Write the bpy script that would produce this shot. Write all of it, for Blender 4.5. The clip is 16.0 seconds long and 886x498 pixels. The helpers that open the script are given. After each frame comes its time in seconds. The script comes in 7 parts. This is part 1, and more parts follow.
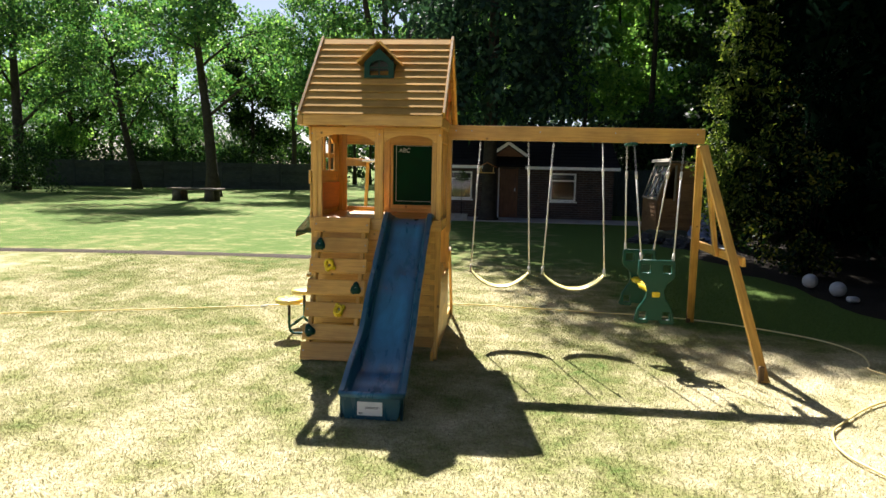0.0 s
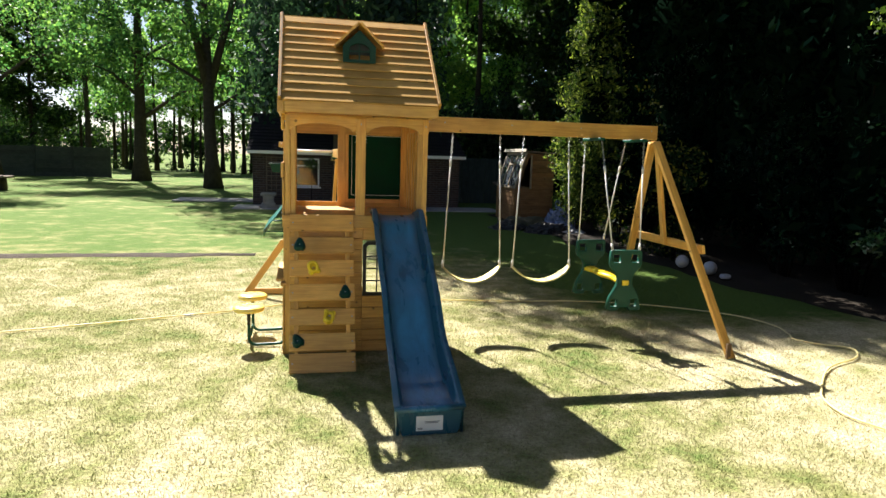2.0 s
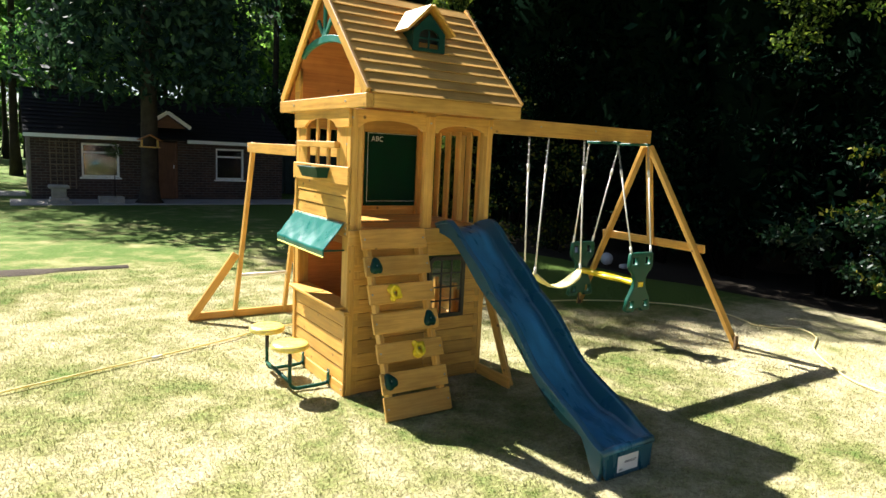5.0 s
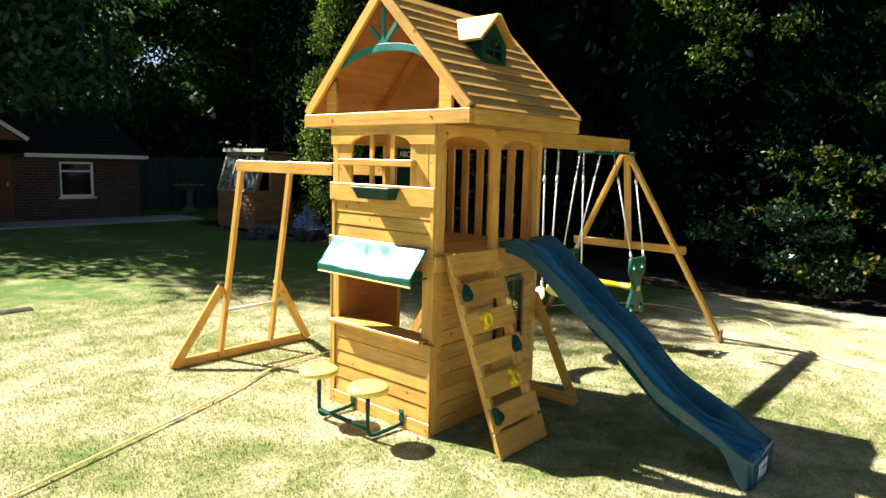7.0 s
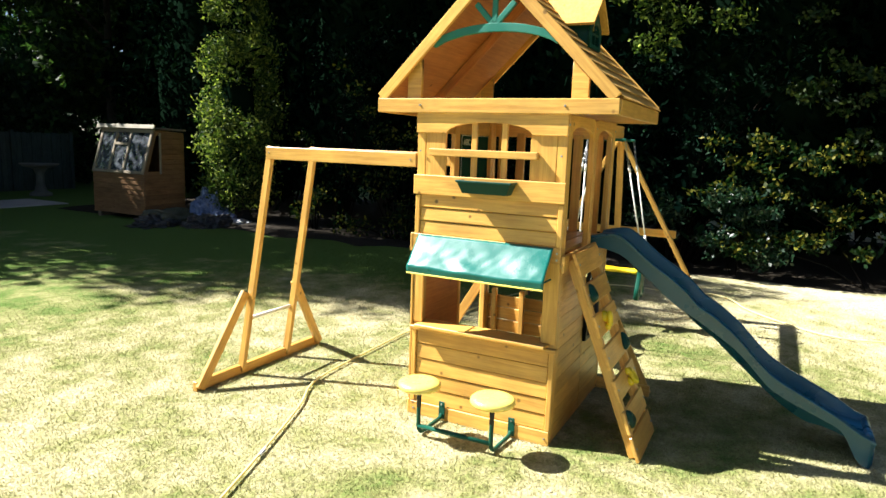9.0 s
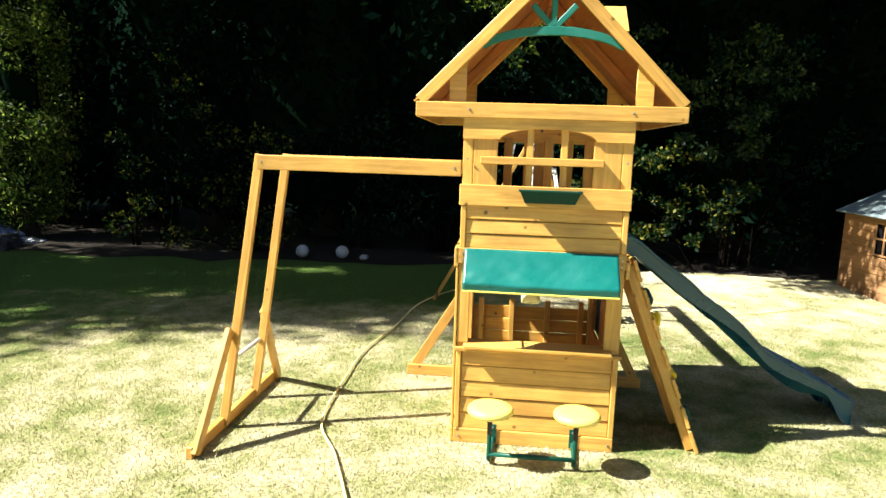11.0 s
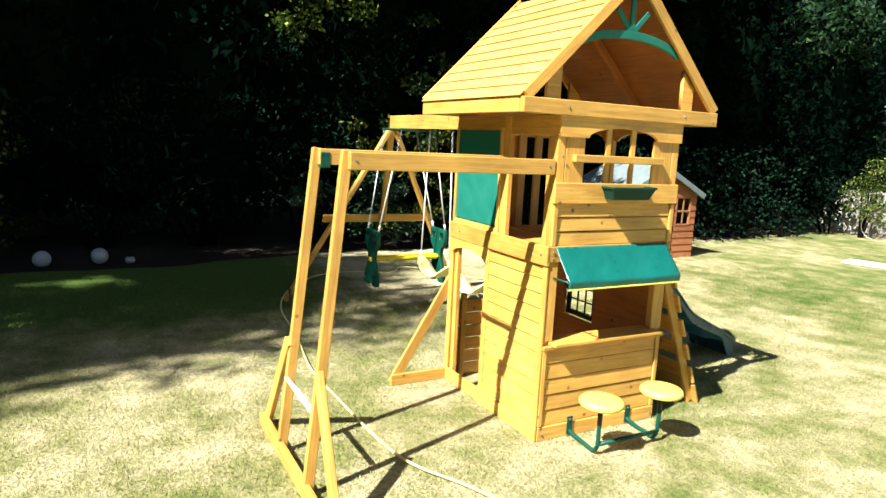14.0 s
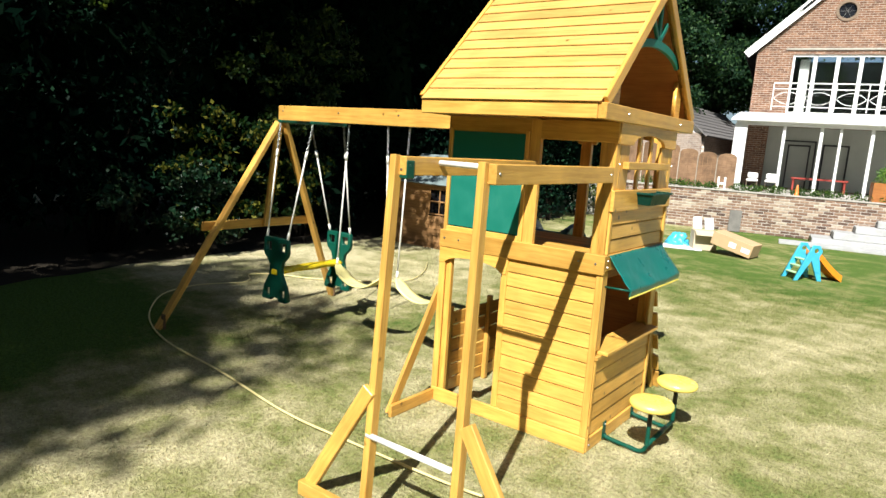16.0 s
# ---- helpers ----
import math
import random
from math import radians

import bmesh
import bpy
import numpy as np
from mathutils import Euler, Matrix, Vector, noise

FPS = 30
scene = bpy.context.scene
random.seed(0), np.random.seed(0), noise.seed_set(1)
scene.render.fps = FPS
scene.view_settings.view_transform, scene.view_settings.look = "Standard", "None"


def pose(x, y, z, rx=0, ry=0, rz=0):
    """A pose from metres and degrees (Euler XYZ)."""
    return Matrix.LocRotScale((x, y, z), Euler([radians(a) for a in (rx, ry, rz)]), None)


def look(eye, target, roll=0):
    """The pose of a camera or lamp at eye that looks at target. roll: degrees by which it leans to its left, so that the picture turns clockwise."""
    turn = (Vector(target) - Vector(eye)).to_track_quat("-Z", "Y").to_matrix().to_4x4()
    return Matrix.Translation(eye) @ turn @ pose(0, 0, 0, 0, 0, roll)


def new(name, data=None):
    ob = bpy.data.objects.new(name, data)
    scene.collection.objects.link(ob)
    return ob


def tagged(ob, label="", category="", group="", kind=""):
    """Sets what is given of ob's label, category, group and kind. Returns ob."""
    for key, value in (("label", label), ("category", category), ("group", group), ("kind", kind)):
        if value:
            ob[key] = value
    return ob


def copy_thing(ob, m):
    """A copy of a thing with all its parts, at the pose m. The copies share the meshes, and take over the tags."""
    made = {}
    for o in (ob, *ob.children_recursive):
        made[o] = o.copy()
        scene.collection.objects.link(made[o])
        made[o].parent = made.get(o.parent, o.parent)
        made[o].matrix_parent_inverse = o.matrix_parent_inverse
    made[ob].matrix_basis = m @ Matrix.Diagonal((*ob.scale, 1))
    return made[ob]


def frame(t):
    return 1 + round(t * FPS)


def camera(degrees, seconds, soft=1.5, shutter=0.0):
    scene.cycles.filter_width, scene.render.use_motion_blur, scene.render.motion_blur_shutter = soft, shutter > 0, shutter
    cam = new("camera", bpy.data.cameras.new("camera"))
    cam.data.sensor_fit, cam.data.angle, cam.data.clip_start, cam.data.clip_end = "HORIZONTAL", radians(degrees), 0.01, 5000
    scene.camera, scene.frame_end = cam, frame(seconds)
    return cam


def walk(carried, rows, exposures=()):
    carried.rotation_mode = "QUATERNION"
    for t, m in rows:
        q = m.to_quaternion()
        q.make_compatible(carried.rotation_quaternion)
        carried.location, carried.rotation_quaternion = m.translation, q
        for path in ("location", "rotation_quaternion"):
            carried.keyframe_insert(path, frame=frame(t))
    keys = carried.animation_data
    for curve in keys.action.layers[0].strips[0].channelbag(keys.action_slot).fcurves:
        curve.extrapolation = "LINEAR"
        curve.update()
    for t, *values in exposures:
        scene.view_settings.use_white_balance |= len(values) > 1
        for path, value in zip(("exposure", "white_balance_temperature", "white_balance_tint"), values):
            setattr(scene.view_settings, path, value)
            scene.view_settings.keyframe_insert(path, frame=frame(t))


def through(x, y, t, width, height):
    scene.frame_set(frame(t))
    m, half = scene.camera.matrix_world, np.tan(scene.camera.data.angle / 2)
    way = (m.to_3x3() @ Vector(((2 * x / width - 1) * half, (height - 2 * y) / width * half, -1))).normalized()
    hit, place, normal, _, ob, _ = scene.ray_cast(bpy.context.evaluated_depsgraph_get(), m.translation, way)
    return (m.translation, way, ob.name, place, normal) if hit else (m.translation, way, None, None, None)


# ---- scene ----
cam = camera(68.6, 16.0)
METRES, EYE, TURN = 14.464, 1.678, 5.1
BASE = pose(1.760, -5.859, EYE, 0, 0, TURN)
ROWS = [
    (0.0, 0.0, 0.0, 0.0, 0.15, -7.17, -1.21),
    (0.5, -0.0293, 0.0021, 0.0006, -5.39, -7.05, -1.0),
    (1.0, -0.0558, 0.0128, 0.0002, -9.44, -7.9, -1.78),
    (1.5, -0.0804, 0.023, 0.0008, -12.29, -7.61, -2.38),
    (2.0, -0.1083, 0.0329, 0.0017, -17.23, -7.97, -1.78),
    (2.5, -0.1303, 0.0508, 0.0018, -20.29, -8.17, -2.53),
    (3.0, -0.1519, 0.0673, 0.0026, -21.35, -6.94, -1.98),
    (3.5, -0.176, 0.0852, 0.0033, -27.36, -7.14, -1.5),
    (4.0, -0.1971, 0.1059, 0.0034, -31.12, -8.02, -2.1),
    (6.5, -0.2989, 0.22, 0.0079, -51.18, -7.42, -1.83),
    (7.0, -0.3089, 0.2473, 0.0072, -53.94, -7.53, -1.48),
    (7.5, -0.32, 0.2744, 0.0085, -56.46, -8.32, -1.61),
    (8.0, -0.334, 0.3024, 0.0106, -63.18, -8.26, -1.56),
    (8.5, -0.3409, 0.3313, 0.0091, -65.32, -7.54, -1.06),
    (9.0, -0.3456, 0.362, 0.0103, -67.92, -9.19, -2.02),
    (11.5, -0.3478, 0.5217, 0.0093, -92.09, -8.08, -1.72),
    (12.0, -0.3463, 0.5571, 0.0087, -94.21, -8.55, -2.27),
    (12.5, -0.331, 0.589, 0.0109, -102.05, -9.5, -2.3),
    (13.0, -0.3154, 0.6176, 0.0116, -107.26, -8.34, -2.56),
    (13.5, -0.2972, 0.6468, 0.0124, -115.25, -9.63, -3.4),
    (14.0, -0.2755, 0.6661, 0.011, -123.06, -9.45, -2.82),
    (14.5, -0.2504, 0.6866, 0.0103, -128.13, -9.27, -3.11),
    (15.0, -0.2222, 0.7079, 0.0121, -135.81, -10.16, -3.94),
    (15.5, -0.1916, 0.7211, 0.011, -141.6, -10.38, -3.55),
    (16.0, -0.1582, 0.7402, 0.0109, -148.0, -9.3, -3.85),
]
walk(cam, [(t, BASE @ pose(METRES * x, METRES * y, METRES * z, 90 + pitch, roll, yaw)) for t, x, y, z, yaw, pitch, roll in ROWS],
     exposures=[(0, 1.70, 6500, 14), (3.5, 1.88, 6500, 13), (9, 1.88, 6400, 9), (13, 1.80, 6350, 9), (14.5, 1.34, 6450, 8), (16.0, 0.94, 6450, 6)])

# ---- world and sun ----
SUN_FROM = Vector((-0.278, 0.912, 1.0)).normalized()
world = bpy.data.worlds.new("world")
scene.world = world
world.use_nodes = True
wn = world.node_tree
sky = wn.nodes.new("ShaderNodeTexSky")
sky.sky_type = "NISHITA"
sky.sun_disc = False
sky.sun_elevation = math.asin(SUN_FROM.z)
sky.sun_rotation = math.atan2(SUN_FROM.x, SUN_FROM.y)
sky.dust_density, sky.air_density = 0.8, 0.75
wn.links.new(sky.outputs[0], wn.nodes["Background"].inputs[0])
wn.nodes["Background"].inputs[1].default_value = 0.039
sun_data = bpy.data.lights.new("sun", "SUN")
sun_data.energy, sun_data.angle, sun_data.color = 5.4, radians(0.55), (1.0, 0.965, 0.915)
new("sun", sun_data).matrix_world = look(tuple(SUN_FROM * 40), (0, 0, 0))


# ---- materials ----
def node_material(name):
    m = bpy.data.materials.new(name)
    m.use_nodes = True
    return m, m.node_tree.nodes, m.node_tree.links, m.node_tree.nodes["Principled BSDF"]


def ramp(nodes, stops):
    r = nodes.new("ShaderNodeValToRGB")
    while len(r.color_ramp.elements) < len(stops):
        r.color_ramp.elements.new(0.5)
    for e, (p, c) in zip(r.color_ramp.elements, stops):
        e.position, e.color = p, (*c, 1)
    return r


def mixer(nodes, links, kind, fac, a, b):
    x = nodes.new("ShaderNodeMix")
    x.data_type, x.blend_type = "RGBA", kind
    for socket, value in ((x.inputs[0], fac), (x.inputs[6], a), (x.inputs[7], b)):
        if isinstance(value, (int, float)):
            socket.default_value = value if socket.type == "VALUE" else (value, value, value, 1)
        elif isinstance(value, tuple):
            socket.default_value = (*value, 1)
        else:
            links.new(value, socket)
    return x.outputs[2]


def coords(nodes, links, stretch, shift=30.0):
    """Object coordinates, stretched, and moved by each object's own random number."""
    tc, info, mp, add = (nodes.new("ShaderNode" + k) for k in ("TexCoord", "ObjectInfo", "Mapping", "VectorMath"))
    mul = nodes.new("ShaderNodeMath")
    mul.operation = "MULTIPLY"
    mul.inputs[1].default_value = shift
    links.new(info.outputs["Random"], mul.inputs[0])
    links.new(tc.outputs["Object"], add.inputs[0])
    links.new(mul.outputs[0], add.inputs[1])
    links.new(add.outputs[0], mp.inputs["Vector"])
    mp.inputs["Scale"].default_value = stretch
    return mp.outputs[0], info.outputs["Random"], add.outputs[0]


def noise_tex(nodes, links, vec, scale, detail=4.0, rough=0.55, dist=0.0):
    n = nodes.new("ShaderNodeTexNoise")
    n.inputs["Scale"].default_value, n.inputs["Detail"].default_value = scale, detail
    n.inputs["Roughness"].default_value, n.inputs["Distortion"].default_value = rough, dist
    links.new(vec, n.inputs["Vector"])
    return n.outputs[0]


def bump(nodes, links, height, strength, distance, shader):
    b = nodes.new("ShaderNodeBump")
    b.inputs["Strength"].default_value, b.inputs["Distance"].default_value = strength, distance
    links.new(height, b.inputs["Height"])
    links.new(b.outputs[0], shader.inputs["Normal"])


def wood(name, light, dark, rough=0.5, knots=True, vary=0.25, spec=0.25):
    m, n, l, p = node_material(name)
    vec, rnd, flat = coords(n, l, (1.1, 16, 16))
    grain = noise_tex(n, l, vec, 3.2, 6, 0.6, 0.6)
    col = ramp(n, [(0.30, dark), (0.62, light)])
    l.new(grain, col.inputs[0])
    blotch = noise_tex(n, l, flat, 3.0, 3)
    tone = ramp(n, [(0.3, (1 - vary,) * 3), (0.7, (1.0 + vary * 0.3,) * 3)])
    l.new(blotch, tone.inputs[0])
    c = mixer(n, l, "MULTIPLY", 1.0, col.outputs[0], tone.outputs[0])
    each = ramp(n, [(0.0, (0.80, 0.78, 0.74)), (0.5, (1, 1, 1)), (1.0, (1.10, 1.05, 0.98))])
    l.new(rnd, each.inputs[0])
    c = mixer(n, l, "MULTIPLY", 1.0, c, each.outputs[0])
    if knots:
        v = n.new("ShaderNodeTexVoronoi")
        v.inputs["Scale"].default_value = 5.5
        l.new(flat, v.inputs["Vector"])
        k = ramp(n, [(0.045, (1, 1, 1)), (0.09, (0, 0, 0))])
        l.new(v.outputs["Distance"], k.inputs[0])
        c = mixer(n, l, "MIX", k.outputs[0], c, tuple(x * 0.35 for x in dark))
    l.new(c, p.inputs["Base Color"])
    p.inputs["Roughness"].default_value = rough
    p.inputs["Specular IOR Level"].default_value = spec
    bump(n, l, grain, 0.35, 0.003, p)
    return m


def plain(name, colour, rough=0.5, metal=0.0, vary=0.15, scale=9.0, relief=0.1, distance=0.002, spec=0.5, grime=None, coat=0.0):
    m, n, l, p = node_material(name)
    vec, rnd, flat = coords(n, l, (1, 1, 1))
    big = noise_tex(n, l, flat, scale, 4)
    fine = noise_tex(n, l, flat, scale * 14, 3)
    lo = tuple(max(0.0, x * (1 - vary)) for x in (grime or colour))
    col = ramp(n, [(0.28, lo), (0.62, colour)])
    l.new(big, col.inputs[0])
    tone = ramp(n, [(0.2, (1 - vary * 0.6,) * 3), (0.8, (1 + vary * 0.25,) * 3)])
    l.new(fine, tone.inputs[0])
    l.new(mixer(n, l, "MULTIPLY", 1.0, col.outputs[0], tone.outputs[0]), p.inputs["Base Color"])
    rr = ramp(n, [(0.3, (max(0.02, rough - 0.1),) * 3), (0.7, (min(1.0, rough + 0.12),) * 3)])
    l.new(big, rr.inputs[0])
    l.new(rr.outputs[0], p.inputs["Roughness"])
    p.inputs["Metallic"].default_value = metal
    p.inputs["Specular IOR Level"].default_value = spec
    p.inputs["Coat Weight"].default_value = coat
    if relief:
        bump(n, l, fine, relief, distance, p)
    return m


def scuffed(name, base, worn, grime, mid, reach):
    """Moulded plastic with a film of dirt, rubbed bright along a track round x = mid; the track colour also stands in
    for sheen.
    """
    m, n, l, p = node_material(name)
    vec, rnd, flat = coords(n, l, (3.5, 1.2, 1.5), 0.0)
    streak = noise_tex(n, l, vec, 2.2, 6, 0.62, 0.4)
    cloud = noise_tex(n, l, flat, 4.0, 4, 0.6)
    dirt = ramp(n, [(0.38, (0, 0, 0)), (0.70, (1, 1, 1))])
    l.new(cloud, dirt.inputs[0])
    c = mixer(n, l, "MIX", dirt.outputs[0], base, grime)
    rub = ramp(n, [(0.36, (0.15, 0.15, 0.15)), (0.66, (0.9, 0.9, 0.9))])
    l.new(streak, rub.inputs[0])
    sep, off, size, track = (n.new("ShaderNode" + k) for k in ("SeparateXYZ", "Math", "Math", "MapRange"))
    l.new(flat, sep.inputs[0])
    off.operation, size.operation = "SUBTRACT", "ABSOLUTE"
    l.new(sep.outputs["X"], off.inputs[0])
    off.inputs[1].default_value = mid
    l.new(off.outputs[0], size.inputs[0])
    track.interpolation_type = "SMOOTHSTEP"
    l.new(size.outputs[0], track.inputs[0])
    track.inputs[1].default_value, track.inputs[2].default_value = reach * 0.55, reach
    track.inputs[3].default_value, track.inputs[4].default_value = 1.0, 0.0
    where = n.new("ShaderNodeMath")
    where.operation = "MULTIPLY"
    l.new(rub.outputs[0], where.inputs[0])
    l.new(track.outputs[0], where.inputs[1])
    # track colour: part rubbing, part sky sheen painted onto the bed
    c = mixer(n, l, "MIX", where.outputs[0], c, worn)
    l.new(c, p.inputs["Base Color"])
    rr = ramp(n, [(0.3, (0.20, 0.20, 0.20)), (0.7, (0.42, 0.42, 0.42))])
    l.new(streak, rr.inputs[0])
    l.new(rr.outputs[0], p.inputs["Roughness"])
    p.inputs["Specular IOR Level"].default_value = 0.65
    bump(n, l, cloud, 0.12, 0.006, p)
    return m


def leaf_material(name, stops, through=0.35, gloss=0.5, sheen=0.25):
    """Leaves: each island its own tone, with light shining through."""
    m, n, l, p = node_material(name)
    geo = n.new("ShaderNodeNewGeometry")
    col = ramp(n, stops)
    l.new(geo.outputs["Random Per Island"], col.inputs[0])
    vec, rnd, flat = coords(n, l, (1, 1, 1))
    big = noise_tex(n, l, flat, 0.7, 3)
    tone = ramp(n, [(0.3, (0.6, 0.62, 0.6)), (0.7, (1.25, 1.2, 1.1))])
    l.new(big, tone.inputs[0])
    c = mixer(n, l, "MULTIPLY", 1.0, col.outputs[0], tone.outputs[0])
    l.new(c, p.inputs["Base Color"])
    p.inputs["Roughness"].default_value = gloss
    p.inputs["Specular IOR Level"].default_value = sheen
    tr = n.new("ShaderNodeBsdfTranslucent")
    l.new(mixer(n, l, "MULTIPLY", 1.0, c, (1.25, 1.45, 0.82)), tr.inputs["Color"])
    mx = n.new("ShaderNodeMixShader")
    mx.inputs[0].default_value = through
    l.new(p.outputs[0], mx.inputs[1])
    l.new(tr.outputs[0], mx.inputs[2])
    l.new(mx.outputs[0], n["Material Output"].inputs["Surface"])
    return m


def brick_material(name, c1, c2, mortar, scale_z=0.075, length=0.225):
    m, n, l, p = node_material(name)
    tc = n.new("ShaderNodeTexCoord")
    mp = n.new("ShaderNodeMapping")
    l.new(tc.outputs["Object"], mp.inputs["Vector"])
    b = n.new("ShaderNodeTexBrick")
    l.new(mp.outputs[0], b.inputs["Vector"])
    b.inputs["Scale"].default_value = 1.0
    b.inputs["Brick Width"].default_value, b.inputs["Row Height"].default_value = length, scale_z
    b.inputs["Mortar Size"].default_value, b.inputs["Bias"].default_value = 0.008, 0.0
    b.inputs["Color1"].default_value, b.inputs["Color2"].default_value = (*c1, 1), (*c2, 1)
    b.inputs["Mortar"].default_value = (*mortar, 1)
    nz = noise_tex(n, l, tc.outputs["Object"], 5.0, 5)
    tone = ramp(n, [(0.3, (0.72, 0.70, 0.70)), (0.7, (1.15, 1.12, 1.1))])
    l.new(nz, tone.inputs[0])
    l.new(mixer(n, l, "MULTIPLY", 1.0, b.outputs["Color"], tone.outputs[0]), p.inputs["Base Color"])
    p.inputs["Roughness"].default_value = 0.9
    inv = n.new("ShaderNodeMath")
    inv.operation = "SUBTRACT"
    inv.inputs[0].default_value = 1.0
    l.new(b.outputs["Fac"], inv.inputs[1])
    bump(n, l, inv.outputs[0], 0.6, 0.01, p)
    return m


def glass_material(name, tint=(0.9, 0.95, 0.95), rough=0.03):
    m, n, l, p = node_material(name)
    p.inputs["Base Color"].default_value = (*tint, 1)
    p.inputs["Transmission Weight"].default_value = 1.0
    p.inputs["Roughness"].default_value = rough
    p.inputs["IOR"].default_value = 1.45
    return m


def lawn_colour(n, l, vec):
    """Straw and green in patches, greener away from the worn middle of the lawn."""
    big = noise_tex(n, l, vec, 0.55, 4, 0.6)
    mid = noise_tex(n, l, vec, 2.6, 5, 0.6)
    tuft = noise_tex(n, l, vec, 11.0, 4, 0.7)
    fine = noise_tex(n, l, vec, 34.0, 4, 0.75)
    sep = n.new("ShaderNodeSeparateXYZ")
    l.new(vec, sep.inputs[0])
    far = n.new("ShaderNodeMapRange")
    far.interpolation_type = "SMOOTHSTEP"
    l.new(sep.outputs["Y"], far.inputs[0])
    far.inputs[1].default_value, far.inputs[2].default_value = 3.0, 8.0
    far.inputs[3].default_value, far.inputs[4].default_value = 0.0, 0.28
    house = n.new("ShaderNodeMapRange")
    house.interpolation_type = "SMOOTHSTEP"
    l.new(sep.outputs["Y"], house.inputs[0])
    house.inputs[1].default_value, house.inputs[2].default_value = -2.5, -7.5
    house.inputs[3].default_value, house.inputs[4].default_value = 0.0, 0.22
    # greener grass by the hedge, darkened further to stand in for shade there
    shade_fade = []
    for axis, a, b in (("X", 2.8, 4.7), ("Y", -0.1, 1.8)):
        mr = n.new("ShaderNodeMapRange")
        mr.interpolation_type = "SMOOTHSTEP"
        l.new(sep.outputs[axis], mr.inputs[0])
        mr.inputs[1].default_value, mr.inputs[2].default_value = a, b
        shade_fade.append(mr.outputs[0])
    shade_green = n.new("ShaderNodeMath")
    shade_green.operation = "MULTIPLY"
    l.new(shade_fade[0], shade_green.inputs[0])
    l.new(shade_fade[1], shade_green.inputs[1])
    dry = []
    for axis, a, b in (("X", 2.4, 4.4), ("Y", 1.5, 0.2)):
        mr = n.new("ShaderNodeMapRange")
        mr.interpolation_type = "SMOOTHSTEP"
        l.new(sep.outputs[axis], mr.inputs[0])
        mr.inputs[1].default_value, mr.inputs[2].default_value = a, b
        dry.append(mr.outputs[0])
    bare = n.new("ShaderNodeMath")
    bare.operation = "MULTIPLY"
    l.new(dry[0], bare.inputs[0])
    l.new(dry[1], bare.inputs[1])
    total = None
    for src, w in ((bare.outputs[0], -0.16), (big, 0.80), (mid, 0.85), (tuft, 0.34), (fine, 0.26), (far.outputs[0], 1.0), (house.outputs[0], 1.0), (shade_green.outputs[0], 0.52)):
        mul = n.new("ShaderNodeMath")
        mul.operation = "MULTIPLY_ADD"
        l.new(src, mul.inputs[0])
        mul.inputs[1].default_value = w
        if total is None:
            mul.inputs[2].default_value = -0.455
        else:
            l.new(total, mul.inputs[2])
        total = mul.outputs[0]
    col = ramp(n, [(0.42, (0.61, 0.548, 0.350)), (0.58, (0.445, 0.410, 0.235)), (0.76, (0.255, 0.262, 0.102)), (0.96, (0.098, 0.165, 0.034))])
    l.new(total, col.inputs[0])
    return col.outputs[0], fine, mid


def ground_material():
    m, n, l, p = node_material("lawn_soil")
    tc = n.new("ShaderNodeTexCoord")
    col, fine, mid = lawn_colour(n, l, tc.outputs["Object"])
    tone = ramp(n, [(0.34, (0.50, 0.47, 0.42)), (0.60, (1.12, 1.12, 1.10))])
    l.new(fine, tone.inputs[0])
    l.new(mixer(n, l, "MULTIPLY", 1.0, col, tone.outputs[0]), p.inputs["Base Color"])
    p.inputs["Roughness"].default_value = 0.95
    p.inputs["Specular IOR Level"].default_value = 0.1
    bump(n, l, fine, 0.9, 0.03, p)
    return m


def blade_material():
    m, n, l, p = node_material("grass_blade")
    tc = n.new("ShaderNodeTexCoord")
    col, fine, mid = lawn_colour(n, l, tc.outputs["Object"])
    geo = n.new("ShaderNodeNewGeometry")
    each = ramp(n, [(0.0, (0.70, 0.73, 0.64)), (0.5, (0.98, 0.98, 0.98)), (1.0, (1.20, 1.17, 1.12))])
    l.new(geo.outputs["Random Per Island"], each.inputs[0])
    c = mixer(n, l, "MULTIPLY", 1.0, col, each.outputs[0])
    l.new(c, p.inputs["Base Color"])
    p.inputs["Roughness"].default_value = 0.6
    p.inputs["Specular IOR Level"].default_value = 0.2
    tr = n.new("ShaderNodeBsdfTranslucent")
    l.new(c, tr.inputs["Color"])
    mx = n.new("ShaderNodeMixShader")
    mx.inputs[0].default_value = 0.3
    l.new(p.outputs[0], mx.inputs[1])
    l.new(tr.outputs[0], mx.inputs[2])
    l.new(mx.outputs[0], n["Material Output"].inputs["Surface"])
    return m


CEDAR = wood("cedar_stain", (0.745, 0.432, 0.099), (0.555, 0.280, 0.052), rough=0.38, spec=0.6)
CEDAR_ROOF = wood("cedar_roof", (0.61, 0.372, 0.112), (0.50, 0.280, 0.076), rough=0.85, spec=0.06)
STAKE = wood("weathered_stake", (0.20, 0.13, 0.07), (0.12, 0.075, 0.04), 0.8)
# darker cedar copy; on the tower it stands in for shade inside
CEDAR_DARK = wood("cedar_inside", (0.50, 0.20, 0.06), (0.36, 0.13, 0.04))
GREEN_PAINT = plain("green_paint", (0.012, 0.16, 0.115), 0.45, vary=0.12)
GREEN_PLASTIC = plain("green_plastic", (0.005, 0.070, 0.045), 0.38, vary=0.15, spec=0.25)
DARK_GREEN = plain("dark_green_plastic", (0.004, 0.045, 0.032), 0.42, spec=0.2)
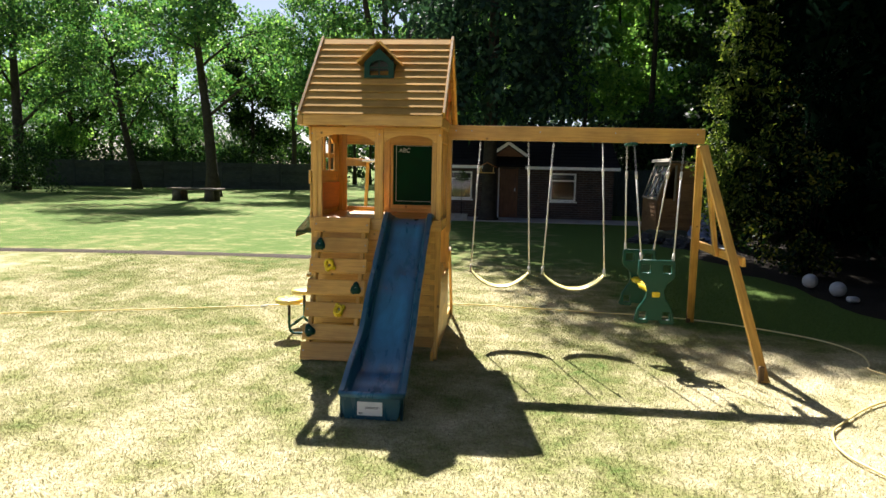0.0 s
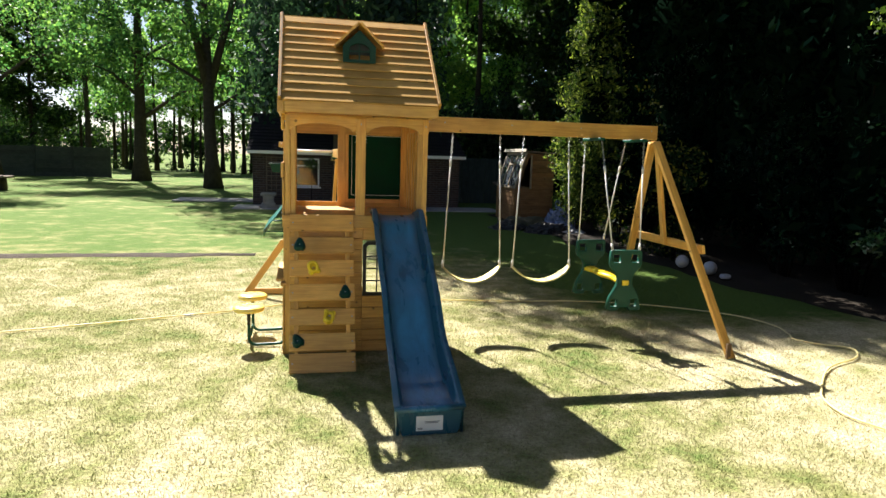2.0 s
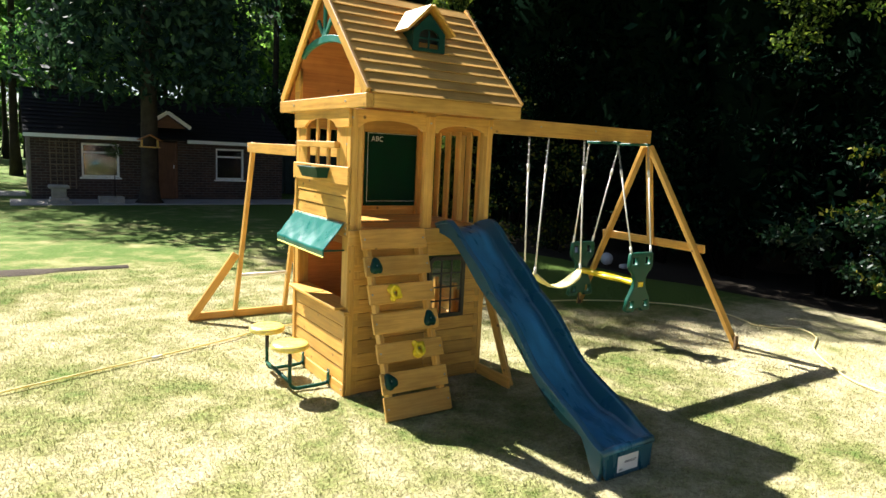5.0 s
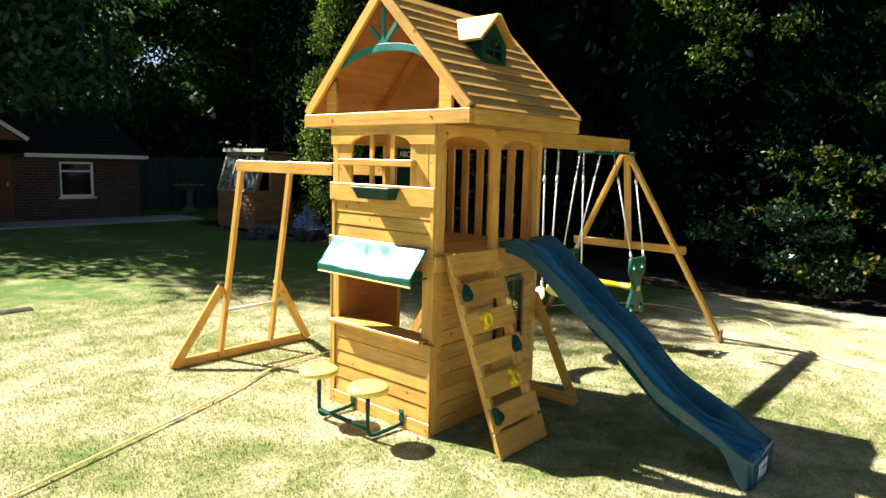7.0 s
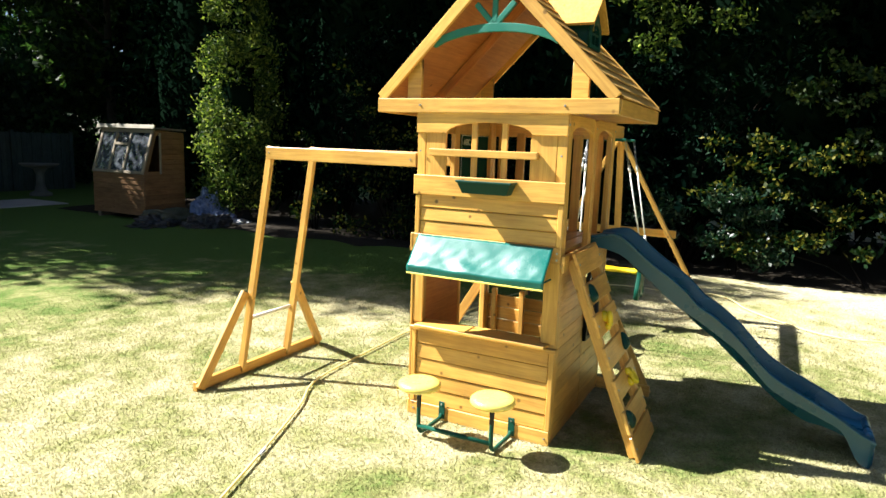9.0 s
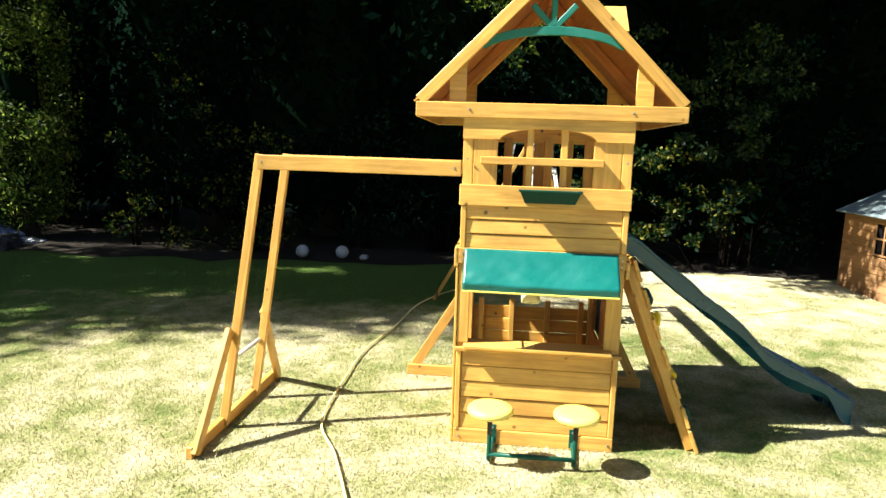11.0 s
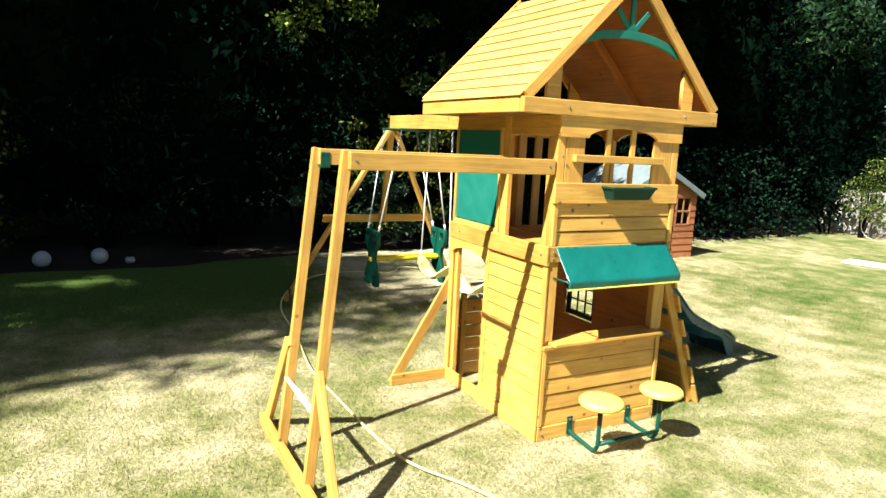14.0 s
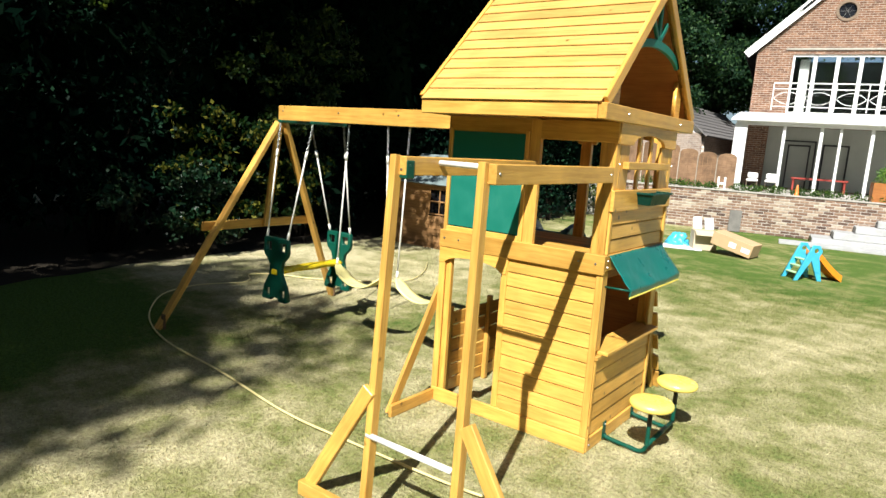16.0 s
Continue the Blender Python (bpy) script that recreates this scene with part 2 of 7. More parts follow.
BLUE_PLASTIC = scuffed("blue_plastic", (0.009, 0.080, 0.125), (0.040, 0.245, 0.420), (0.018, 0.090, 0.130), 0.9375, 0.150)
# paler than YELLOW_PLASTIC, to stand in for glare on the stool tops
STOOL_YELLOW = plain("glare_pale_yellow_plastic", (0.92, 0.71, 0.14), 0.30, vary=0.05, spec=0.8, coat=0.4)
YELLOW_PLASTIC = plain("yellow_plastic", (0.85, 0.62, 0.018), 0.28, vary=0.08)
SEAT_YELLOW = plain("pale_yellow_plastic", (0.86, 0.76, 0.32), 0.3, vary=0.06)
AWNING = plain("green_canvas", (0.005, 0.125, 0.102), 0.31, vary=0.15, scale=6.0, relief=0.25)
TRIM_YELLOW = plain("yellow_binding", (0.80, 0.68, 0.12), 0.6)
ROPE = plain("white_rope", (0.78, 0.76, 0.70), 0.6, relief=0.4, scale=40.0)
STEEL = plain("galvanised_steel", (0.45, 0.46, 0.46), 0.42, metal=1.0)
BLACK_PLASTIC = plain("black_plastic", (0.012, 0.013, 0.013), 0.4)
CHALK = plain("chalkboard", (0.005, 0.040, 0.020), 0.9, vary=0.25, grime=(0.008, 0.042, 0.025), spec=0.08)
WHITE_LINE = plain("white_chalk_line", (0.75, 0.77, 0.74), 0.8)
PAPER = plain("white_sticker", (0.80, 0.82, 0.84), 0.5, vary=0.05)
INK = plain("grey_ink", (0.16, 0.18, 0.20), 0.6)
WHITE_RUNG = plain("white_coated_steel", (0.80, 0.80, 0.78), 0.35, vary=0.06)
HOSE_Y = plain("faded_yellow_hose", (0.90, 0.82, 0.42), 0.40, vary=0.12, grime=(0.78, 0.68, 0.34))
def see_through(material, colour, share):
    """Lets some of the light shine through a thin-walled plastic."""
    n, l = material.node_tree.nodes, material.node_tree.links
    tr, mx = n.new("ShaderNodeBsdfTranslucent"), n.new("ShaderNodeMixShader")
    tr.inputs["Color"].default_value = (*colour, 1)
    mx.inputs[0].default_value = share
    l.new(n["Principled BSDF"].outputs[0], mx.inputs[1])
    l.new(tr.outputs[0], mx.inputs[2])
    l.new(mx.outputs[0], n["Material Output"].inputs["Surface"])


see_through(HOSE_Y, (0.88, 0.76, 0.34), 0.3)
SOIL = ground_material()
BLADE = blade_material()
EARTH = plain("bare_earth", (0.085, 0.069, 0.051), 0.95, vary=0.4, scale=4.0, relief=0.8, distance=0.03, spec=0.1)
BARK = plain("grey_bark", (0.070, 0.058, 0.046), 0.95, vary=0.4, scale=6.0, relief=0.9, distance=0.03, spec=0.1)
# dark bark taken down further, as stems look in the hedge's shade
STEM_DARK = plain("shaded_hedge_stems", (0.010, 0.008, 0.006), 0.95, vary=0.4, scale=6.0, relief=0.9, distance=0.03, spec=0.02)
BARK_DARK = plain("dark_bark", (0.05, 0.04, 0.03), 0.95, vary=0.4, scale=6.0, relief=0.9, distance=0.03, spec=0.1)
LEAF = leaf_material("broad_leaves", [(0.0, (0.028, 0.088, 0.038)), (0.5, (0.070, 0.165, 0.061)), (1.0, (0.195, 0.32, 0.096))], 0.55)
GOLD_SPRAY = leaf_material("golden_sprays", [(0.0, (0.014, 0.03, 0.008)), (0.7, (0.07, 0.115, 0.022)), (1.0, (0.32, 0.38, 0.07))], 0.35, 0.6, 0.08)
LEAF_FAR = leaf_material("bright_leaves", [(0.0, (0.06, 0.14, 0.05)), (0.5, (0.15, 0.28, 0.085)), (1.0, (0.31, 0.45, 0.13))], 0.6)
# colours far below real foliage; the row's deep shade is put in here
CONIFER_SHADE = leaf_material("shaded_conifer_sprays", [(0.0, (0.0006, 0.0024, 0.0018)), (0.6, (0.0014, 0.0052, 0.0034)), (1.0, (0.004, 0.0105, 0.006))], 0.08, 0.8, 0.0)
EVERGREEN = leaf_material("evergreen_sprays", [(0.0, (0.012, 0.030, 0.024)), (0.6, (0.028, 0.062, 0.046)), (1.0, (0.062, 0.115, 0.075))], 0.3, 0.6, 0.1)
# laurel kept nearly black; its colour carries the shade of the hedge
LAUREL_SHADE = leaf_material("shaded_laurel_leaves", [(0.0, (0.0015, 0.007, 0.005)), (0.7, (0.005, 0.020, 0.012)), (1.0, (0.016, 0.050, 0.025))], 0.12, 0.55, 0.05)
# LEAF_DARK and LEAF_SHADE: leaf copies with shade worked into their colours
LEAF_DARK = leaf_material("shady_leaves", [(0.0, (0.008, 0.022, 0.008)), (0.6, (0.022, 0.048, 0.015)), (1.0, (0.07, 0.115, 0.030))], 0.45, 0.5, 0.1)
LEAF_SHADE = leaf_material("deep_shade_leaves", [(0.0, (0.006, 0.021, 0.011)), (0.6, (0.017, 0.046, 0.022)), (1.0, (0.062, 0.125, 0.046))], 0.35, 0.5, 0.1)
CONIFER_PALE = leaf_material("golden_conifer_sprays", [(0.0, (0.014, 0.034, 0.008)), (0.6, (0.062, 0.100, 0.022)), (1.0, (0.31, 0.35, 0.075))], 0.35, 0.6, 0.1)
VARIEGATED = leaf_material("variegated_leaves", [(0.0, (0.006, 0.022, 0.007)), (0.66, (0.010, 0.026, 0.006)), (0.74, (0.065, 0.072, 0.012)), (1.0, (0.17, 0.16, 0.026))], 0.3, 0.5, 0.08)
PALE_EDGED = leaf_material("pale_edged_leaves", [(0.0, (0.010, 0.036, 0.018)), (0.80, (0.007, 0.024, 0.010)), (0.87, (0.028, 0.044, 0.022)), (1.0, (0.060, 0.082, 0.042))], 0.25, 0.4, 0.3)
PALE_GREEN = leaf_material("mid_green_leaves", [(0.0, (0.006, 0.020, 0.006)), (0.7, (0.013, 0.030, 0.007)), (1.0, (0.066, 0.090, 0.018))], 0.3, 0.45, 0.2)
SHRUB = leaf_material("shrub_leaves", [(0.0, (0.010, 0.03, 0.008)), (0.6, (0.028, 0.065, 0.015)), (1.0, (0.07, 0.125, 0.028))], 0.3)


# ---- building helpers ----
WORLD_OF = {}


def thing(name, at, label, category, group="", kind=""):
    ob = new(name)
    ob.empty_display_size = 0.1
    ob.matrix_basis = Matrix.Translation(at)
    WORLD_OF[ob] = Matrix.Translation(at)
    return tagged(ob, label, category, group, kind)


def place(name, mesh, parent=None, label="", m=None):
    """One mesh object at the world pose m, under its thing or part."""
    ob = new(name, mesh)
    m = m or Matrix.Identity(4)
    if parent:
        ob.parent = parent
        ob.matrix_parent_inverse = WORLD_OF[parent].inverted()
    ob.matrix_basis = m
    WORLD_OF[ob] = m.copy()
    return tagged(ob, label)


def to_mesh(bm, material, name="mesh", smooth=False):
    me = bpy.data.meshes.new(name)
    bmesh.ops.recalc_face_normals(bm, faces=bm.faces)
    for f in bm.faces:
        f.smooth = smooth
    bm.to_mesh(me)
    bm.free()
    me.materials.append(material)
    return me


def part(name, bm, material, parent, label="", m=None, smooth=False):
    return place(name, to_mesh(bm, material, name, smooth), parent, label, m)


def add_box(bm, size, m=None, bevel=0.0):
    made = bmesh.ops.create_cube(bm, size=1.0, matrix=(m or Matrix.Identity(4)) @ Matrix.Diagonal((*size, 1)))
    if bevel:
        edges = list({e for v in made["verts"] for e in v.link_edges})
        bmesh.ops.bevel(bm, geom=edges, offset=bevel, segments=1, affect="EDGES", profile=0.5)


BOX_MESHES = {}


def box_mesh(size, material, bevel=0.004):
    key = (tuple(round(s, 3) for s in size), material.name, bevel)
    if key not in BOX_MESHES:
        bm = bmesh.new()
        add_box(bm, size, None, min(bevel, min(size) * 0.3))
        BOX_MESHES[key] = to_mesh(bm, material, "board")
    return BOX_MESHES[key]


def box(name, lo, hi, material, parent, label="", bevel=0.004, along=None):
    """A board between two corners of the world, its grain along its longest side."""
    lo, hi = Vector(lo), Vector(hi)
    size, mid = hi - lo, (lo + hi) / 2
    axis = along if along is not None else max(range(3), key=lambda i: size[i])
    order = (axis, (axis + 1) % 3, (axis + 2) % 3)
    cols = [Vector([1.0 if i == k else 0.0 for i in range(3)]) for k in order]
    rot = Matrix(cols).transposed().to_4x4()
    return place(name, box_mesh([size[k] for k in order], material, bevel), parent, label, Matrix.Translation(mid) @ rot)


def plank(name, a, b, width, thick, face, material, parent, label="", bevel=0.004):
    """A board from a to b; face is the way its broad side looks."""
    a, b = Vector(a), Vector(b)
    x = (b - a).normalized()
    z = Vector(face)
    z = (z - x * z.dot(x)).normalized()
    y = z.cross(x)
    rot = Matrix((x, y, z)).transposed().to_4x4()
    return place(name, box_mesh(((b - a).length, width, thick), material, bevel), parent, label, Matrix.Translation((a + b) / 2) @ rot)


def add_tube(bm, points, radius, sides=8, close_ends=True, radii=None):
    points = [Vector(p) for p in points]
    rings, up = [], Vector((0, 0, 1))
    for i, p in enumerate(points):
        d = (points[min(i + 1, len(points) - 1)] - points[max(i - 1, 0)]).normalized()
        s = d.cross(up if abs(d.z) < 0.95 else Vector((0, 1, 0))).normalized()
        t = s.cross(d)
        r = radii[i] if radii else radius
        rings.append([bm.verts.new(p + (s * math.cos(2 * math.pi * k / sides) + t * math.sin(2 * math.pi * k / sides)) * r) for k in range(sides)])
    for q, w in zip(rings, rings[1:]):
        for k in range(sides):
            bm.faces.new((q[k], q[(k + 1) % sides], w[(k + 1) % sides], w[k]))
    if close_ends:
        bm.faces.new(rings[0][::-1])
        bm.faces.new(rings[-1])


def tube(name, points, radius, material, parent, label="", sides=10, radii=None):
    bm = bmesh.new()
    add_tube(bm, points, radius, sides, True, radii)
    return part(name, bm, material, parent, label, None, True)


def smooth_path(points, steps=6):
    """A Catmull-Rom line through the points."""
    p = [Vector(q) for q in points]
    p = [p[0] * 2 - p[1]] + p + [p[-1] * 2 - p[-2]]
    out = []
    for i in range(1, len(p) - 2):
        for k in range(steps):
            t = k / steps
            out.append(0.5 * (2 * p[i] + (p[i + 1] - p[i - 1]) * t + (2 * p[i - 1] - 5 * p[i] + 4 * p[i + 1] - p[i + 2]) * t * t
                              + (3 * p[i] - p[i - 1] - 3 * p[i + 1] + p[i + 2]) * t ** 3))
    return out + [p[-2]]


def plate_mesh(outline, holes, thick, material, bevel=0.003):
    """A flat plate in the local xy plane, with holes, centred on z = 0."""
    cu = bpy.data.curves.new("plate", "CURVE")
    cu.dimensions, cu.fill_mode = "2D", "BOTH"
    cu.extrude, cu.bevel_depth, cu.bevel_resolution = max(thick / 2 - bevel, 0.0005), bevel, 1
    cu.offset = -bevel
    for loop in [outline, *holes]:
        s = cu.splines.new("POLY")
        s.points.add(len(loop) - 1)
        for pt, (x, y) in zip(s.points, loop):
            pt.co = (x, y, 0, 1)
        s.use_cyclic_u = True
    ob = bpy.data.objects.new("plate", cu)
    me = bpy.data.meshes.new_from_object(ob)
    bpy.data.objects.remove(ob)
    bpy.data.curves.remove(cu)
    bm = bmesh.new()
    bm.from_mesh(me)
    bmesh.ops.remove_doubles(bm, verts=bm.verts, dist=0.00002)
    bm.to_mesh(me)
    bm.free()
    me.materials.clear()
    me.materials.append(material)
    return me


def frame_pose(origin, x, y):
    """The pose whose local x and y run along the given ways."""
    x, y = Vector(x).normalized(), Vector(y).normalized()
    rot = Matrix((x, y, x.cross(y))).transposed().to_4x4()
    return Matrix.Translation(origin) @ rot


def arc(cx, cy, rx, ry, a0, a1, n=14):
    return [(cx + rx * math.cos(radians(a0 + (a1 - a0) * i / n)), cy + ry * math.sin(radians(a0 + (a1 - a0) * i / n))) for i in range(n + 1)]


def text_mesh(words, size, material):
    cu = bpy.data.curves.new("words", "FONT")
    cu.body, cu.size, cu.extrude = words, size, 0.0006
    ob = bpy.data.objects.new("words", cu)
    me = bpy.data.meshes.new_from_object(ob)
    bpy.data.objects.remove(ob)
    me.materials.clear()
    me.materials.append(material)
    return me


def disc_mesh(radius, thick, material, sides=12):
    bm = bmesh.new()
    bmesh.ops.create_cone(bm, cap_ends=True, segments=sides, radius1=radius, radius2=radius * 0.8, depth=thick)
    return to_mesh(bm, material, "disc")


BOLT = disc_mesh(0.0075, 0.006, STEEL, 8)


def bolt(at, face, parent):
    z = Vector(face).normalized()
    m = Matrix.Translation(at) @ z.to_track_quat("Z", "Y").to_matrix().to_4x4()
    place("bolt", BOLT, parent, "", m)


# ---- the climbing tower ----
W, D, DECK, PLATE = 1.21, 0.99, 1.20, 2.02
tower = thing("play_tower", (W / 2, D / 2, 0), "orange-stained cedar play tower with a gabled plank roof on the lawn", "play tower")
for px, py in ((0.019, 0.0), (W - 0.045, 0.0), (0.019, D - 0.045), (W - 0.045, D - 0.045)):
    box("post", (px, py, 0), (px + 0.045, py + 0.045, PLATE), CEDAR, tower)
    box("post", (px + (0.045 if px < 0.5 else -0.045), py + 0.004, 0), (px + (0.09 if px < 0.5 else 0.0), py + 0.041, PLATE - 0.02), CEDAR, tower)
box("post", (0.60, -0.004, 1.08), (0.68, 0.036, PLATE - 0.01), CEDAR, tower)
for z in (1.13, 1.96):
    bolt((0.64, -0.006, z), (0, -1, 0), tower)
    bolt((0.02, -0.002, z), (0, -1, 0), tower)
    bolt((W - 0.02, -0.002, z), (0, -1, 0), tower)

# deck
for i in range(8):
    box("deck_board", (0.03, 0.045 + i * 0.113, DECK - 0.024), (W - 0.03, 0.045 + i * 0.113 + 0.108, DECK), CEDAR, tower)
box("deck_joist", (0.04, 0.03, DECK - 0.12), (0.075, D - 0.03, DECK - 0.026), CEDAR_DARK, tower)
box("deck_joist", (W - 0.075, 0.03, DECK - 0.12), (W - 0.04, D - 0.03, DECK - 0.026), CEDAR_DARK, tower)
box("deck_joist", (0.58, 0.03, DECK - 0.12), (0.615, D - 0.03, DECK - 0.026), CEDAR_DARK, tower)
box("deck_fascia", (0.0, -0.028, 1.095), (W, -0.006, DECK - 0.002), CEDAR, tower)
box("deck_fascia", (-0.004, D + 0.002, 1.125), (W + 0.004, D + 0.03, 1.245), CEDAR, tower)
for x in (0.05, 0.16, 1.05, 1.17):
    bolt((x, D + 0.032, 1.19), (0, 1, 0), tower)


def siding(name, a, b, z0, z1, face, pitch=0.098, material=CEDAR, lined=True):
    """Lapped boards between two uprights; each leans out at its foot."""
    n = max(1, round((z1 - z0) / pitch))
    h = (z1 - z0) / n
    f = Vector(face)
    for i in range(n):
        z = z0 + (i + 0.5) * h
        plank(name, (a[0], a[1], z), (b[0], b[1], z), h - 0.004, 0.016, f + Vector((0, 0, 0.075)), material, tower)
    if not lined:
        return
    # sheet added to close the joints, dark to suggest the shaded inside
    mid = Vector(((a[0] + b[0]) / 2, (a[1] + b[1]) / 2, (z0 + z1) / 2)) - f * 0.014
    run = Vector((b[0] - a[0], b[1] - a[1], 0))
    plank("lining_board", mid - run / 2, mid + run / 2, z1 - z0, 0.005, f, CEDAR_DARK, tower, "dark sheet added behind the boards as an inner lining", 0.001)


# front wall below the deck, with its small black window
siding("siding_board", (0.045, 0.012), (0.665, 0.012), 0.005, 0.50, (0, -1, 0))
siding("siding_board", (0.665, 0.012), (W - 0.045, 0.012), 0.005, 0.50, (0, -1, 0))
siding("siding_board", (0.045, 0.012), (0.665, 0.012), 0.50, 1.10, (0, -1, 0))
siding("siding_board", (1.005, 0.012), (W - 0.045, 0.012), 0.50, 0.985, (0, -1, 0))
siding("siding_board", (0.665, 0.012), (W - 0.045, 0.012), 0.985, 1.10, (0, -1, 0))
win = place("small_window", plate_mesh([(0, 0), (0.335, 0), (0.335, 0.44), (0.30, 0.475), (0.035, 0.475), (0, 0.44)],
            [[(0.03, 0.03), (0.03, 0.425), (0.05, 0.445), (0.285, 0.445), (0.305, 0.425), (0.305, 0.03)]], 0.03, BLACK_PLASTIC, 0.004),
            tower, "black plastic window frame with grid bars", frame_pose((0.668, -0.006, 0.505), (1, 0, 0), (0, 0, 1)))
for k in (1, 2):
    box("glazing_bar", (0.668 + 0.03 + k * 0.0917 - 0.006, -0.012, 0.53), (0.668 + 0.03 + k * 0.0917 + 0.006, 0.0, 0.955), BLACK_PLASTIC, win, bevel=0.002)
for k in (1, 2, 3):
    box("glazing_bar", (0.695, -0.010, 0.53 + k * 0.106 - 0.006), (0.977, -0.002, 0.53 + k * 0.106 + 0.006), BLACK_PLASTIC, win, bevel=0.002)

# arched headers over the front openings
for x0, x1 in ((0.045, 0.60), (0.68, W - 0.045)):
    w = x1 - x0
    outline = [(0, 0), (0.03, 0)] + arc(w / 2, 0.0, w / 2 - 0.03, 0.062, 180, 0)[1:-1] + [(w - 0.03, 0), (w, 0), (w, 0.125), (0, 0.125)]
    place("arched_header", plate_mesh(outline, [], 0.024, CEDAR), tower, "", frame_pose((x0, 0.012, 1.895), (1, 0, 0), (0, 0, 1)))

# side wall with counter, awning and arched window (faces -x)
box("kick_board", (-0.004, 0.0, 0.0), (0.014, D, 0.092), CEDAR, tower)
siding("siding_board", (0.018, 0.035), (0.018, D - 0.035), 0.092, 0.605, (-1, 0, 0), 0.102)
for y in (0.0, D - 0.032):
    box("corner_trim", (-0.002, y, 0.094), (0.016, y + 0.032, 0.60), CEDAR, tower)
    box("corner_trim", (-0.002, y, 1.245), (0.016, y + 0.032, 1.50), CEDAR, tower)
counter = box("counter", (-0.058, 0.05, 0.625), (0.118, 0.945, 0.648), CEDAR, tower, "planed cedar counter shelf")
box("counter_rail", (-0.017, -0.015, 0.598), (0.030, D + 0.008, 0.624), CEDAR, tower)
for y0, y1 in ((0.0, 0.095), (D - 0.07, D)):
    box("wall_upright", (0.006, y0, 0.65), (0.028, y1, 1.15), CEDAR, tower)
box("awning_rail", (-0.004, -0.004, 1.148), (0.018, D + 0.02, 1.245), CEDAR, tower)
siding("siding_board", (0.018, 0.033), (0.018, D - 0.033), 1.245, 1.505, (-1, 0, 0), 0.088)
box("window_rail", (-0.012, -0.008, 1.503), (0.012, D + 0.012, 1.628), CEDAR, tower)
for y0, y1 in ((0.0, 0.06), (0.062, 0.225), (0.785, 0.928), (0.930, D)):
    box("wall_upright", (0.008, y0, 1.62), (0.026, y1, 1.90), CEDAR, tower)
outline = [(0, 0), (0.215, 0)] + arc(D / 2, 0.0, D / 2 - 0.215, 0.068, 180, 0)[1:-1] + [(D - 0.215, 0), (D, 0), (D, 0.132), (0, 0.132)]
place("arched_header", plate_mesh(outline, [], 0.024, CEDAR), tower, "", frame_pose((0.002, 0.0, 1.895), (0, 1, 0), (0, 0, 1)))
for y in (0.395, 0.595):
    box("window_bar", (0.014, y - 0.02, 1.62), (0.032, y + 0.02, 1.97), CEDAR, tower)
box("window_crossbar", (-0.034, 0.168, 1.752), (0.006, 0.885, 1.797), CEDAR, tower)
for y, z in ((0.02, 1.21), (0.02, 1.17), (D - 0.02, 1.21), (D - 0.02, 1.17), (0.03, 1.78), (D - 0.03, 1.78), (0.03, 0.045), (D - 0.03, 0.045)):
    bolt((-0.008, y, z), (-1, 0, 0), tower)

# flower trough under the window
bm = bmesh.new()
for y0, y1, z0, z1, x0, x1, x2, x3 in ((0.295, 0.645, 1.535, 1.605, -0.09, -0.014, -0.112, -0.012),):
    lo = [(x0, y0 + 0.03, z0), (x1, y0 + 0.03, z0), (x1, y1 - 0.03, z0), (x0, y1 - 0.03, z0)]
    hi = [(x2, y0, z1), (x3, y0, z1), (x3, y1, z1), (x2, y1, z1)]
    inn = [(x2 + 0.010, y0 + 0.012, z1), (x3 - 0.010, y0 + 0.012, z1), (x3 - 0.010, y1 - 0.012, z1), (x2 + 0.010, y1 - 0.012, z1)]
    flo = [(x0 + 0.010, y0 + 0.04, z0 + 0.01), (x1 - 0.010, y0 + 0.04, z0 + 0.01), (x1 - 0.010, y1 - 0.04, z0 + 0.01), (x0 + 0.010, y1 - 0.04, z0 + 0.01)]
    rings = [[bm.verts.new(v) for v in r] for r in (lo, hi, inn, flo)]
    for a, b in zip(rings, rings[1:]):
        for k in range(4):
            bm.faces.new((a[k], a[(k + 1) % 4], b[(k + 1) % 4], b[k]))
    bm.faces.new(rings[0])
    bm.faces.new(rings[3])
trough = part("flower_trough", bm, DARK_GREEN, tower, "dark green plastic flower trough, empty")
for a, b in (((-0.120, 0.288, 1.600), (-0.106, 0.652, 1.614)), ((-0.106, 0.288, 1.600), (-0.010, 0.300, 1.614)), ((-0.106, 0.640, 1.600), (-0.010, 0.652, 1.614))):
    box("rim", a, b, DARK_GREEN, trough, bevel=0.003)

# awning of green canvas
bm = bmesh.new()
NU, NV = 56, 20
grid = []
for i in range(NU + 1):
    row = []
    for j in range(NV + 1):
        u, v = i / NU, j / NV
        if v <= 0.8:
            s = v / 0.8
            x, z = -0.008 - 0.150 * s, 1.243 - 0.186 * s - 0.010 * math.sin(math.pi * s)
        else:
            s = (v - 0.8) / 0.2
            x, z = -0.158 + 0.006 * s, 1.057 - 0.044 * s
        sag = math.sin(math.pi * min(v, 0.9)) + 0.25 * v
        z += sag * (0.010 * noise.noise((u * 2.6, v * 1.2, 3)) + 0.007 * noise.noise((u * 7 + v * 2.5, v * 1.4, 7)) + 0.0035 * noise.noise((u * 17 - v * 4, v * 3, 1))) - 0.006 * sag * math.sin(math.pi * u)
        x += 0.006 * noise.noise((u * 5, v * 2, 9)) * v
        row.append(bm.verts.new((x, 0.045 + 0.912 * u, z)))
    grid.append(row)
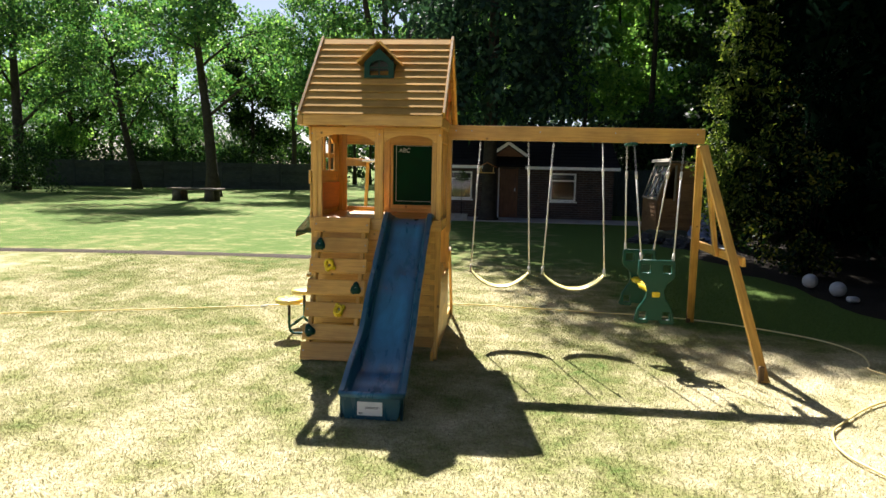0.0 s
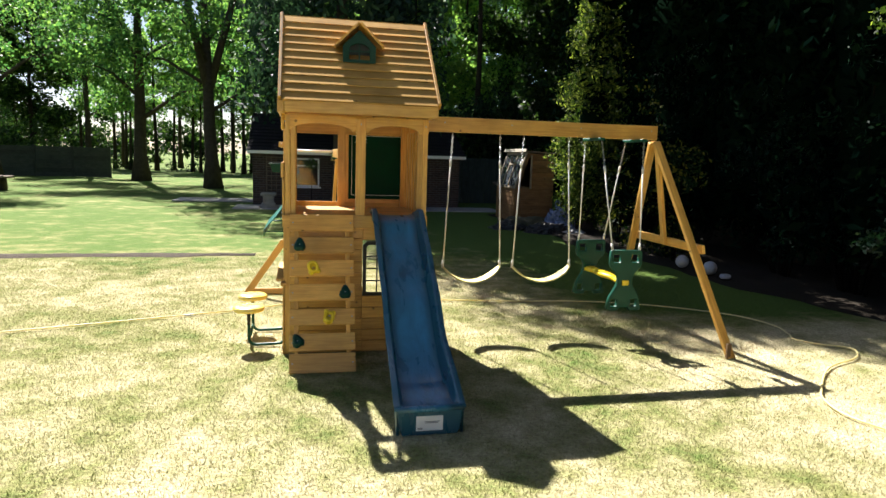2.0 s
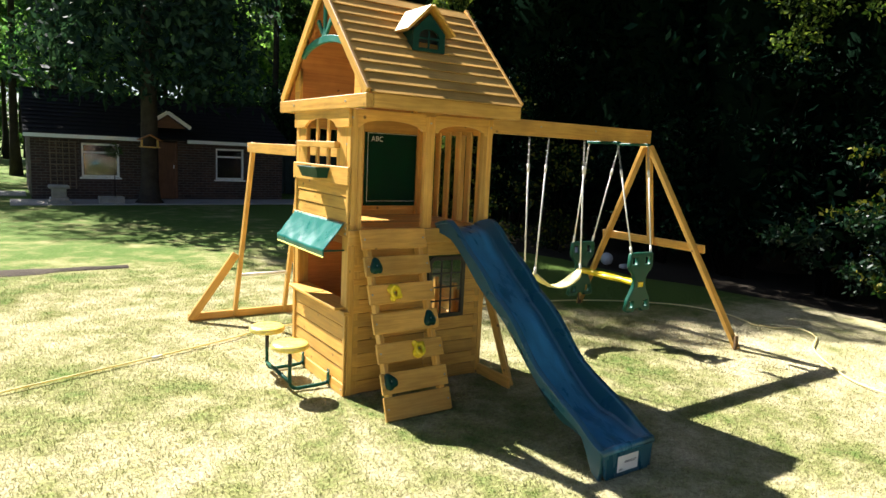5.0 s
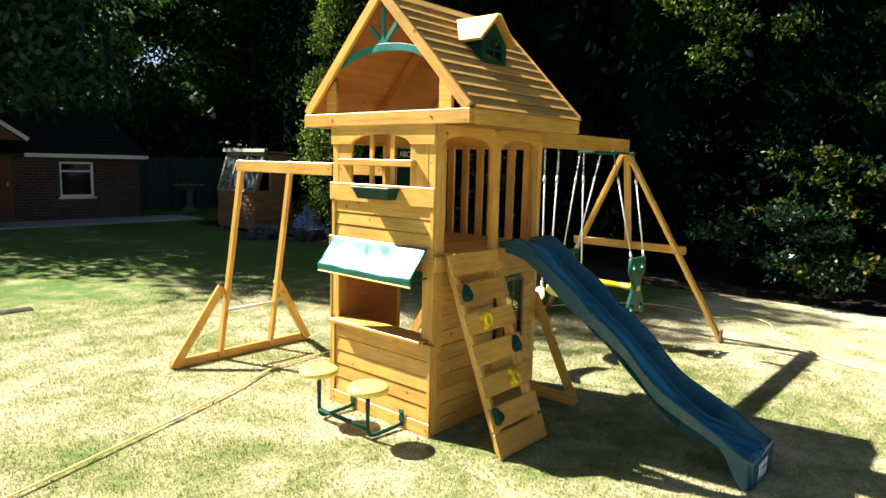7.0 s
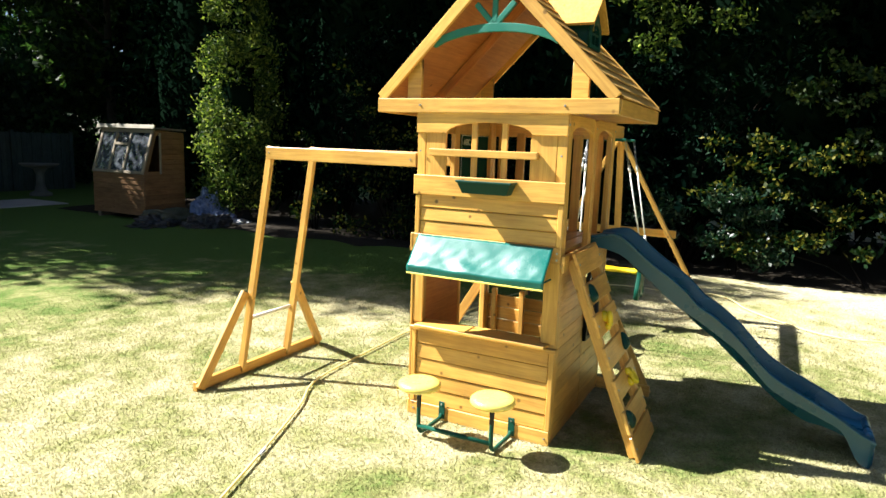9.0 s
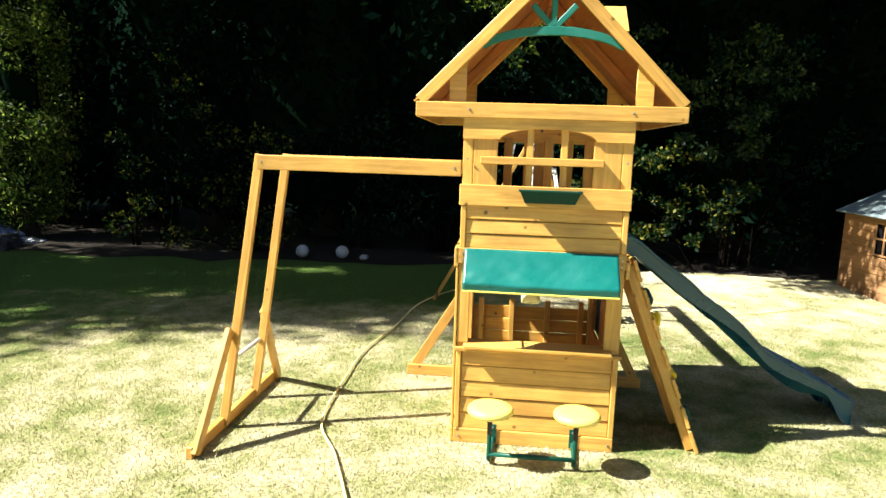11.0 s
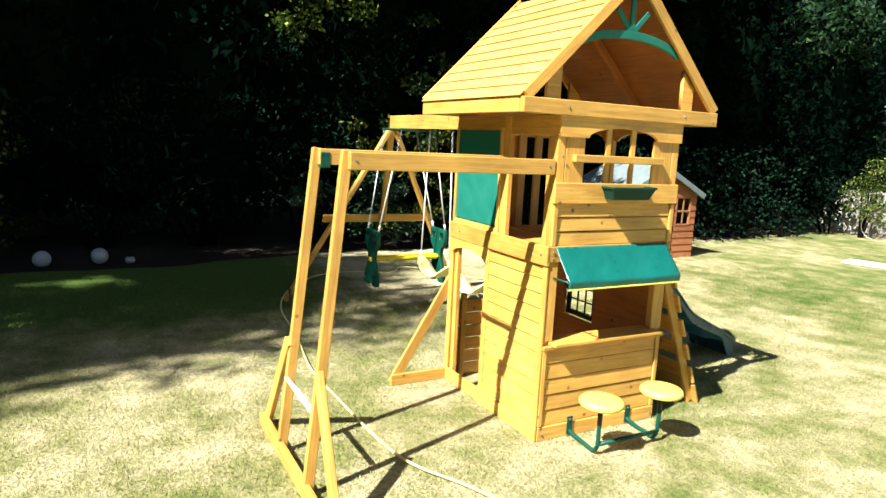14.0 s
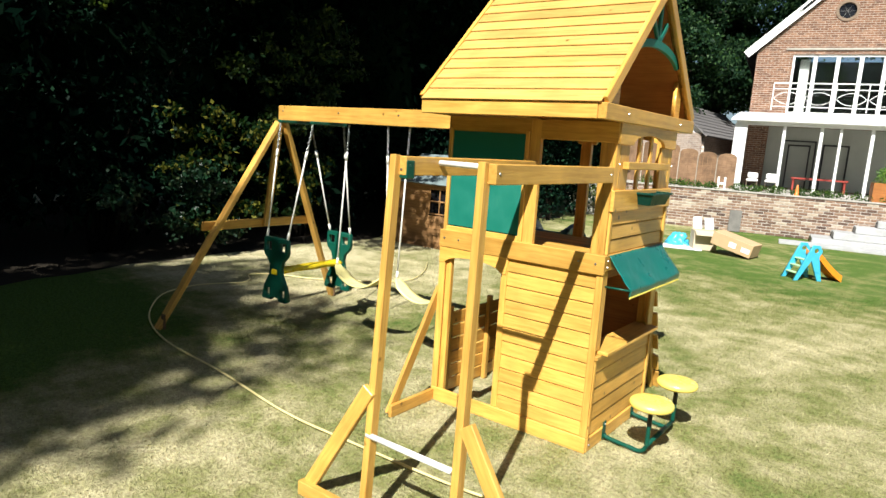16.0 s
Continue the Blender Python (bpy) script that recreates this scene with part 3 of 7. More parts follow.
for i in range(NU):
    for j in range(NV):
        bm.faces.new((grid[i][j], grid[i + 1][j], grid[i + 1][j + 1], grid[i][j + 1]))
awning = part("awning", bm, AWNING, tower, "dark green canvas awning with a yellow hem", None, True)
sol = awning.modifiers.new("thickness", "SOLIDIFY")
sol.thickness = 0.004
plank("hem", (-0.153, 0.045, 1.009), (-0.153, 0.957, 1.009), 0.010, 0.007, (-1, 0, 0), TRIM_YELLOW, awning, "yellow binding along the hem", 0.002)
for y in (0.055, 0.947):
    tube("awning_rod", [(0.006, y, 1.05), (-0.147, y, 1.052)], 0.006, GREEN_PLASTIC, awning, "thin green steel rod")

# back wall, with doorway and chalkboard (faces +y)
box("kick_board", (0.0, D + 0.002, 0.0), (W, D + 0.022, 0.10), CEDAR, tower)
siding("siding_board", (0.045, D), (0.66, D), 0.10, 1.128, (0, 1, 0), 0.095)
box("corner_trim", (0.0, D + 0.002, 0.10), (0.045, D + 0.018, 1.125), CEDAR, tower)
box("door_jamb", (0.655, D - 0.02, 0.10), (0.70, D + 0.018, 1.125), CEDAR, tower)
box("door_jamb", (W - 0.05, D + 0.003, 0.10), (W, D + 0.020, 1.08), CEDAR, tower)
w = W - 0.66
outline = [(0, 0.0), (0.04, 0.0)] + arc(w / 2, 0.0, w / 2 - 0.05, 0.055, 180, 0)[1:-1] + [(w - 0.04, 0.0), (w, 0.0), (w, 0.115), (0, 0.115)]
place("arched_header", plate_mesh(outline, [], 0.020, CEDAR), tower, "", frame_pose((W, D + 0.014, 1.015), (-1, 0, 0), (0, 0, 1)))
box("post", (0.50, D - 0.03, DECK), (0.575, D + 0.006, PLATE), CEDAR, tower)
box("top_rail", (0.0, D - 0.02, 1.90), (W, D + 0.004, PLATE), CEDAR, tower)
board = box("chalkboard", (0.60, D - 0.012, 1.272), (1.175, D + 0.002, 1.935), CHALK, tower, "green chalkboard with a white drawn border", 0.002, along=0)
place("back_panel", box_mesh((0.56, 0.004, 0.64), GREEN_PAINT, 0.001), board, "bright green painted back of the chalkboard", Matrix.Translation((0.885, D + 0.006, 1.603)))
for a, b in (((0.635, 1.312), (1.14, 1.316)), ((0.635, 1.892), (1.14, 1.896)), ((0.635, 1.312), (0.639, 1.896)), ((1.136, 1.312), (1.14, 1.896))):
    box("drawn_line", (a[0], D - 0.0150, a[1]), (b[0], D - 0.0125, b[1]), WHITE_LINE, board, bevel=0.0005)
place("letters", text_mesh("ABC", 0.062, WHITE_LINE), board, "chalk letters", frame_pose((0.665, D - 0.0145, 1.825), (1, 0, 0), (0, 0, 1)))
for a, b in (((0.575, 1.245), (0.605, 1.945)), ((1.168, 1.245), (1.195, 1.945))):
    box("board_frame", (a[0], D - 0.016, a[1]), (b[0], D + 0.018, b[1]), CEDAR, tower)
box("board_frame", (0.575, D - 0.014, 1.238), (1.195, D + 0.016, 1.276), CEDAR, tower)

# swing-side wall: slats above, half-height siding below (faces +x)
for i in range(6):
    y = 0.115 + i * 0.152
    box("slat", (W - 0.036, y - 0.034, DECK), (W - 0.014, y + 0.034, 1.93), CEDAR, tower)
box("top_rail", (W - 0.02, 0.0, 1.90), (W + 0.004, D, PLATE), CEDAR, tower)
box("deck_fascia", (W - 0.012, 0.0, 1.10), (W + 0.012, D, 1.20), CEDAR, tower)
siding("siding_board", (W - 0.005, 0.045), (W - 0.005, D - 0.045), 0.005, 0.62, (1, 0, 0), lined=False)
for y in (0.10, 0.36, 0.64, 0.88):
    box("stud", (W - 0.055, y - 0.02, 0.0), (W - 0.018, y + 0.02, 0.68), CEDAR, tower)
box("swing_post", (W + 0.014, 0.425, 1.05), (W + 0.052, 0.525, 1.945), CEDAR, tower)
for y, z in ((0.455, 1.15), (0.495, 1.15), (0.455, 1.85), (0.495, 1.85)):
    bolt((W + 0.055, y, z), (1, 0, 0), tower)
# stabilising feet
box("ground_brace", (W - 0.03, -0.40, 0.0), (W - 0.002, 0.0, 0.085), CEDAR, tower)
box("ground_brace", (W - 0.03, D + 0.022, 0.0), (W - 0.002, 1.47, 0.085), CEDAR, tower)
plank("diagonal_brace", (W + 0.012, -0.375, 0.01), (W + 0.012, 0.03, 0.80), 0.075, 0.026, (1, 0, 0), CEDAR, tower)
plank("diagonal_brace", (W + 0.012, 1.445, 0.01), (W + 0.012, D - 0.03, 0.82), 0.075, 0.026, (1, 0, 0), CEDAR, tower)

# roof
EAVE_F, EAVE_B, EAVE_Z, RIDGE_Y, RIDGE_Z, RX0, RX1 = -0.287, 1.278, 2.105, 0.496, 2.885, -0.006, 1.238
box("eave_fascia", (RX0 + 0.03, EAVE_F, 2.018), (RX1 - 0.002, EAVE_F + 0.024, 2.108), CEDAR, tower)
box("eave_fascia", (RX0 + 0.03, EAVE_B - 0.024, 2.018), (RX1 - 0.002, EAVE_B, 2.108), CEDAR, tower)
box("gable_beam", (RX0 - 0.023, EAVE_F + 0.002, 2.018), (RX0 + 0.028, EAVE_B - 0.002, 2.106), CEDAR, tower)
box("gable_beam", (RX1 - 0.030, EAVE_F + 0.026, 2.020), (RX1 - 0.004, EAVE_B - 0.026, 2.106), CEDAR, tower)
for y in (0.0, 0.94):
    bolt((RX0 - 0.026, y + 0.02, 2.065), (-1, 0, 0), tower)
for side, name in ((-1, "front_slope"), (1, "back_slope")):
    ey = EAVE_F if side < 0 else EAVE_B
    foot, head = Vector((0, ey, EAVE_Z)), Vector((0, RIDGE_Y, RIDGE_Z))
    up = (head - foot).normalized()
    out = Vector((0, side * abs(up.z), abs(up.y)))
    length = (head - foot).length
    a = foot + up * (length / 2) - out * 0.012
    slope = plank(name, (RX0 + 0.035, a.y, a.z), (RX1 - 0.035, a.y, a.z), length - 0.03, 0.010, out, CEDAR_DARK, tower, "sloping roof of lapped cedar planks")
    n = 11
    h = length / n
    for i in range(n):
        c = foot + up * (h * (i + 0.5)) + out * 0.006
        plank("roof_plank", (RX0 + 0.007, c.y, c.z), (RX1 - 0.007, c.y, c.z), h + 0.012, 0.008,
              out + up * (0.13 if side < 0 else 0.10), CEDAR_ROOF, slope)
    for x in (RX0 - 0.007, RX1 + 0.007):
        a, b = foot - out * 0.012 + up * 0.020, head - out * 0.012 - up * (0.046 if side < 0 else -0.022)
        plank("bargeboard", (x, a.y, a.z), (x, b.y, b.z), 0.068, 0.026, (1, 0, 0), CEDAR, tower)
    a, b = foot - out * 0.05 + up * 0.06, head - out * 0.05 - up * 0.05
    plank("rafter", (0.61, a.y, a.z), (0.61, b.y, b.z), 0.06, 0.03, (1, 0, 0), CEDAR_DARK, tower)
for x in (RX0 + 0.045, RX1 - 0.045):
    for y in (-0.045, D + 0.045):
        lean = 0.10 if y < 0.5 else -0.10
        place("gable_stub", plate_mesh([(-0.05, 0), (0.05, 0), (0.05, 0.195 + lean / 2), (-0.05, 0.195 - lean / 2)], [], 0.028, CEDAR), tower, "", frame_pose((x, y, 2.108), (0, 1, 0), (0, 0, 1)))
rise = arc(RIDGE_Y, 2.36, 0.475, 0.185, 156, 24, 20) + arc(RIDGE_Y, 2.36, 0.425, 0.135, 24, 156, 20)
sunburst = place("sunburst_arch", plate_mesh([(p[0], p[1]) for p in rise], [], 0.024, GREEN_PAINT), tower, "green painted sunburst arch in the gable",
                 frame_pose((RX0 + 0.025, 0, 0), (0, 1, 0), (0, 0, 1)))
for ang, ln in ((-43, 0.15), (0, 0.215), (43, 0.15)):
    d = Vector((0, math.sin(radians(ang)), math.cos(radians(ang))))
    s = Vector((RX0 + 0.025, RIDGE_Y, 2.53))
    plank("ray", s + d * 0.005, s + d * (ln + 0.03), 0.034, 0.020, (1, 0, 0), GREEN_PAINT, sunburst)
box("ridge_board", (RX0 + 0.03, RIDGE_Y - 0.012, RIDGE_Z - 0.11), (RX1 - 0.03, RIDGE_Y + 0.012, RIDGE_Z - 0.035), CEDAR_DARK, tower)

# dormer
DX, DY = 0.622, 0.052
hood = [(-0.135, 0), (0.135, 0), (0.135, 0.135), (0.0, 0.262), (-0.135, 0.135)]
hole = [(-0.085, 0.025), (-0.085, 0.10)] + arc(0, 0.10, 0.085, 0.055, 180, 0, 8)[1:-1] + [(0.085, 0.10), (0.085, 0.025)]
dormer = place("dormer", plate_mesh(hood, [hole], 0.018, DARK_GREEN, 0.002), tower, "little dormer with a dark green window front", frame_pose((DX, DY, 2.462), (1, 0, 0), (0, 0, 1)))
# black sheet fills the opening, standing in for its unlit depth
place("backing", box_mesh((0.24, 0.004, 0.10), BLACK_PLASTIC, 0.001), dormer, "", Matrix.Translation((DX, DY + 0.075, 2.585)))


def slab_mesh(corners, thick, material):
    """A flat slab under four corners, its thickness along its own normal."""
    c = [Vector(p) for p in corners]
    n = (c[1] - c[0]).cross(c[3] - c[0]).normalized() * thick
    bm = bmesh.new()
    hi, lo = [bm.verts.new(p) for p in c], [bm.verts.new(p - n) for p in c]
    bm.faces.new(hi)
    bm.faces.new(lo[::-1])
    for k in range(4):
        bm.faces.new((hi[k], lo[k], lo[(k + 1) % 4], hi[(k + 1) % 4]))
    return to_mesh(bm, material, "slab")


def roof_y(z):
    """Where the front slope reaches the height z."""
    return EAVE_F + (z - EAVE_Z) * (RIDGE_Y - EAVE_F) / (RIDGE_Z - EAVE_Z)


for s in (-1, 1):
    corners = [(DX, DY - 0.045, 2.772), (DX + s * 0.192, DY - 0.045, 2.585), (DX + s * 0.192, roof_y(2.585) + 0.006, 2.585), (DX, roof_y(2.772) + 0.006, 2.772)]
    place("dormer_roof", slab_mesh(corners if s > 0 else corners[::-1], -0.018, CEDAR), dormer)
    place("side_cheek", plate_mesh([(DY + 0.010, 2.475), (DY + 0.010, 2.60), (roof_y(2.60), 2.60)], [], 0.012, DARK_GREEN, 0.001), dormer, "", frame_pose((DX + s * 0.126, 0, 0), (0, 1, 0), (0, 0, 1)))
box("glazing_bar", (DX - 0.085, DY - 0.006, 2.548), (DX + 0.085, DY + 0.004, 2.560), DARK_GREEN, dormer, bevel=0.001)
box("glazing_bar", (DX - 0.006, DY - 0.006, 2.485), (DX + 0.006, DY + 0.004, 2.61), DARK_GREEN, dormer, bevel=0.001)

# ---- climbing wall ----
climb = thing("climbing_wall", (0.32, -0.5, 0), "sloping cedar climbing wall with green and yellow holds", "climbing wall")
foot, head = Vector((0, -0.535, 0.0)), Vector((0, -0.062, 1.205))
up = (head - foot).normalized()
out = Vector((0, -up.z, up.y))
for x in (0.115, 0.525):
    a, b = foot - out * 0.035, head - out * 0.035 - up * 0.03
    plank("rail", (x, a.y, 0.012), (x, b.y, b.z), 0.065, 0.034, (1, 0, 0), CEDAR, climb)
for s0, s1 in ((0, 0.140), (0.192, 0.326), (0.386, 0.520), (0.582, 0.720), (0.784, 0.916), (0.980, 1.118), (1.136, 1.290)):
    c = head - up * ((s0 + s1) / 2)
    plank("slat", (0.060, c.y, c.z), (0.578, c.y, c.z), s1 - s0, 0.022, out, CEDAR, climb)
    for x in (0.085, 0.553):
        b = c + out * 0.013
        bolt((x, b.y, b.z), out, climb)


def hold_mesh(material, horned, size=1.16):
    bm = bmesh.new()
    bmesh.ops.create_icosphere(bm, subdivisions=3, radius=1.0)
    for v in bm.verts:
        a = math.atan2(v.co.y, v.co.x)
        r = 1.0 + 0.16 * math.cos(3 * a + 1.6) + 0.10 * noise.noise(v.co * 2.2)
        z = max(v.co.z, -0.15)
        dent = 1.0 - 0.55 * math.exp(-((v.co.x) ** 2 + (v.co.y - 0.1) ** 2) / 0.12)
        v.co = Vector((v.co.x * 0.045 * r, v.co.y * 0.056 * r, z * 0.038 * dent))
        if horned and v.co.y < -0.02:
            v.co.x *= 1.3
    bmesh.ops.scale(bm, vec=(size, size, size), verts=bm.verts)
    return to_mesh(bm, material, "hold", True)


def loop_hold(material):
    """A lobed grip: a fat ring set on a rounded foot."""
    bm = bmesh.new()
    bmesh.ops.create_icosphere(bm, subdivisions=2, radius=1.0, matrix=Matrix.Translation((0.004, 0.030, 0.006)) @ Matrix.Diagonal((0.042, 0.034, 0.024, 1)))
    for cx, cy, cz in ((-0.026, -0.030, 0.008), (0.030, -0.034, 0.008)):
        bmesh.ops.create_icosphere(bm, subdivisions=2, radius=1.0, matrix=Matrix.Translation((cx, cy, cz)) @ Matrix.Diagonal((0.022, 0.024, 0.020, 1)))
    ring = [(0.002 + 0.030 * math.cos(a), 0.004 + 0.036 * math.sin(a), 0.030 + 0.010 * math.sin(a)) for a in [2 * math.pi * k / 20 for k in range(21)]]
    add_tube(bm, ring, 0.0155, 8, False)
    return to_mesh(bm, material, "hold", True)


HOLD_G, HOLD_Y = hold_mesh(DARK_GREEN, False, 1.0), loop_hold(YELLOW_PLASTIC)
for x, s, me, turn in ((0.140, 0.262, HOLD_G, 0), (0.245, 0.452, HOLD_Y, 20), (0.500, 0.655, HOLD_G, 0), (0.372, 0.850, HOLD_Y, 170), (0.125, 1.040, HOLD_G, 25)):
    c = head - up * s + out * 0.012
    h = place("climbing_hold", me, climb, "yellow moulded hold" if me is HOLD_Y else "dark green moulded hold",
              frame_pose((x, c.y, c.z), (1, 0, 0), up) @ pose(0, 0, 0, 0, 0, turn))
    place("bolt", BOLT, h, "", frame_pose((x, c.y, c.z), (1, 0, 0), up) @ Matrix.Translation((0, 0.004, 0.018)))

# ---- slide ----
slide = thing("wave_slide", (0.93, -1.6, 0), "blue moulded plastic wave slide, scuffed along its bed", "slide")
RAIL = [(0.02, 1.235), (-0.06, 1.262), (-0.17, 1.275), (-0.25, 1.225), (-0.34, 1.148), (-0.43, 1.080), (-0.54, 1.012), (-0.65, 0.928), (-0.71, 0.858), (-0.84, 0.785),
        (-0.95, 0.700), (-1.03, 0.622), (-1.10, 0.548), (-1.18, 0.478), (-1.26, 0.432), (-1.38, 0.374), (-1.47, 0.332), (-1.58, 0.278), (-1.66, 0.226), (-1.72, 0.194), (-1.76, 0.180)]
DEPTH = [(0.02, 0.030), (-0.10, 0.070), (-0.28, 0.138), (-1.42, 0.138), (-1.60, 0.090), (-1.70, 0.045), (-1.76, 0.018)]
UNDER = [(0.02, 1.165), (-0.08, 1.160), (-0.20, 1.130), (-0.32, 1.045), (-0.43, 0.955), (-0.53, 0.870), (-0.64, 0.798), (-0.75, 0.735), (-0.85, 0.672), (-0.955, 0.605),
         (-1.05, 0.520), (-1.115, 0.446), (-1.19, 0.374), (-1.30, 0.320), (-1.44, 0.265), (-1.57, 0.215), (-1.62, 0.175), (-1.66, 0.075), (-1.71, 0.0), (-1.765, 0.0)]


def height(profile, y):
    p = sorted(profile)
    return float(np.interp(y, [a for a, b in p], [b for a, b in p]))


def smoothed(profile, y):
    return sum(height(profile, y + d) for d in (-0.03, -0.015, 0, 0.015, 0.03)) / 5


bm = bmesh.new()
rings = []
SX0, SX1 = 0.733, 1.142
for i in range(91):
    y = 0.015 - 1.775 * i / 90
    r, u = smoothed(RAIL, y), max(0.0, smoothed(UNDER, y))
    b = r - height(DEPTH, y) + 0.011 * math.sin((y + 0.05) * 2 * math.pi / 0.40) * min(1.0, max(0.0, (-y - 0.2) / 0.2), max(0.0, (1.62 + y) / 0.2))
    u = min(u, r - 0.05)
    flare = 0.012 * min(1.0, max(0.0, (-y - 1.2) / 0.5))
    x0, x1 = SX0 - flare, SX1 + flare
    half = [(x0 + 0.006, u), (x0 + 0.003, r - 0.026), (x0 - 0.010, r - 0.022), (x0 - 0.010, r - 0.006), (x0, r), (x0 + 0.026, r + 0.002), (x0 + 0.034, r - 0.008), (x0 + 0.050, b + 0.022), (x0 + 0.060, b + 0.006), (x0 + 0.084, b)]
    mid = [(x0 + (x1 - x0) * k, b - 0.004) for k in (0.35, 0.5, 0.65)]
    right = [(x0 + x1 - x, z) for x, z in reversed(half)]
    low = [(x1 - 0.02, u + 0.002), (x1 - 0.035, b - 0.011), (x0 + 0.035, b - 0.011), (x0 + 0.02, u + 0.002)]
    rings.append([bm.verts.new((x, y, z)) for x, z in half + mid + right + low])
k = len(rings[0])
for a, b in zip(rings, rings[1:]):
    for j in range(k):
        bm.faces.new((a[j], a[(j + 1) % k], b[(j + 1) % k], b[j]))
    for j in (0, 1, 2, 3, 5, 6, 7, 8, 14, 15, 16, 17, 19, 20, 21, 22):
        bm.edges.get((a[j], b[j])).smooth = False
bm.faces.new(rings[0])
bm.faces.new(rings[-1][::-1])
chute = part("chute", bm, BLUE_PLASTIC, slide, "", None, True)
place("end_panel", plate_mesh([(0.030, 0.0), (0.375, 0.0), (0.392, 0.03), (0.402, 0.10), (0.408, 0.172), (-0.003, 0.172), (0.003, 0.10), (0.013, 0.03)], [], 0.016, BLUE_PLASTIC, 0.005), slide, "", frame_pose((SX0, -1.765, 0.0), (1, 0, 0), (0, 0, 1)))
tube("end_roll", [(SX0 - 0.008, -1.752, 0.160), (SX1 + 0.008, -1.752, 0.160)], 0.024, BLUE_PLASTIC, slide, "", 16)
label = box("sticker", (0.845, -1.776, 0.030), (1.015, -1.7735, 0.125), PAPER, slide, "white printed sticker", 0.0005)
for z, x0, x1 in ((0.087, 0.90, 0.995), (0.079, 0.90, 0.985), (0.047, 0.855, 0.885), (0.039, 0.855, 0.885)):
    box("printed_bar", (x0, -1.7775, z), (x1, -1.7762, z + 0.004), INK, label, bevel=0.0002)
for x in (SX0 + 0.08, SX1 - 0.08):
    bolt((x, -0.012, 1.215), (0, 0, 1), slide)

# ---- swing frame ----
frame_set = thing("swing_frame", (3.6, 0.5, 0), "cedar swing beam on a splayed A-frame", "swing frame")
BY = 0.475
plank("beam", (W + 0.015, BY, 2.012), (3.618, BY, 2.012), 0.138, 0.060, (0, 1, 0), CEDAR, frame_set)
TOPX, FOOTX = 3.590, 3.920
for s in (-1, 1):
    leg_foot = Vector((FOOTX, BY + s * 1.065 + 0.02, 0.0))
    leg_head = Vector((TOPX + 0.015, BY + s * 0.035, 1.925))
    plank("leg", leg_foot, leg_head, 0.074, 0.042, (0, s, 0.5), CEDAR, frame_set)
    box("ground_stake", (FOOTX - 0.055, BY + s * 1.045 - 0.012, 0.0), (FOOTX - 0.012, BY + s * 1.045 + 0.012, 0.14), STAKE, frame_set)
plank("crossbar", (3.832, -0.160, 0.928), (3.832, 1.175, 0.928), 0.085, 0.030, (1, 0, 0.17), CEDAR, frame_set)
plank("king_post", (3.802, BY, 0.895), (TOPX + 0.045, BY, 1.93), 0.070, 0.036, (1, 0, 0.17), CEDAR, frame_set)
for y in (-0.05, 1.07):
    bolt((3.850, y, 0.928), (1, 0, 0.17), frame_set)
for x in (1.30, 1.45, 2.1, 2.8, 3.55):
    bolt((x, BY - 0.033, 2.03), (0, -1, 0), frame_set)
    bolt((x, BY + 0.033, 2.03), (0, 1, 0), frame_set)
for x in (2.95, 3.39):
    box("bracket", (x - 0.028, BY - 0.20, 1.918), (x + 0.028, BY + 0.20, 1.943), GREEN_PLASTIC, frame_set, "green steel hanger bar", 0.005)


def chain_mesh(length, pitch=0.024):
    """Oval links, each turned a quarter from the last, hanging from z = 0."""
    bm = bmesh.new()
    for i in range(int(length / pitch)):
        pts = [(0.0085 * math.cos(a), 0.0, -i * pitch - pitch * 0.6 + 0.0165 * math.sin(a)) for a in [2 * math.pi * k / 8 for k in range(9)]]
        if i % 2:
            pts = [(0.0, p[0], p[2]) for p in pts]
        add_tube(bm, pts, 0.003, 4, False)
    return to_mesh(bm, STEEL, "chain", True)


CHAIN = chain_mesh(0.27)


def hang(top, low, parent, chain=0.27):
    """A chain from the beam, then a coated rope down to the seat."""
    top, low = Vector(top), Vector(low)
    d = (low - top).normalized()
    m = Matrix.Translation(top) @ d.to_track_quat("-Z", "Y").to_matrix().to_4x4()
    place("chain", CHAIN, parent, "galvanised chain", m)
    a = top + d * (chain - 0.01)
    tube("rope", [a, a + (low - a) * 0.5, low], 0.0075, ROPE, parent, "white plastic-coated rope", 8)
    tube("sleeve", [a - d * 0.01, a + d * 0.06], 0.012, ROPE, parent, "", 8)
    tube("sleeve", [low - d * 0.07, low + d * 0.005], 0.012, ROPE, parent, "", 8)


def belt_swing(x0, x1, sx0, sx1):
    t = thing("belt_swing", ((x0 + x1) / 2, BY, 0.5), "pale yellow plastic belt swing hanging on white ropes", "swing", "swings under the beam")
    hang((x0, BY, 1.943), (sx0, BY, 0.665), t)
    hang((x1, BY, 1.943), (sx1, BY, 0.665), t)
    bm = bmesh.new()
    n, rows = 28, []
    for i in range(n + 1):
        u = i / n
        x = sx0 + (sx1 - sx0) * u
        z = 0.665 - 0.150 * (1 - (2 * u - 1) ** 2) ** 0.9
        half = 0.030 + 0.045 * min(1.0, math.sin(math.pi * u) * 3)
        rows.append([bm.verts.new((x, BY + s * half, z + 0.006 * abs(s))) for s in (-1, -0.5, 0, 0.5, 1)])
    for a, b in zip(rows, rows[1:]):
        for j in range(4):
            bm.faces.new((a[j], a[j + 1], b[j + 1], b[j]))
    seat = part("seat", bm, SEAT_YELLOW, t, "curved pale yellow belt seat", None, True)
    seat.modifiers.new("thickness", "SOLIDIFY").thickness = 0.012
    return t


belt_swing(1.535, 1.995, 1.475, 2.045)
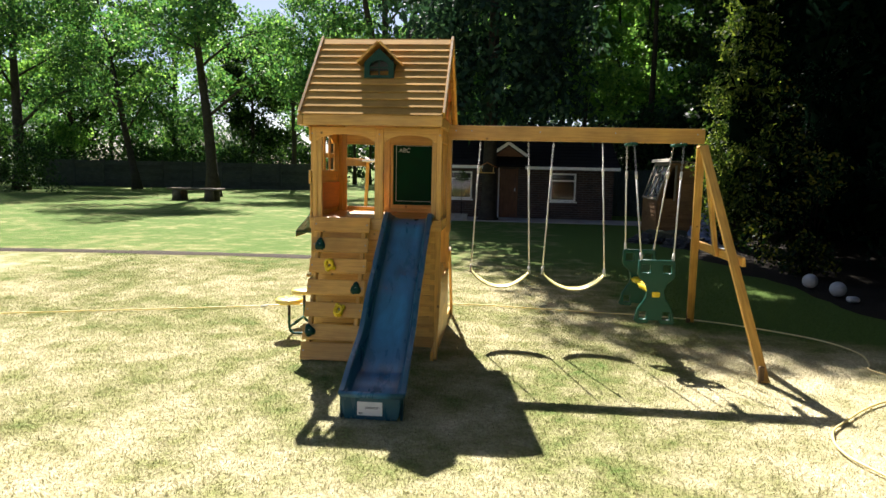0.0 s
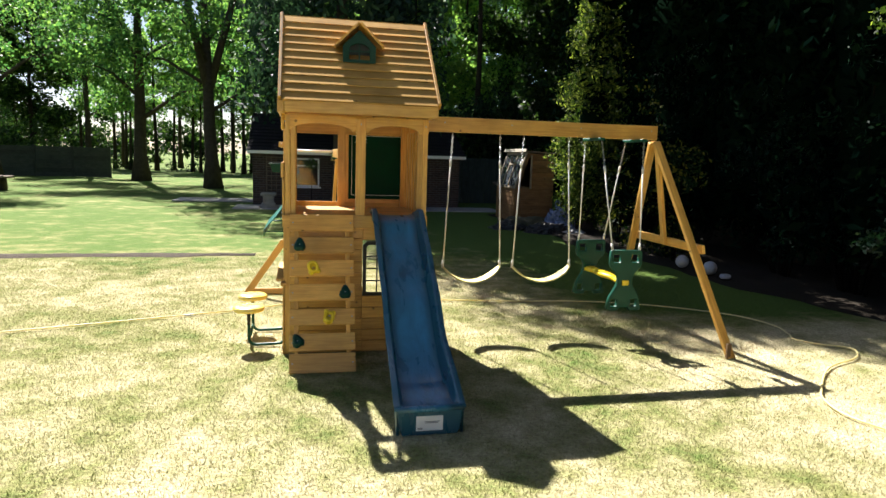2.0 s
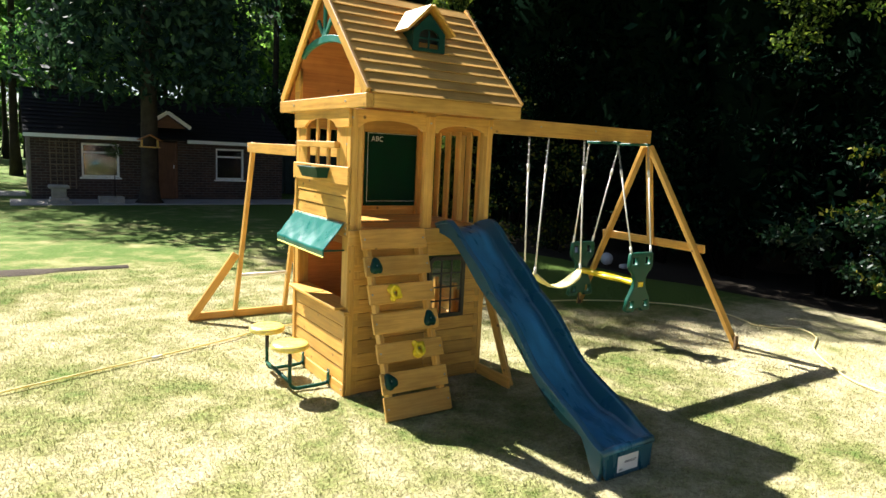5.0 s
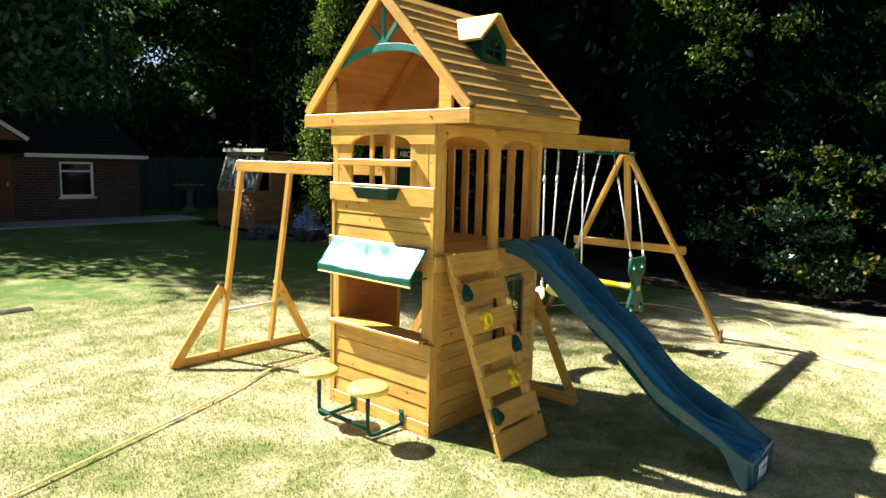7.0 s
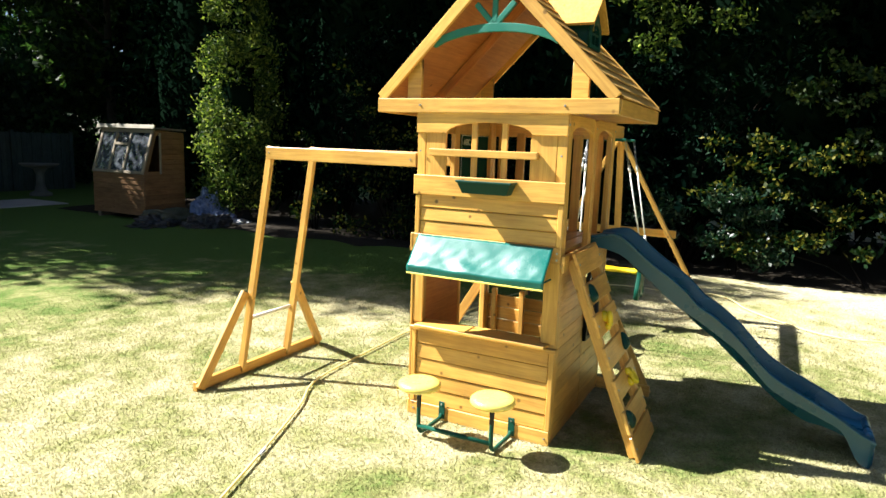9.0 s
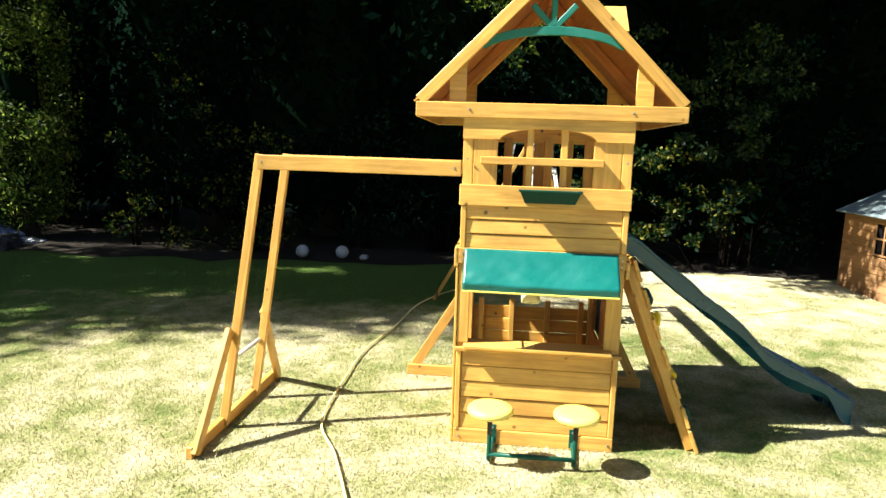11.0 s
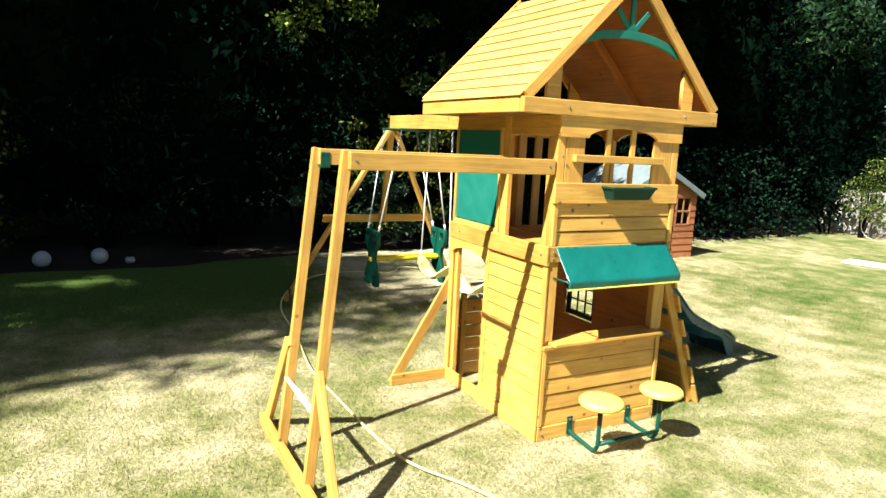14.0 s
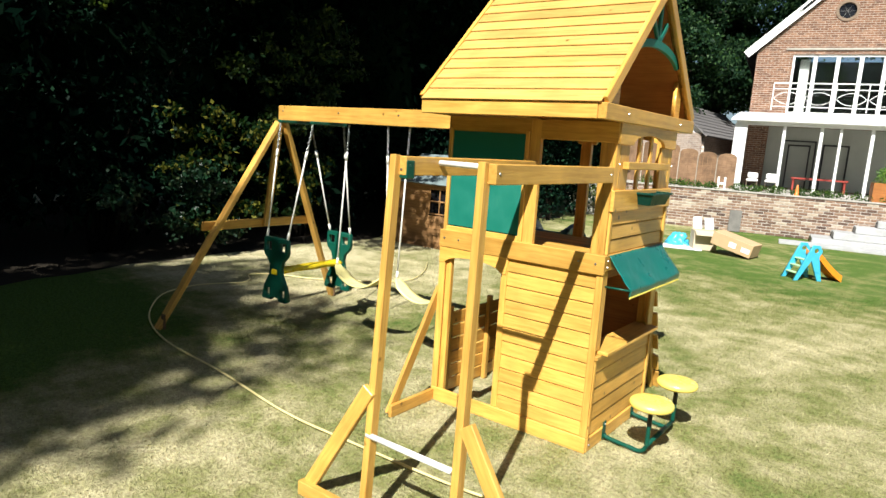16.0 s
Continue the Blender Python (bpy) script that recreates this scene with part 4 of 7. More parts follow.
belt_swing(2.232, 2.690, 2.172, 2.770)

# glider for two, seats back to back
glider = thing("glider_swing", (3.17, 0.47, 0.45), "two-seat glider swing with green panels and a yellow seat bar", "swing", "swings under the beam")
outline = [(-0.145, -0.155), (-0.060, -0.155), (-0.045, -0.125), (0.045, -0.125), (0.060, -0.155), (0.165, -0.155), (0.180, -0.135), (0.150, -0.02), (0.085, 0.085), (0.075, 0.15),
           (0.095, 0.21), (0.150, 0.26), (0.165, 0.30), (0.160, 0.415), (0.145, 0.428), (-0.145, 0.428), (-0.160, 0.415), (-0.165, 0.30), (-0.150, 0.26), (-0.095, 0.21), (-0.075, 0.15), (-0.085, 0.085), (-0.150, -0.02), (-0.180, -0.135)]
rects = [[(x0, z0), (x0, z1), (x1, z1), (x1, z0)] for x0, z0, x1, z1 in ((-0.130, 0.31, -0.055, 0.385), (0.055, 0.31, 0.130, 0.385), (-0.135, -0.115, -0.07, -0.045), (0.07, -0.115, 0.135, -0.045))]
for y in (0.07, 0.845):
    pn = place("end_panel", plate_mesh(outline, rects, 0.045, GREEN_PLASTIC, 0.008), glider, "moulded green end panel with hand holes",
               frame_pose((3.165, y, 0.465), (1, 0, 0), (0, 0, 1)))
    box("bar_end", (3.165 - 0.035, y - 0.035, 0.555), (3.165 + 0.035, y + 0.035, 0.605), YELLOW_PLASTIC, pn, "yellow end cap", 0.006)
bm = bmesh.new()
rows = []
for i in range(25):
    u = i / 24
    y = 0.09 + 0.735 * u
    w_ = 0.060 + 0.014 * math.cos(4 * math.pi * u)
    z = 0.592
    rows.append([bm.verts.new((3.165 + dx * w_, y, z + dz)) for dx, dz in ((-1, 0.004), (-0.55, 0.020), (0, 0.024), (0.55, 0.020), (1, 0.004), (0.8, -0.028), (-0.8, -0.028))])
for a, b in zip(rows, rows[1:]):
    for j in range(7):
        bm.faces.new((a[j], a[(j + 1) % 7], b[(j + 1) % 7], b[j]))
bm.faces.new(rows[0])
bm.faces.new(rows[-1][::-1])
part("seat_bar", bm, YELLOW_PLASTIC, glider, "moulded yellow seat bar", None, True)
for hx, px in ((2.95, 3.025), (3.39, 3.305)):
    for y in (0.07, 0.845):
        hang((hx, BY + (-0.185 if y < 0.4 else 0.185), 1.922), (px, y, 0.885), glider)

# ---- monkey bars at the back ----
monkey = thing("monkey_bar_ladder", (0.24, 2.4, 0), "cedar ladder frame with overhead rails behind the tower", "climbing ladder")
for bx, tx in ((-0.055, 0.025), (0.465, 0.525)):
    box("overhead_rail", (tx - 0.021, D + 0.008, 1.672), (tx + 0.021, 2.265, 1.762), CEDAR, monkey)
    plank("upright", (bx, 2.475, 0.02), (tx + (0.042 if tx < 0.3 else 0.042), 2.262, 1.765 if tx < 0.3 else 1.765), 0.055, 0.038, (1, 0, 0), CEDAR, monkey)
    bolt((tx - 0.022, 2.235, 1.72), (-1, 0, 0), monkey)
    bolt((tx - 0.022, D + 0.05, 1.72), (-1, 0, 0), monkey)
box("ground_rail", (-0.505, 2.465, 0.0), (0.905, 2.505, 0.075), CEDAR, monkey)
plank("side_brace", (-0.485, 2.455, 0.02), (-0.052, 2.425, 0.66), 0.075, 0.034, (0, 1, 0), CEDAR, monkey)
plank("side_brace", (0.885, 2.455, 0.02), (0.510, 2.425, 0.66), 0.075, 0.034, (0, 1, 0), CEDAR, monkey)
tube("rung", [(0.0, 2.44, 0.44), (0.50, 2.44, 0.44)], 0.015, WHITE_RUNG, monkey, "white coated steel rung")
tube("rung", [(0.04, 2.00, 1.735), (0.51, 2.00, 1.735)], 0.015, WHITE_RUNG, monkey, "white coated steel rung")
cap = box("corner_bracket", (0.500, 2.20, 1.655), (0.560, 2.262, 1.745), GREEN_PLASTIC, monkey, "green plastic corner bracket", 0.006)
bolt((0.53, 2.266, 1.70), (0, 1, 0), monkey)

# ---- stools by the counter ----
stools = thing("twin_stools", (-0.28, 0.51, 0), "pair of round yellow stools on a green tube frame", "stool")
for y, by in ((0.263, 0.245), (0.757, 0.740)):
    bm = bmesh.new()
    prof = [(0.0, 0.370), (0.085, 0.372), (0.120, 0.368), (0.133, 0.356), (0.135, 0.338), (0.126, 0.326), (0.09, 0.320), (0.0, 0.316)]
    rings = [[bm.verts.new((-0.297 + r * math.cos(2 * math.pi * k / 32), y + r * math.sin(2 * math.pi * k / 32), z)) for k in range(32)] for r, z in prof[1:-1]]
    top, low = bm.verts.new((-0.297, y, prof[0][1])), bm.verts.new((-0.297, y, prof[-1][1]))
    for a, b in zip(rings, rings[1:]):
        for k in range(32):
            bm.faces.new((a[k], a[(k + 1) % 32], b[(k + 1) % 32], b[k]))
    for k in range(32):
        bm.faces.new((top, rings[0][k], rings[0][(k + 1) % 32]))
        bm.faces.new((low, rings[-1][(k + 1) % 32], rings[-1][k]))
    part("stool_seat", bm, STOOL_YELLOW, stools, "round yellow plastic seat", None, True)
    tube("stool_leg", smooth_path([(-0.297, y, 0.306), (-0.297, y, 0.14), (-0.292, y, 0.06), (-0.255, y - 0.002, 0.022), (-0.18, (y + by) / 2, 0.022), (-0.04, by, 0.030), (-0.012, by, 0.045)], 5), 0.0135, GREEN_PLASTIC, stools)
    tube("upper_sleeve", [(-0.297, y, 0.20), (-0.297, y, 0.305)], 0.0150, BLACK_PLASTIC, stools)
    box("wall_bracket", (-0.012, by - 0.022, 0.015), (-0.0055, by + 0.022, 0.135), GREEN_PLASTIC, stools, bevel=0.002)
    for z in (0.035, 0.115):
        bolt((-0.014, by, z), (-1, 0, 0), stools)
tube("cross_tube", [(-0.297, 0.263, 0.075), (-0.297, 0.757, 0.075)], 0.0135, GREEN_PLASTIC, stools)
tube("cross_sleeve", [(-0.297, 0.43, 0.075), (-0.297, 0.59, 0.075)], 0.0160, GREEN_PLASTIC, stools)


# ---- ground ----
bm = bmesh.new()
xs = [-400, -150, -60, -30] + [x * 1.0 for x in range(-18, 13, 2)] + [20, 40, 120, 400]
ys = [-400, -120, -50, -30] + [y * 1.0 for y in range(-22, 27, 2)] + [40, 60, 120, 500]
verts = [[bm.verts.new((x, y, 0.0)) for y in ys] for x in xs]
for i in range(len(xs) - 1):
    for j in range(len(ys) - 1):
        bm.faces.new((verts[i][j], verts[i + 1][j], verts[i + 1][j + 1], verts[i][j + 1]))
ground = part("ground", bm, SOIL, None)
tagged(ground, "dry summer lawn, straw-coloured with green patches", "lawn", "", "structure")


def quads_mesh(name, corners, material):
    """A mesh of loose quads or triangles from an array of shape (n, k, 3)."""
    n, k, _ = corners.shape
    me = bpy.data.meshes.new(name)
    me.vertices.add(n * k)
    me.vertices.foreach_set("co", corners.astype(np.float32).ravel())
    me.loops.add(n * k)
    me.loops.foreach_set("vertex_index", np.arange(n * k, dtype=np.int32))
    me.polygons.add(n)
    me.polygons.foreach_set("loop_start", np.arange(0, n * k, k, dtype=np.int32))
    me.update(calc_edges=True)
    me.materials.append(material)
    return me


rng = np.random.default_rng(7)


def grass_blades(name, x0, x1, y0, y1, count, tall, keep=None):
    x, y = rng.uniform(x0, x1, count), rng.uniform(y0, y1, count)
    edge = np.minimum.reduce([x - x0, x1 - x, y - y0, y1 - y]) / 2.2 + rng.uniform(-0.9, 0.1, count)
    ok = keep(x, y) & (edge > 0)
    x, y = x[ok], y[ok]
    n = len(x)
    h = tall * rng.uniform(0.4, 1.0, n)
    a = rng.uniform(0, 2 * np.pi, n)
    w = rng.uniform(0.0022, 0.0045, n)
    lean = rng.normal(0, 0.6, (n, 2)) * h[:, None]
    c = np.zeros((n, 3, 3))
    c[:, 0] = np.stack([x - w * np.cos(a), y - w * np.sin(a), np.zeros(n) - 0.002], 1)
    c[:, 1] = np.stack([x + w * np.cos(a), y + w * np.sin(a), np.zeros(n) - 0.002], 1)
    c[:, 2] = np.stack([x + lean[:, 0], y + lean[:, 1], h], 1)
    return tagged(place(name, quads_mesh(name, c, BLADE)), "short dry mown grass on the lawn", "grass", "", "stuff")


def outside_tower(x, y):
    return ~((x > 0.0) & (x < W) & (y > 0.0) & (y < D))


grass_blades("grass", -6.0, 6.0, -7.0, 6.0, 500000, 0.024, outside_tower)

# bare strip of turned earth across the lawn
bm = bmesh.new()
rows = []
for i in range(90):
    x = -24 + 23.4 * i / 89
    yc = 5.62 - 0.010 * (x + 1.0) ** 2 * (1 if x > -12 else 0) - (1.21 + 0.03 * (-12 - x) if x <= -12 else 0)
    w_ = 0.20 + 0.10 * noise.noise((x * 0.8, 0, 0)) if x < -1.6 else 0.10
    rows.append([bm.verts.new((x, yc + s * w_ + 0.05 * noise.noise((x * 3, s, 1)), 0.004 + (0.028 + 0.02 * noise.noise((x * 5, s * 2, 4))) * (1 - s * s))) for s in (-1, -0.5, 0, 0.5, 1)])
for a, b in zip(rows, rows[1:]):
    for j in range(4):
        bm.faces.new((a[j], b[j], b[j + 1], a[j + 1]))
tagged(part("bare_strip", bm, EARTH, None, "", None, True), "strip of bare grey earth across the lawn", "soil", "", "structure")

# leaf litter and soil under the tall hedge
LITTER = plain("leaf_litter", (0.036, 0.029, 0.021), 0.95, vary=0.5, scale=3.0, relief=0.9, distance=0.03, spec=0.1)
bm = bmesh.new()
rows = []
for i in range(70):
    y = -12 + 26 * i / 69
    x0 = 6.15 + 0.30 * noise.noise((0, y * 0.9, 0)) + 0.12 * noise.noise((0, y * 4, 2)) + 0.6 / (1 + math.exp(3 * (y - 1.2))) - (0.4 if y > 5 else 0)
    rows.append([bm.verts.new((x0, y, 0.004)), bm.verts.new((x0 + 0.5, y, 0.03 + 0.02 * noise.noise((1, y * 2, 0)))), bm.verts.new((13.0, y, 0.05))])
for a, b in zip(rows, rows[1:]):
    for j in range(2):
        bm.faces.new((a[j], a[j + 1], b[j + 1], b[j]))
tagged(part("hedge_bed", bm, LITTER, None, "", None, True), "dry soil and leaf litter under the trees", "soil", "", "structure")

# ---- garden hose ----
hose = thing("garden_hose", (1, 1.9, 0), "faded yellow garden hose lying across the grass", "hose")
tube("pipe", [(p.x, p.y, 0.021) for p in smooth_path([(-9, -1.6, 0.010), (-6, -0.45, 0.010), (-3.55, 0.53, 0.010), (-1.99, 1.06, 0.010), (-0.97, 1.42, 0.010), (-0.35, 1.66, 0.010), (0.14, 1.88, 0.010), (1.07, 1.93, 0.010),
      (1.72, 1.93, 0.010), (2.6, 1.80, 0.010), (3.5, 1.71, 0.010), (4.2, 1.48, 0.010), (4.75, 1.12, 0.010), (5.05, 0.80, 0.010), (5.15, 0.40, 0.010), (5.05, 0.06, 0.010), (4.97, -0.10, 0.010), (5.06, -0.28, 0.010),
      (5.27, -0.42, 0.010), (5.27, -0.55, 0.010), (5.08, -0.74, 0.010), (4.70, -0.90, 0.010), (4.42, -1.10, 0.010), (4.12, -1.40, 0.010), (3.95, -1.60, 0.010), (3.86, -1.88, 0.010), (3.92, -2.15, 0.010), (4.15, -2.60, 0.010), (4.5, -3.1, 0.010)], 8)],
     0.0080, HOSE_Y, hose, "", 8)
tube("connector", [(-1.02, 1.40, 0.018), (-0.94, 1.43, 0.018)], 0.011, PAPER, hose, "white hose connector")


# ---- trees ----
def leaf_quads(centres, length, width, droop=0.0, spread=1.0, corners=4):
    """One leaf or spray at each centre, turned at random; three corners serve for far foliage."""
    n = len(centres)
    d = rng.normal(0, 1, (n, 3))
    d[:, 2] = d[:, 2] * spread - droop
    d /= np.linalg.norm(d, axis=1)[:, None]
    s = np.cross(d, rng.normal(0, 1, (n, 3)))
    s /= np.linalg.norm(s, axis=1)[:, None]
    ln = length * rng.uniform(0.6, 1.25, n)[:, None]
    wd = width * rng.uniform(0.6, 1.25, n)[:, None]
    c = np.zeros((n, 4, 3))
    c[:, 0] = centres
    c[:, 1] = centres + d * ln * 0.5 + s * wd * 0.5
    c[:, 2] = centres + d * ln
    c[:, 3] = centres + d * ln * 0.5 - s * wd * 0.5
    if corners == 3:
        c[:, 1] = centres + d * ln * 0.7 + s * wd * 0.75
        c[:, 2] = centres + d * ln * 0.7 - s * wd * 0.75
        return c[:, :3]
    return c


def clump_points(clumps, per):
    """Points in and on uneven round clumps (x, y, z, r)."""
    out = []
    for x, y, z, r in clumps:
        k = int(per * r * r)
        d = rng.normal(0, 1, (k, 3))
        d /= np.linalg.norm(d, axis=1)[:, None]
        rad = r * rng.uniform(0.35, 1.0, k) ** 0.5 * (1 + 0.25 * np.sin(5 * d[:, 0] + 3 * d[:, 2]))
        out.append(np.array([x, y, z]) + d * rad[:, None] * np.array([1, 1, 0.75]))
    return np.concatenate(out)


def broad_tree(at, tall, clear, spread, material, bark, per=420, leaf=0.20, label="", lean=(0.0, 0.0), limbs=9, trunk=0.30, corners=4, fork=0.0):
    """A trunk with forking limbs and a crown of leaves in clumps round the limb ends."""
    t = thing("tree", at, label, "tree")
    base = Vector(at)
    bm = bmesh.new()
    top = base + Vector((lean[0] * tall, lean[1] * tall, tall * 0.82))
    line = [base + (top - base) * u + Vector((0.12 * noise.noise((u * 3, at[0], 0)), 0.12 * noise.noise((u * 3, at[1], 5)), 0)) for u in [i / 10 for i in range(11)]]
    add_tube(bm, line, 0, 10, True, [trunk * (1.5 if i == 0 else 1.0) * (1 - 0.085 * i) for i in range(11)])
    if fork:
        p = base + (top - base) * fork
        for dx, dy in ((0.13, 0.05), (-0.10, -0.06)):
            e = p + Vector((dx * tall, dy * tall, tall * (0.85 - fork)))
            add_tube(bm, [p - Vector((0, 0, 0.4)), (p + e) / 2 + Vector((dx, dy, 0)), e], 0, 8, True, [trunk * 0.62, trunk * 0.42, 0.04])
    clumps = []
    for i in range(limbs):
        u = clear / tall + (0.95 - clear / tall) * (i / (limbs - 1)) ** 0.9
        p = base + (top - base) * u
        a = i * 2.4 + random.uniform(-0.5, 0.5)
        reach = spread * (1.05 - 0.55 * u) * random.uniform(0.75, 1.15)
        e = p + Vector((math.cos(a) * reach, math.sin(a) * reach, reach * random.uniform(0.25, 0.7)))
        mid = (p + e) / 2 + Vector((0, 0, 0.12 * reach))
        add_tube(bm, [p, mid, e], 0, 6, True, [trunk * 0.36 * (1.1 - u), trunk * 0.22 * (1.1 - u) + 0.01, 0.015])
        for k in range(5):
            w_ = random.uniform(0.45, 1.1)
            q = p + (e - p) * w_ + Vector((random.uniform(-1, 1), random.uniform(-1, 1), random.uniform(-0.5, 0.8))) * spread * 0.20
            clumps.append((q.x, q.y, q.z, spread * random.uniform(0.14, 0.30)))
    part("trunk", bm, bark, t, "", None, True)
    pts = clump_points(clumps, per)
    place("crown", quads_mesh("crown", leaf_quads(pts, leaf, leaf * 0.62, 0.0, 1.0, corners), material), t)
    return t


def conifer(at, tall, wide, material, bark, count, spray=0.22, label="", clear=0.3, core=0.66, droop=0.5, lumps=0, trunk=None, corners=4, full=0.0):
    """A dense evergreen: a dark stem, an inner mass of foliage and drooping sprays outside it."""
    t = thing("conifer", at, label, "tree")
    bm = bmesh.new()
    foot = trunk or 0.05 + tall * 0.018
    add_tube(bm, [(at[0], at[1], 0), (at[0], at[1], 0.12), (at[0] + 0.01, at[1], 0.5), (at[0] + 0.05, at[1], tall * 0.5), (at[0], at[1], tall * 0.97)], 0, 12, True, [foot * 1.7, foot * 1.25, foot, foot * 0.6, 0.02])
    part("trunk", bm, bark, t, "", None, True)
    u = rng.uniform(0, 1, count) ** (0.75 if full else 1.15)
    a = rng.uniform(0, 2 * np.pi, count)
    lobe = 1 + 0.16 * np.sin(5 * a + 9 * u) + 0.12 * np.sin(11 * a - 23 * u) + 0.08 * np.sin(31 * u)
    r = wide * np.minimum(1.0, (1 - u) * 1.55 + 0.05) * lobe * rng.uniform(0.62, 1.04, count)
    if full:
        r = wide * (1.0 - 0.20 * np.clip(1 - np.abs(u - 0.46) / 0.16, 0, 1)) * np.minimum(1.0, (1 - u) * full + 0.05) * lobe * rng.uniform(0.45, 1.06, count)
    z = clear + (tall - clear) * u + rng.normal(0, 0.08, count)
    pts = np.stack([at[0] + r * np.cos(a), at[1] + r * np.sin(a), z], 1)
    if full:
        # boughs in tufts, with daylight between them
        pts = np.array([p for p in pts if noise.noise((p[0] * 0.55, p[1] * 0.55, p[2] * 0.75)) + 0.4 * noise.noise((p[0] * 1.6, p[1] * 1.6, p[2] * 1.6)) + 0.12 * random.random() > 0.17 - 0.45 * min(1.0, max(0.0, abs(p[2] - 9.3) - 1.5))])
    if lumps:
        rounds = []
        for k in range(lumps):
            v, b = random.random() ** 1.1, random.uniform(0, 2 * math.pi)
            rad = wide * min(1.0, (1 - v) * 1.4 + 0.04, 0.4 + 2.6 * v) * random.uniform(0.6, 1.0)
            rounds.append((at[0] + rad * math.cos(b), at[1] + rad * math.sin(b), clear + (tall - clear) * v, random.uniform(0.22, 0.52) * (1.15 - 0.6 * v)))
        pts = clump_points(rounds, count / sum(r[3] ** 2 for r in rounds))
    q = leaf_quads(pts, spray, spray * 0.42, droop, 1.0, corners)
    place("crown", quads_mesh("crown", q, material), t)
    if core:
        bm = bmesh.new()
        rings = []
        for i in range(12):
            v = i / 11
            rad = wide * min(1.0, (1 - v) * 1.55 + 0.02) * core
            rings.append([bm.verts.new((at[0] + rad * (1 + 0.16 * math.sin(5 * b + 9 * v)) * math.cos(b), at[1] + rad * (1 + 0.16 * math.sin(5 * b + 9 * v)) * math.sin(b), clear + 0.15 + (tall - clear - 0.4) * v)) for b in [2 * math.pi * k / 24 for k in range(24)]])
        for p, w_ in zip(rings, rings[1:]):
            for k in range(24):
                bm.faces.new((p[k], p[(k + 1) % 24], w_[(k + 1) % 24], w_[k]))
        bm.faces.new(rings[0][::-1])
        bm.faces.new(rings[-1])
        # lumpy trees get a near-black core in place of shade between sprays
        part("inner_growth", bm, CONIFER_SHADE if lumps else material, t, "", None, True)
    return t


def shrub(name, clumps, material, per, leaf, label, wide=0.6, root=None, every=1):
    """Leafy clumps on stems that spring from the ground, or from a root point in a bigger tree."""
    x, y = clumps[0][0], clumps[0][1]
    t = thing(name, (x, y, 0), label, "shrub")
    for cx, cy, cz, r in clumps[::every]:
        bm = bmesh.new()
        base = Vector(root) if root else Vector((x + (cx - x) * 0.2, y + (cy - y) * 0.2, 0))
        knee = (base + Vector((cx, cy, cz))) / 2 + Vector((0, 0, 0.15)) if root else Vector(((x + cx) / 2, (y + cy) / 2, cz * 0.6))
        girth = min(1.0, 2.2 * r)
        add_tube(bm, [base, knee, (cx, cy, cz)], 0, 5, True, [0.03 * girth, 0.02 * girth, 0.008 * girth])
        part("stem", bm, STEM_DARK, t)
    place("foliage", quads_mesh("foliage", leaf_quads(clump_points(clumps, per), leaf, leaf * wide), material), t)
    return t


# the big evergreen by the outbuilding
conifer((1.31, 15.3, 0), 16.1, 2.75, EVERGREEN, BARK, 50000, 0.30, "tall dark evergreen with a flared grey trunk beside the outbuilding", 2.75, 0, 0.6, 0, 0.235, 4, 8.0)
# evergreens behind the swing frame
near_row = conifer((9.25, -0.6, 0), 11.5, 2.45, CONIFER_SHADE, BARK_DARK, 12500, 0.24, "tall dark evergreen in a dense boundary row", 0.7)
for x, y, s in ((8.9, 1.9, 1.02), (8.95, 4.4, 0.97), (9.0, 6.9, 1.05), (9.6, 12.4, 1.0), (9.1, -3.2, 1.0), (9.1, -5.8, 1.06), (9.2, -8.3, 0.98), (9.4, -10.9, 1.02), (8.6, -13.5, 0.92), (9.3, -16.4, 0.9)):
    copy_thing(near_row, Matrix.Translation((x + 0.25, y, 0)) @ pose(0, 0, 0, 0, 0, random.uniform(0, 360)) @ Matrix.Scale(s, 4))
far_row = conifer((12.2, 0.8, 0), 15.5, 3.4, CONIFER_SHADE, BARK_DARK, 6000, 0.55, "tall dark evergreen further back in the boundary row", 0.5, corners=3)
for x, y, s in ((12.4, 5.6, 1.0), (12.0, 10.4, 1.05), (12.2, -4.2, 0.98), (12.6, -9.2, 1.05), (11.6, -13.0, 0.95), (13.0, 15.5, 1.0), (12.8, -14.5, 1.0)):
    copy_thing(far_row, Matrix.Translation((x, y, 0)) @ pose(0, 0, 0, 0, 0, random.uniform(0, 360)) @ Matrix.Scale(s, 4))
conifer((7.1, 9.45, 0), 7.2, 0.80, CONIFER_PALE, BARK_DARK, 30000, 0.105, "golden-green cypress by the boundary", 0.5, 0.40, -0.4, 150)
gold = random.Random(21)


def sprays(count, y0, y1, z_of, size):
    """Short leafy sprays, each a few small clumps along a drooping twig."""
    out = []
    for k in range(count):
        y = gold.uniform(y0, y1)
        x, z = 6.62 + gold.uniform(0.0, 0.35), z_of(y)
        dy, dz = gold.choice((-1, 1)) * gold.uniform(0.08, 0.15), gold.uniform(-0.10, 0.05)
        for j in range(gold.randint(2, 4)):
            out.append((x - 0.03 * j, y + dy * j, max(0.16, z + dz * j), gold.uniform(0.6, 1.0) * size))
    return out


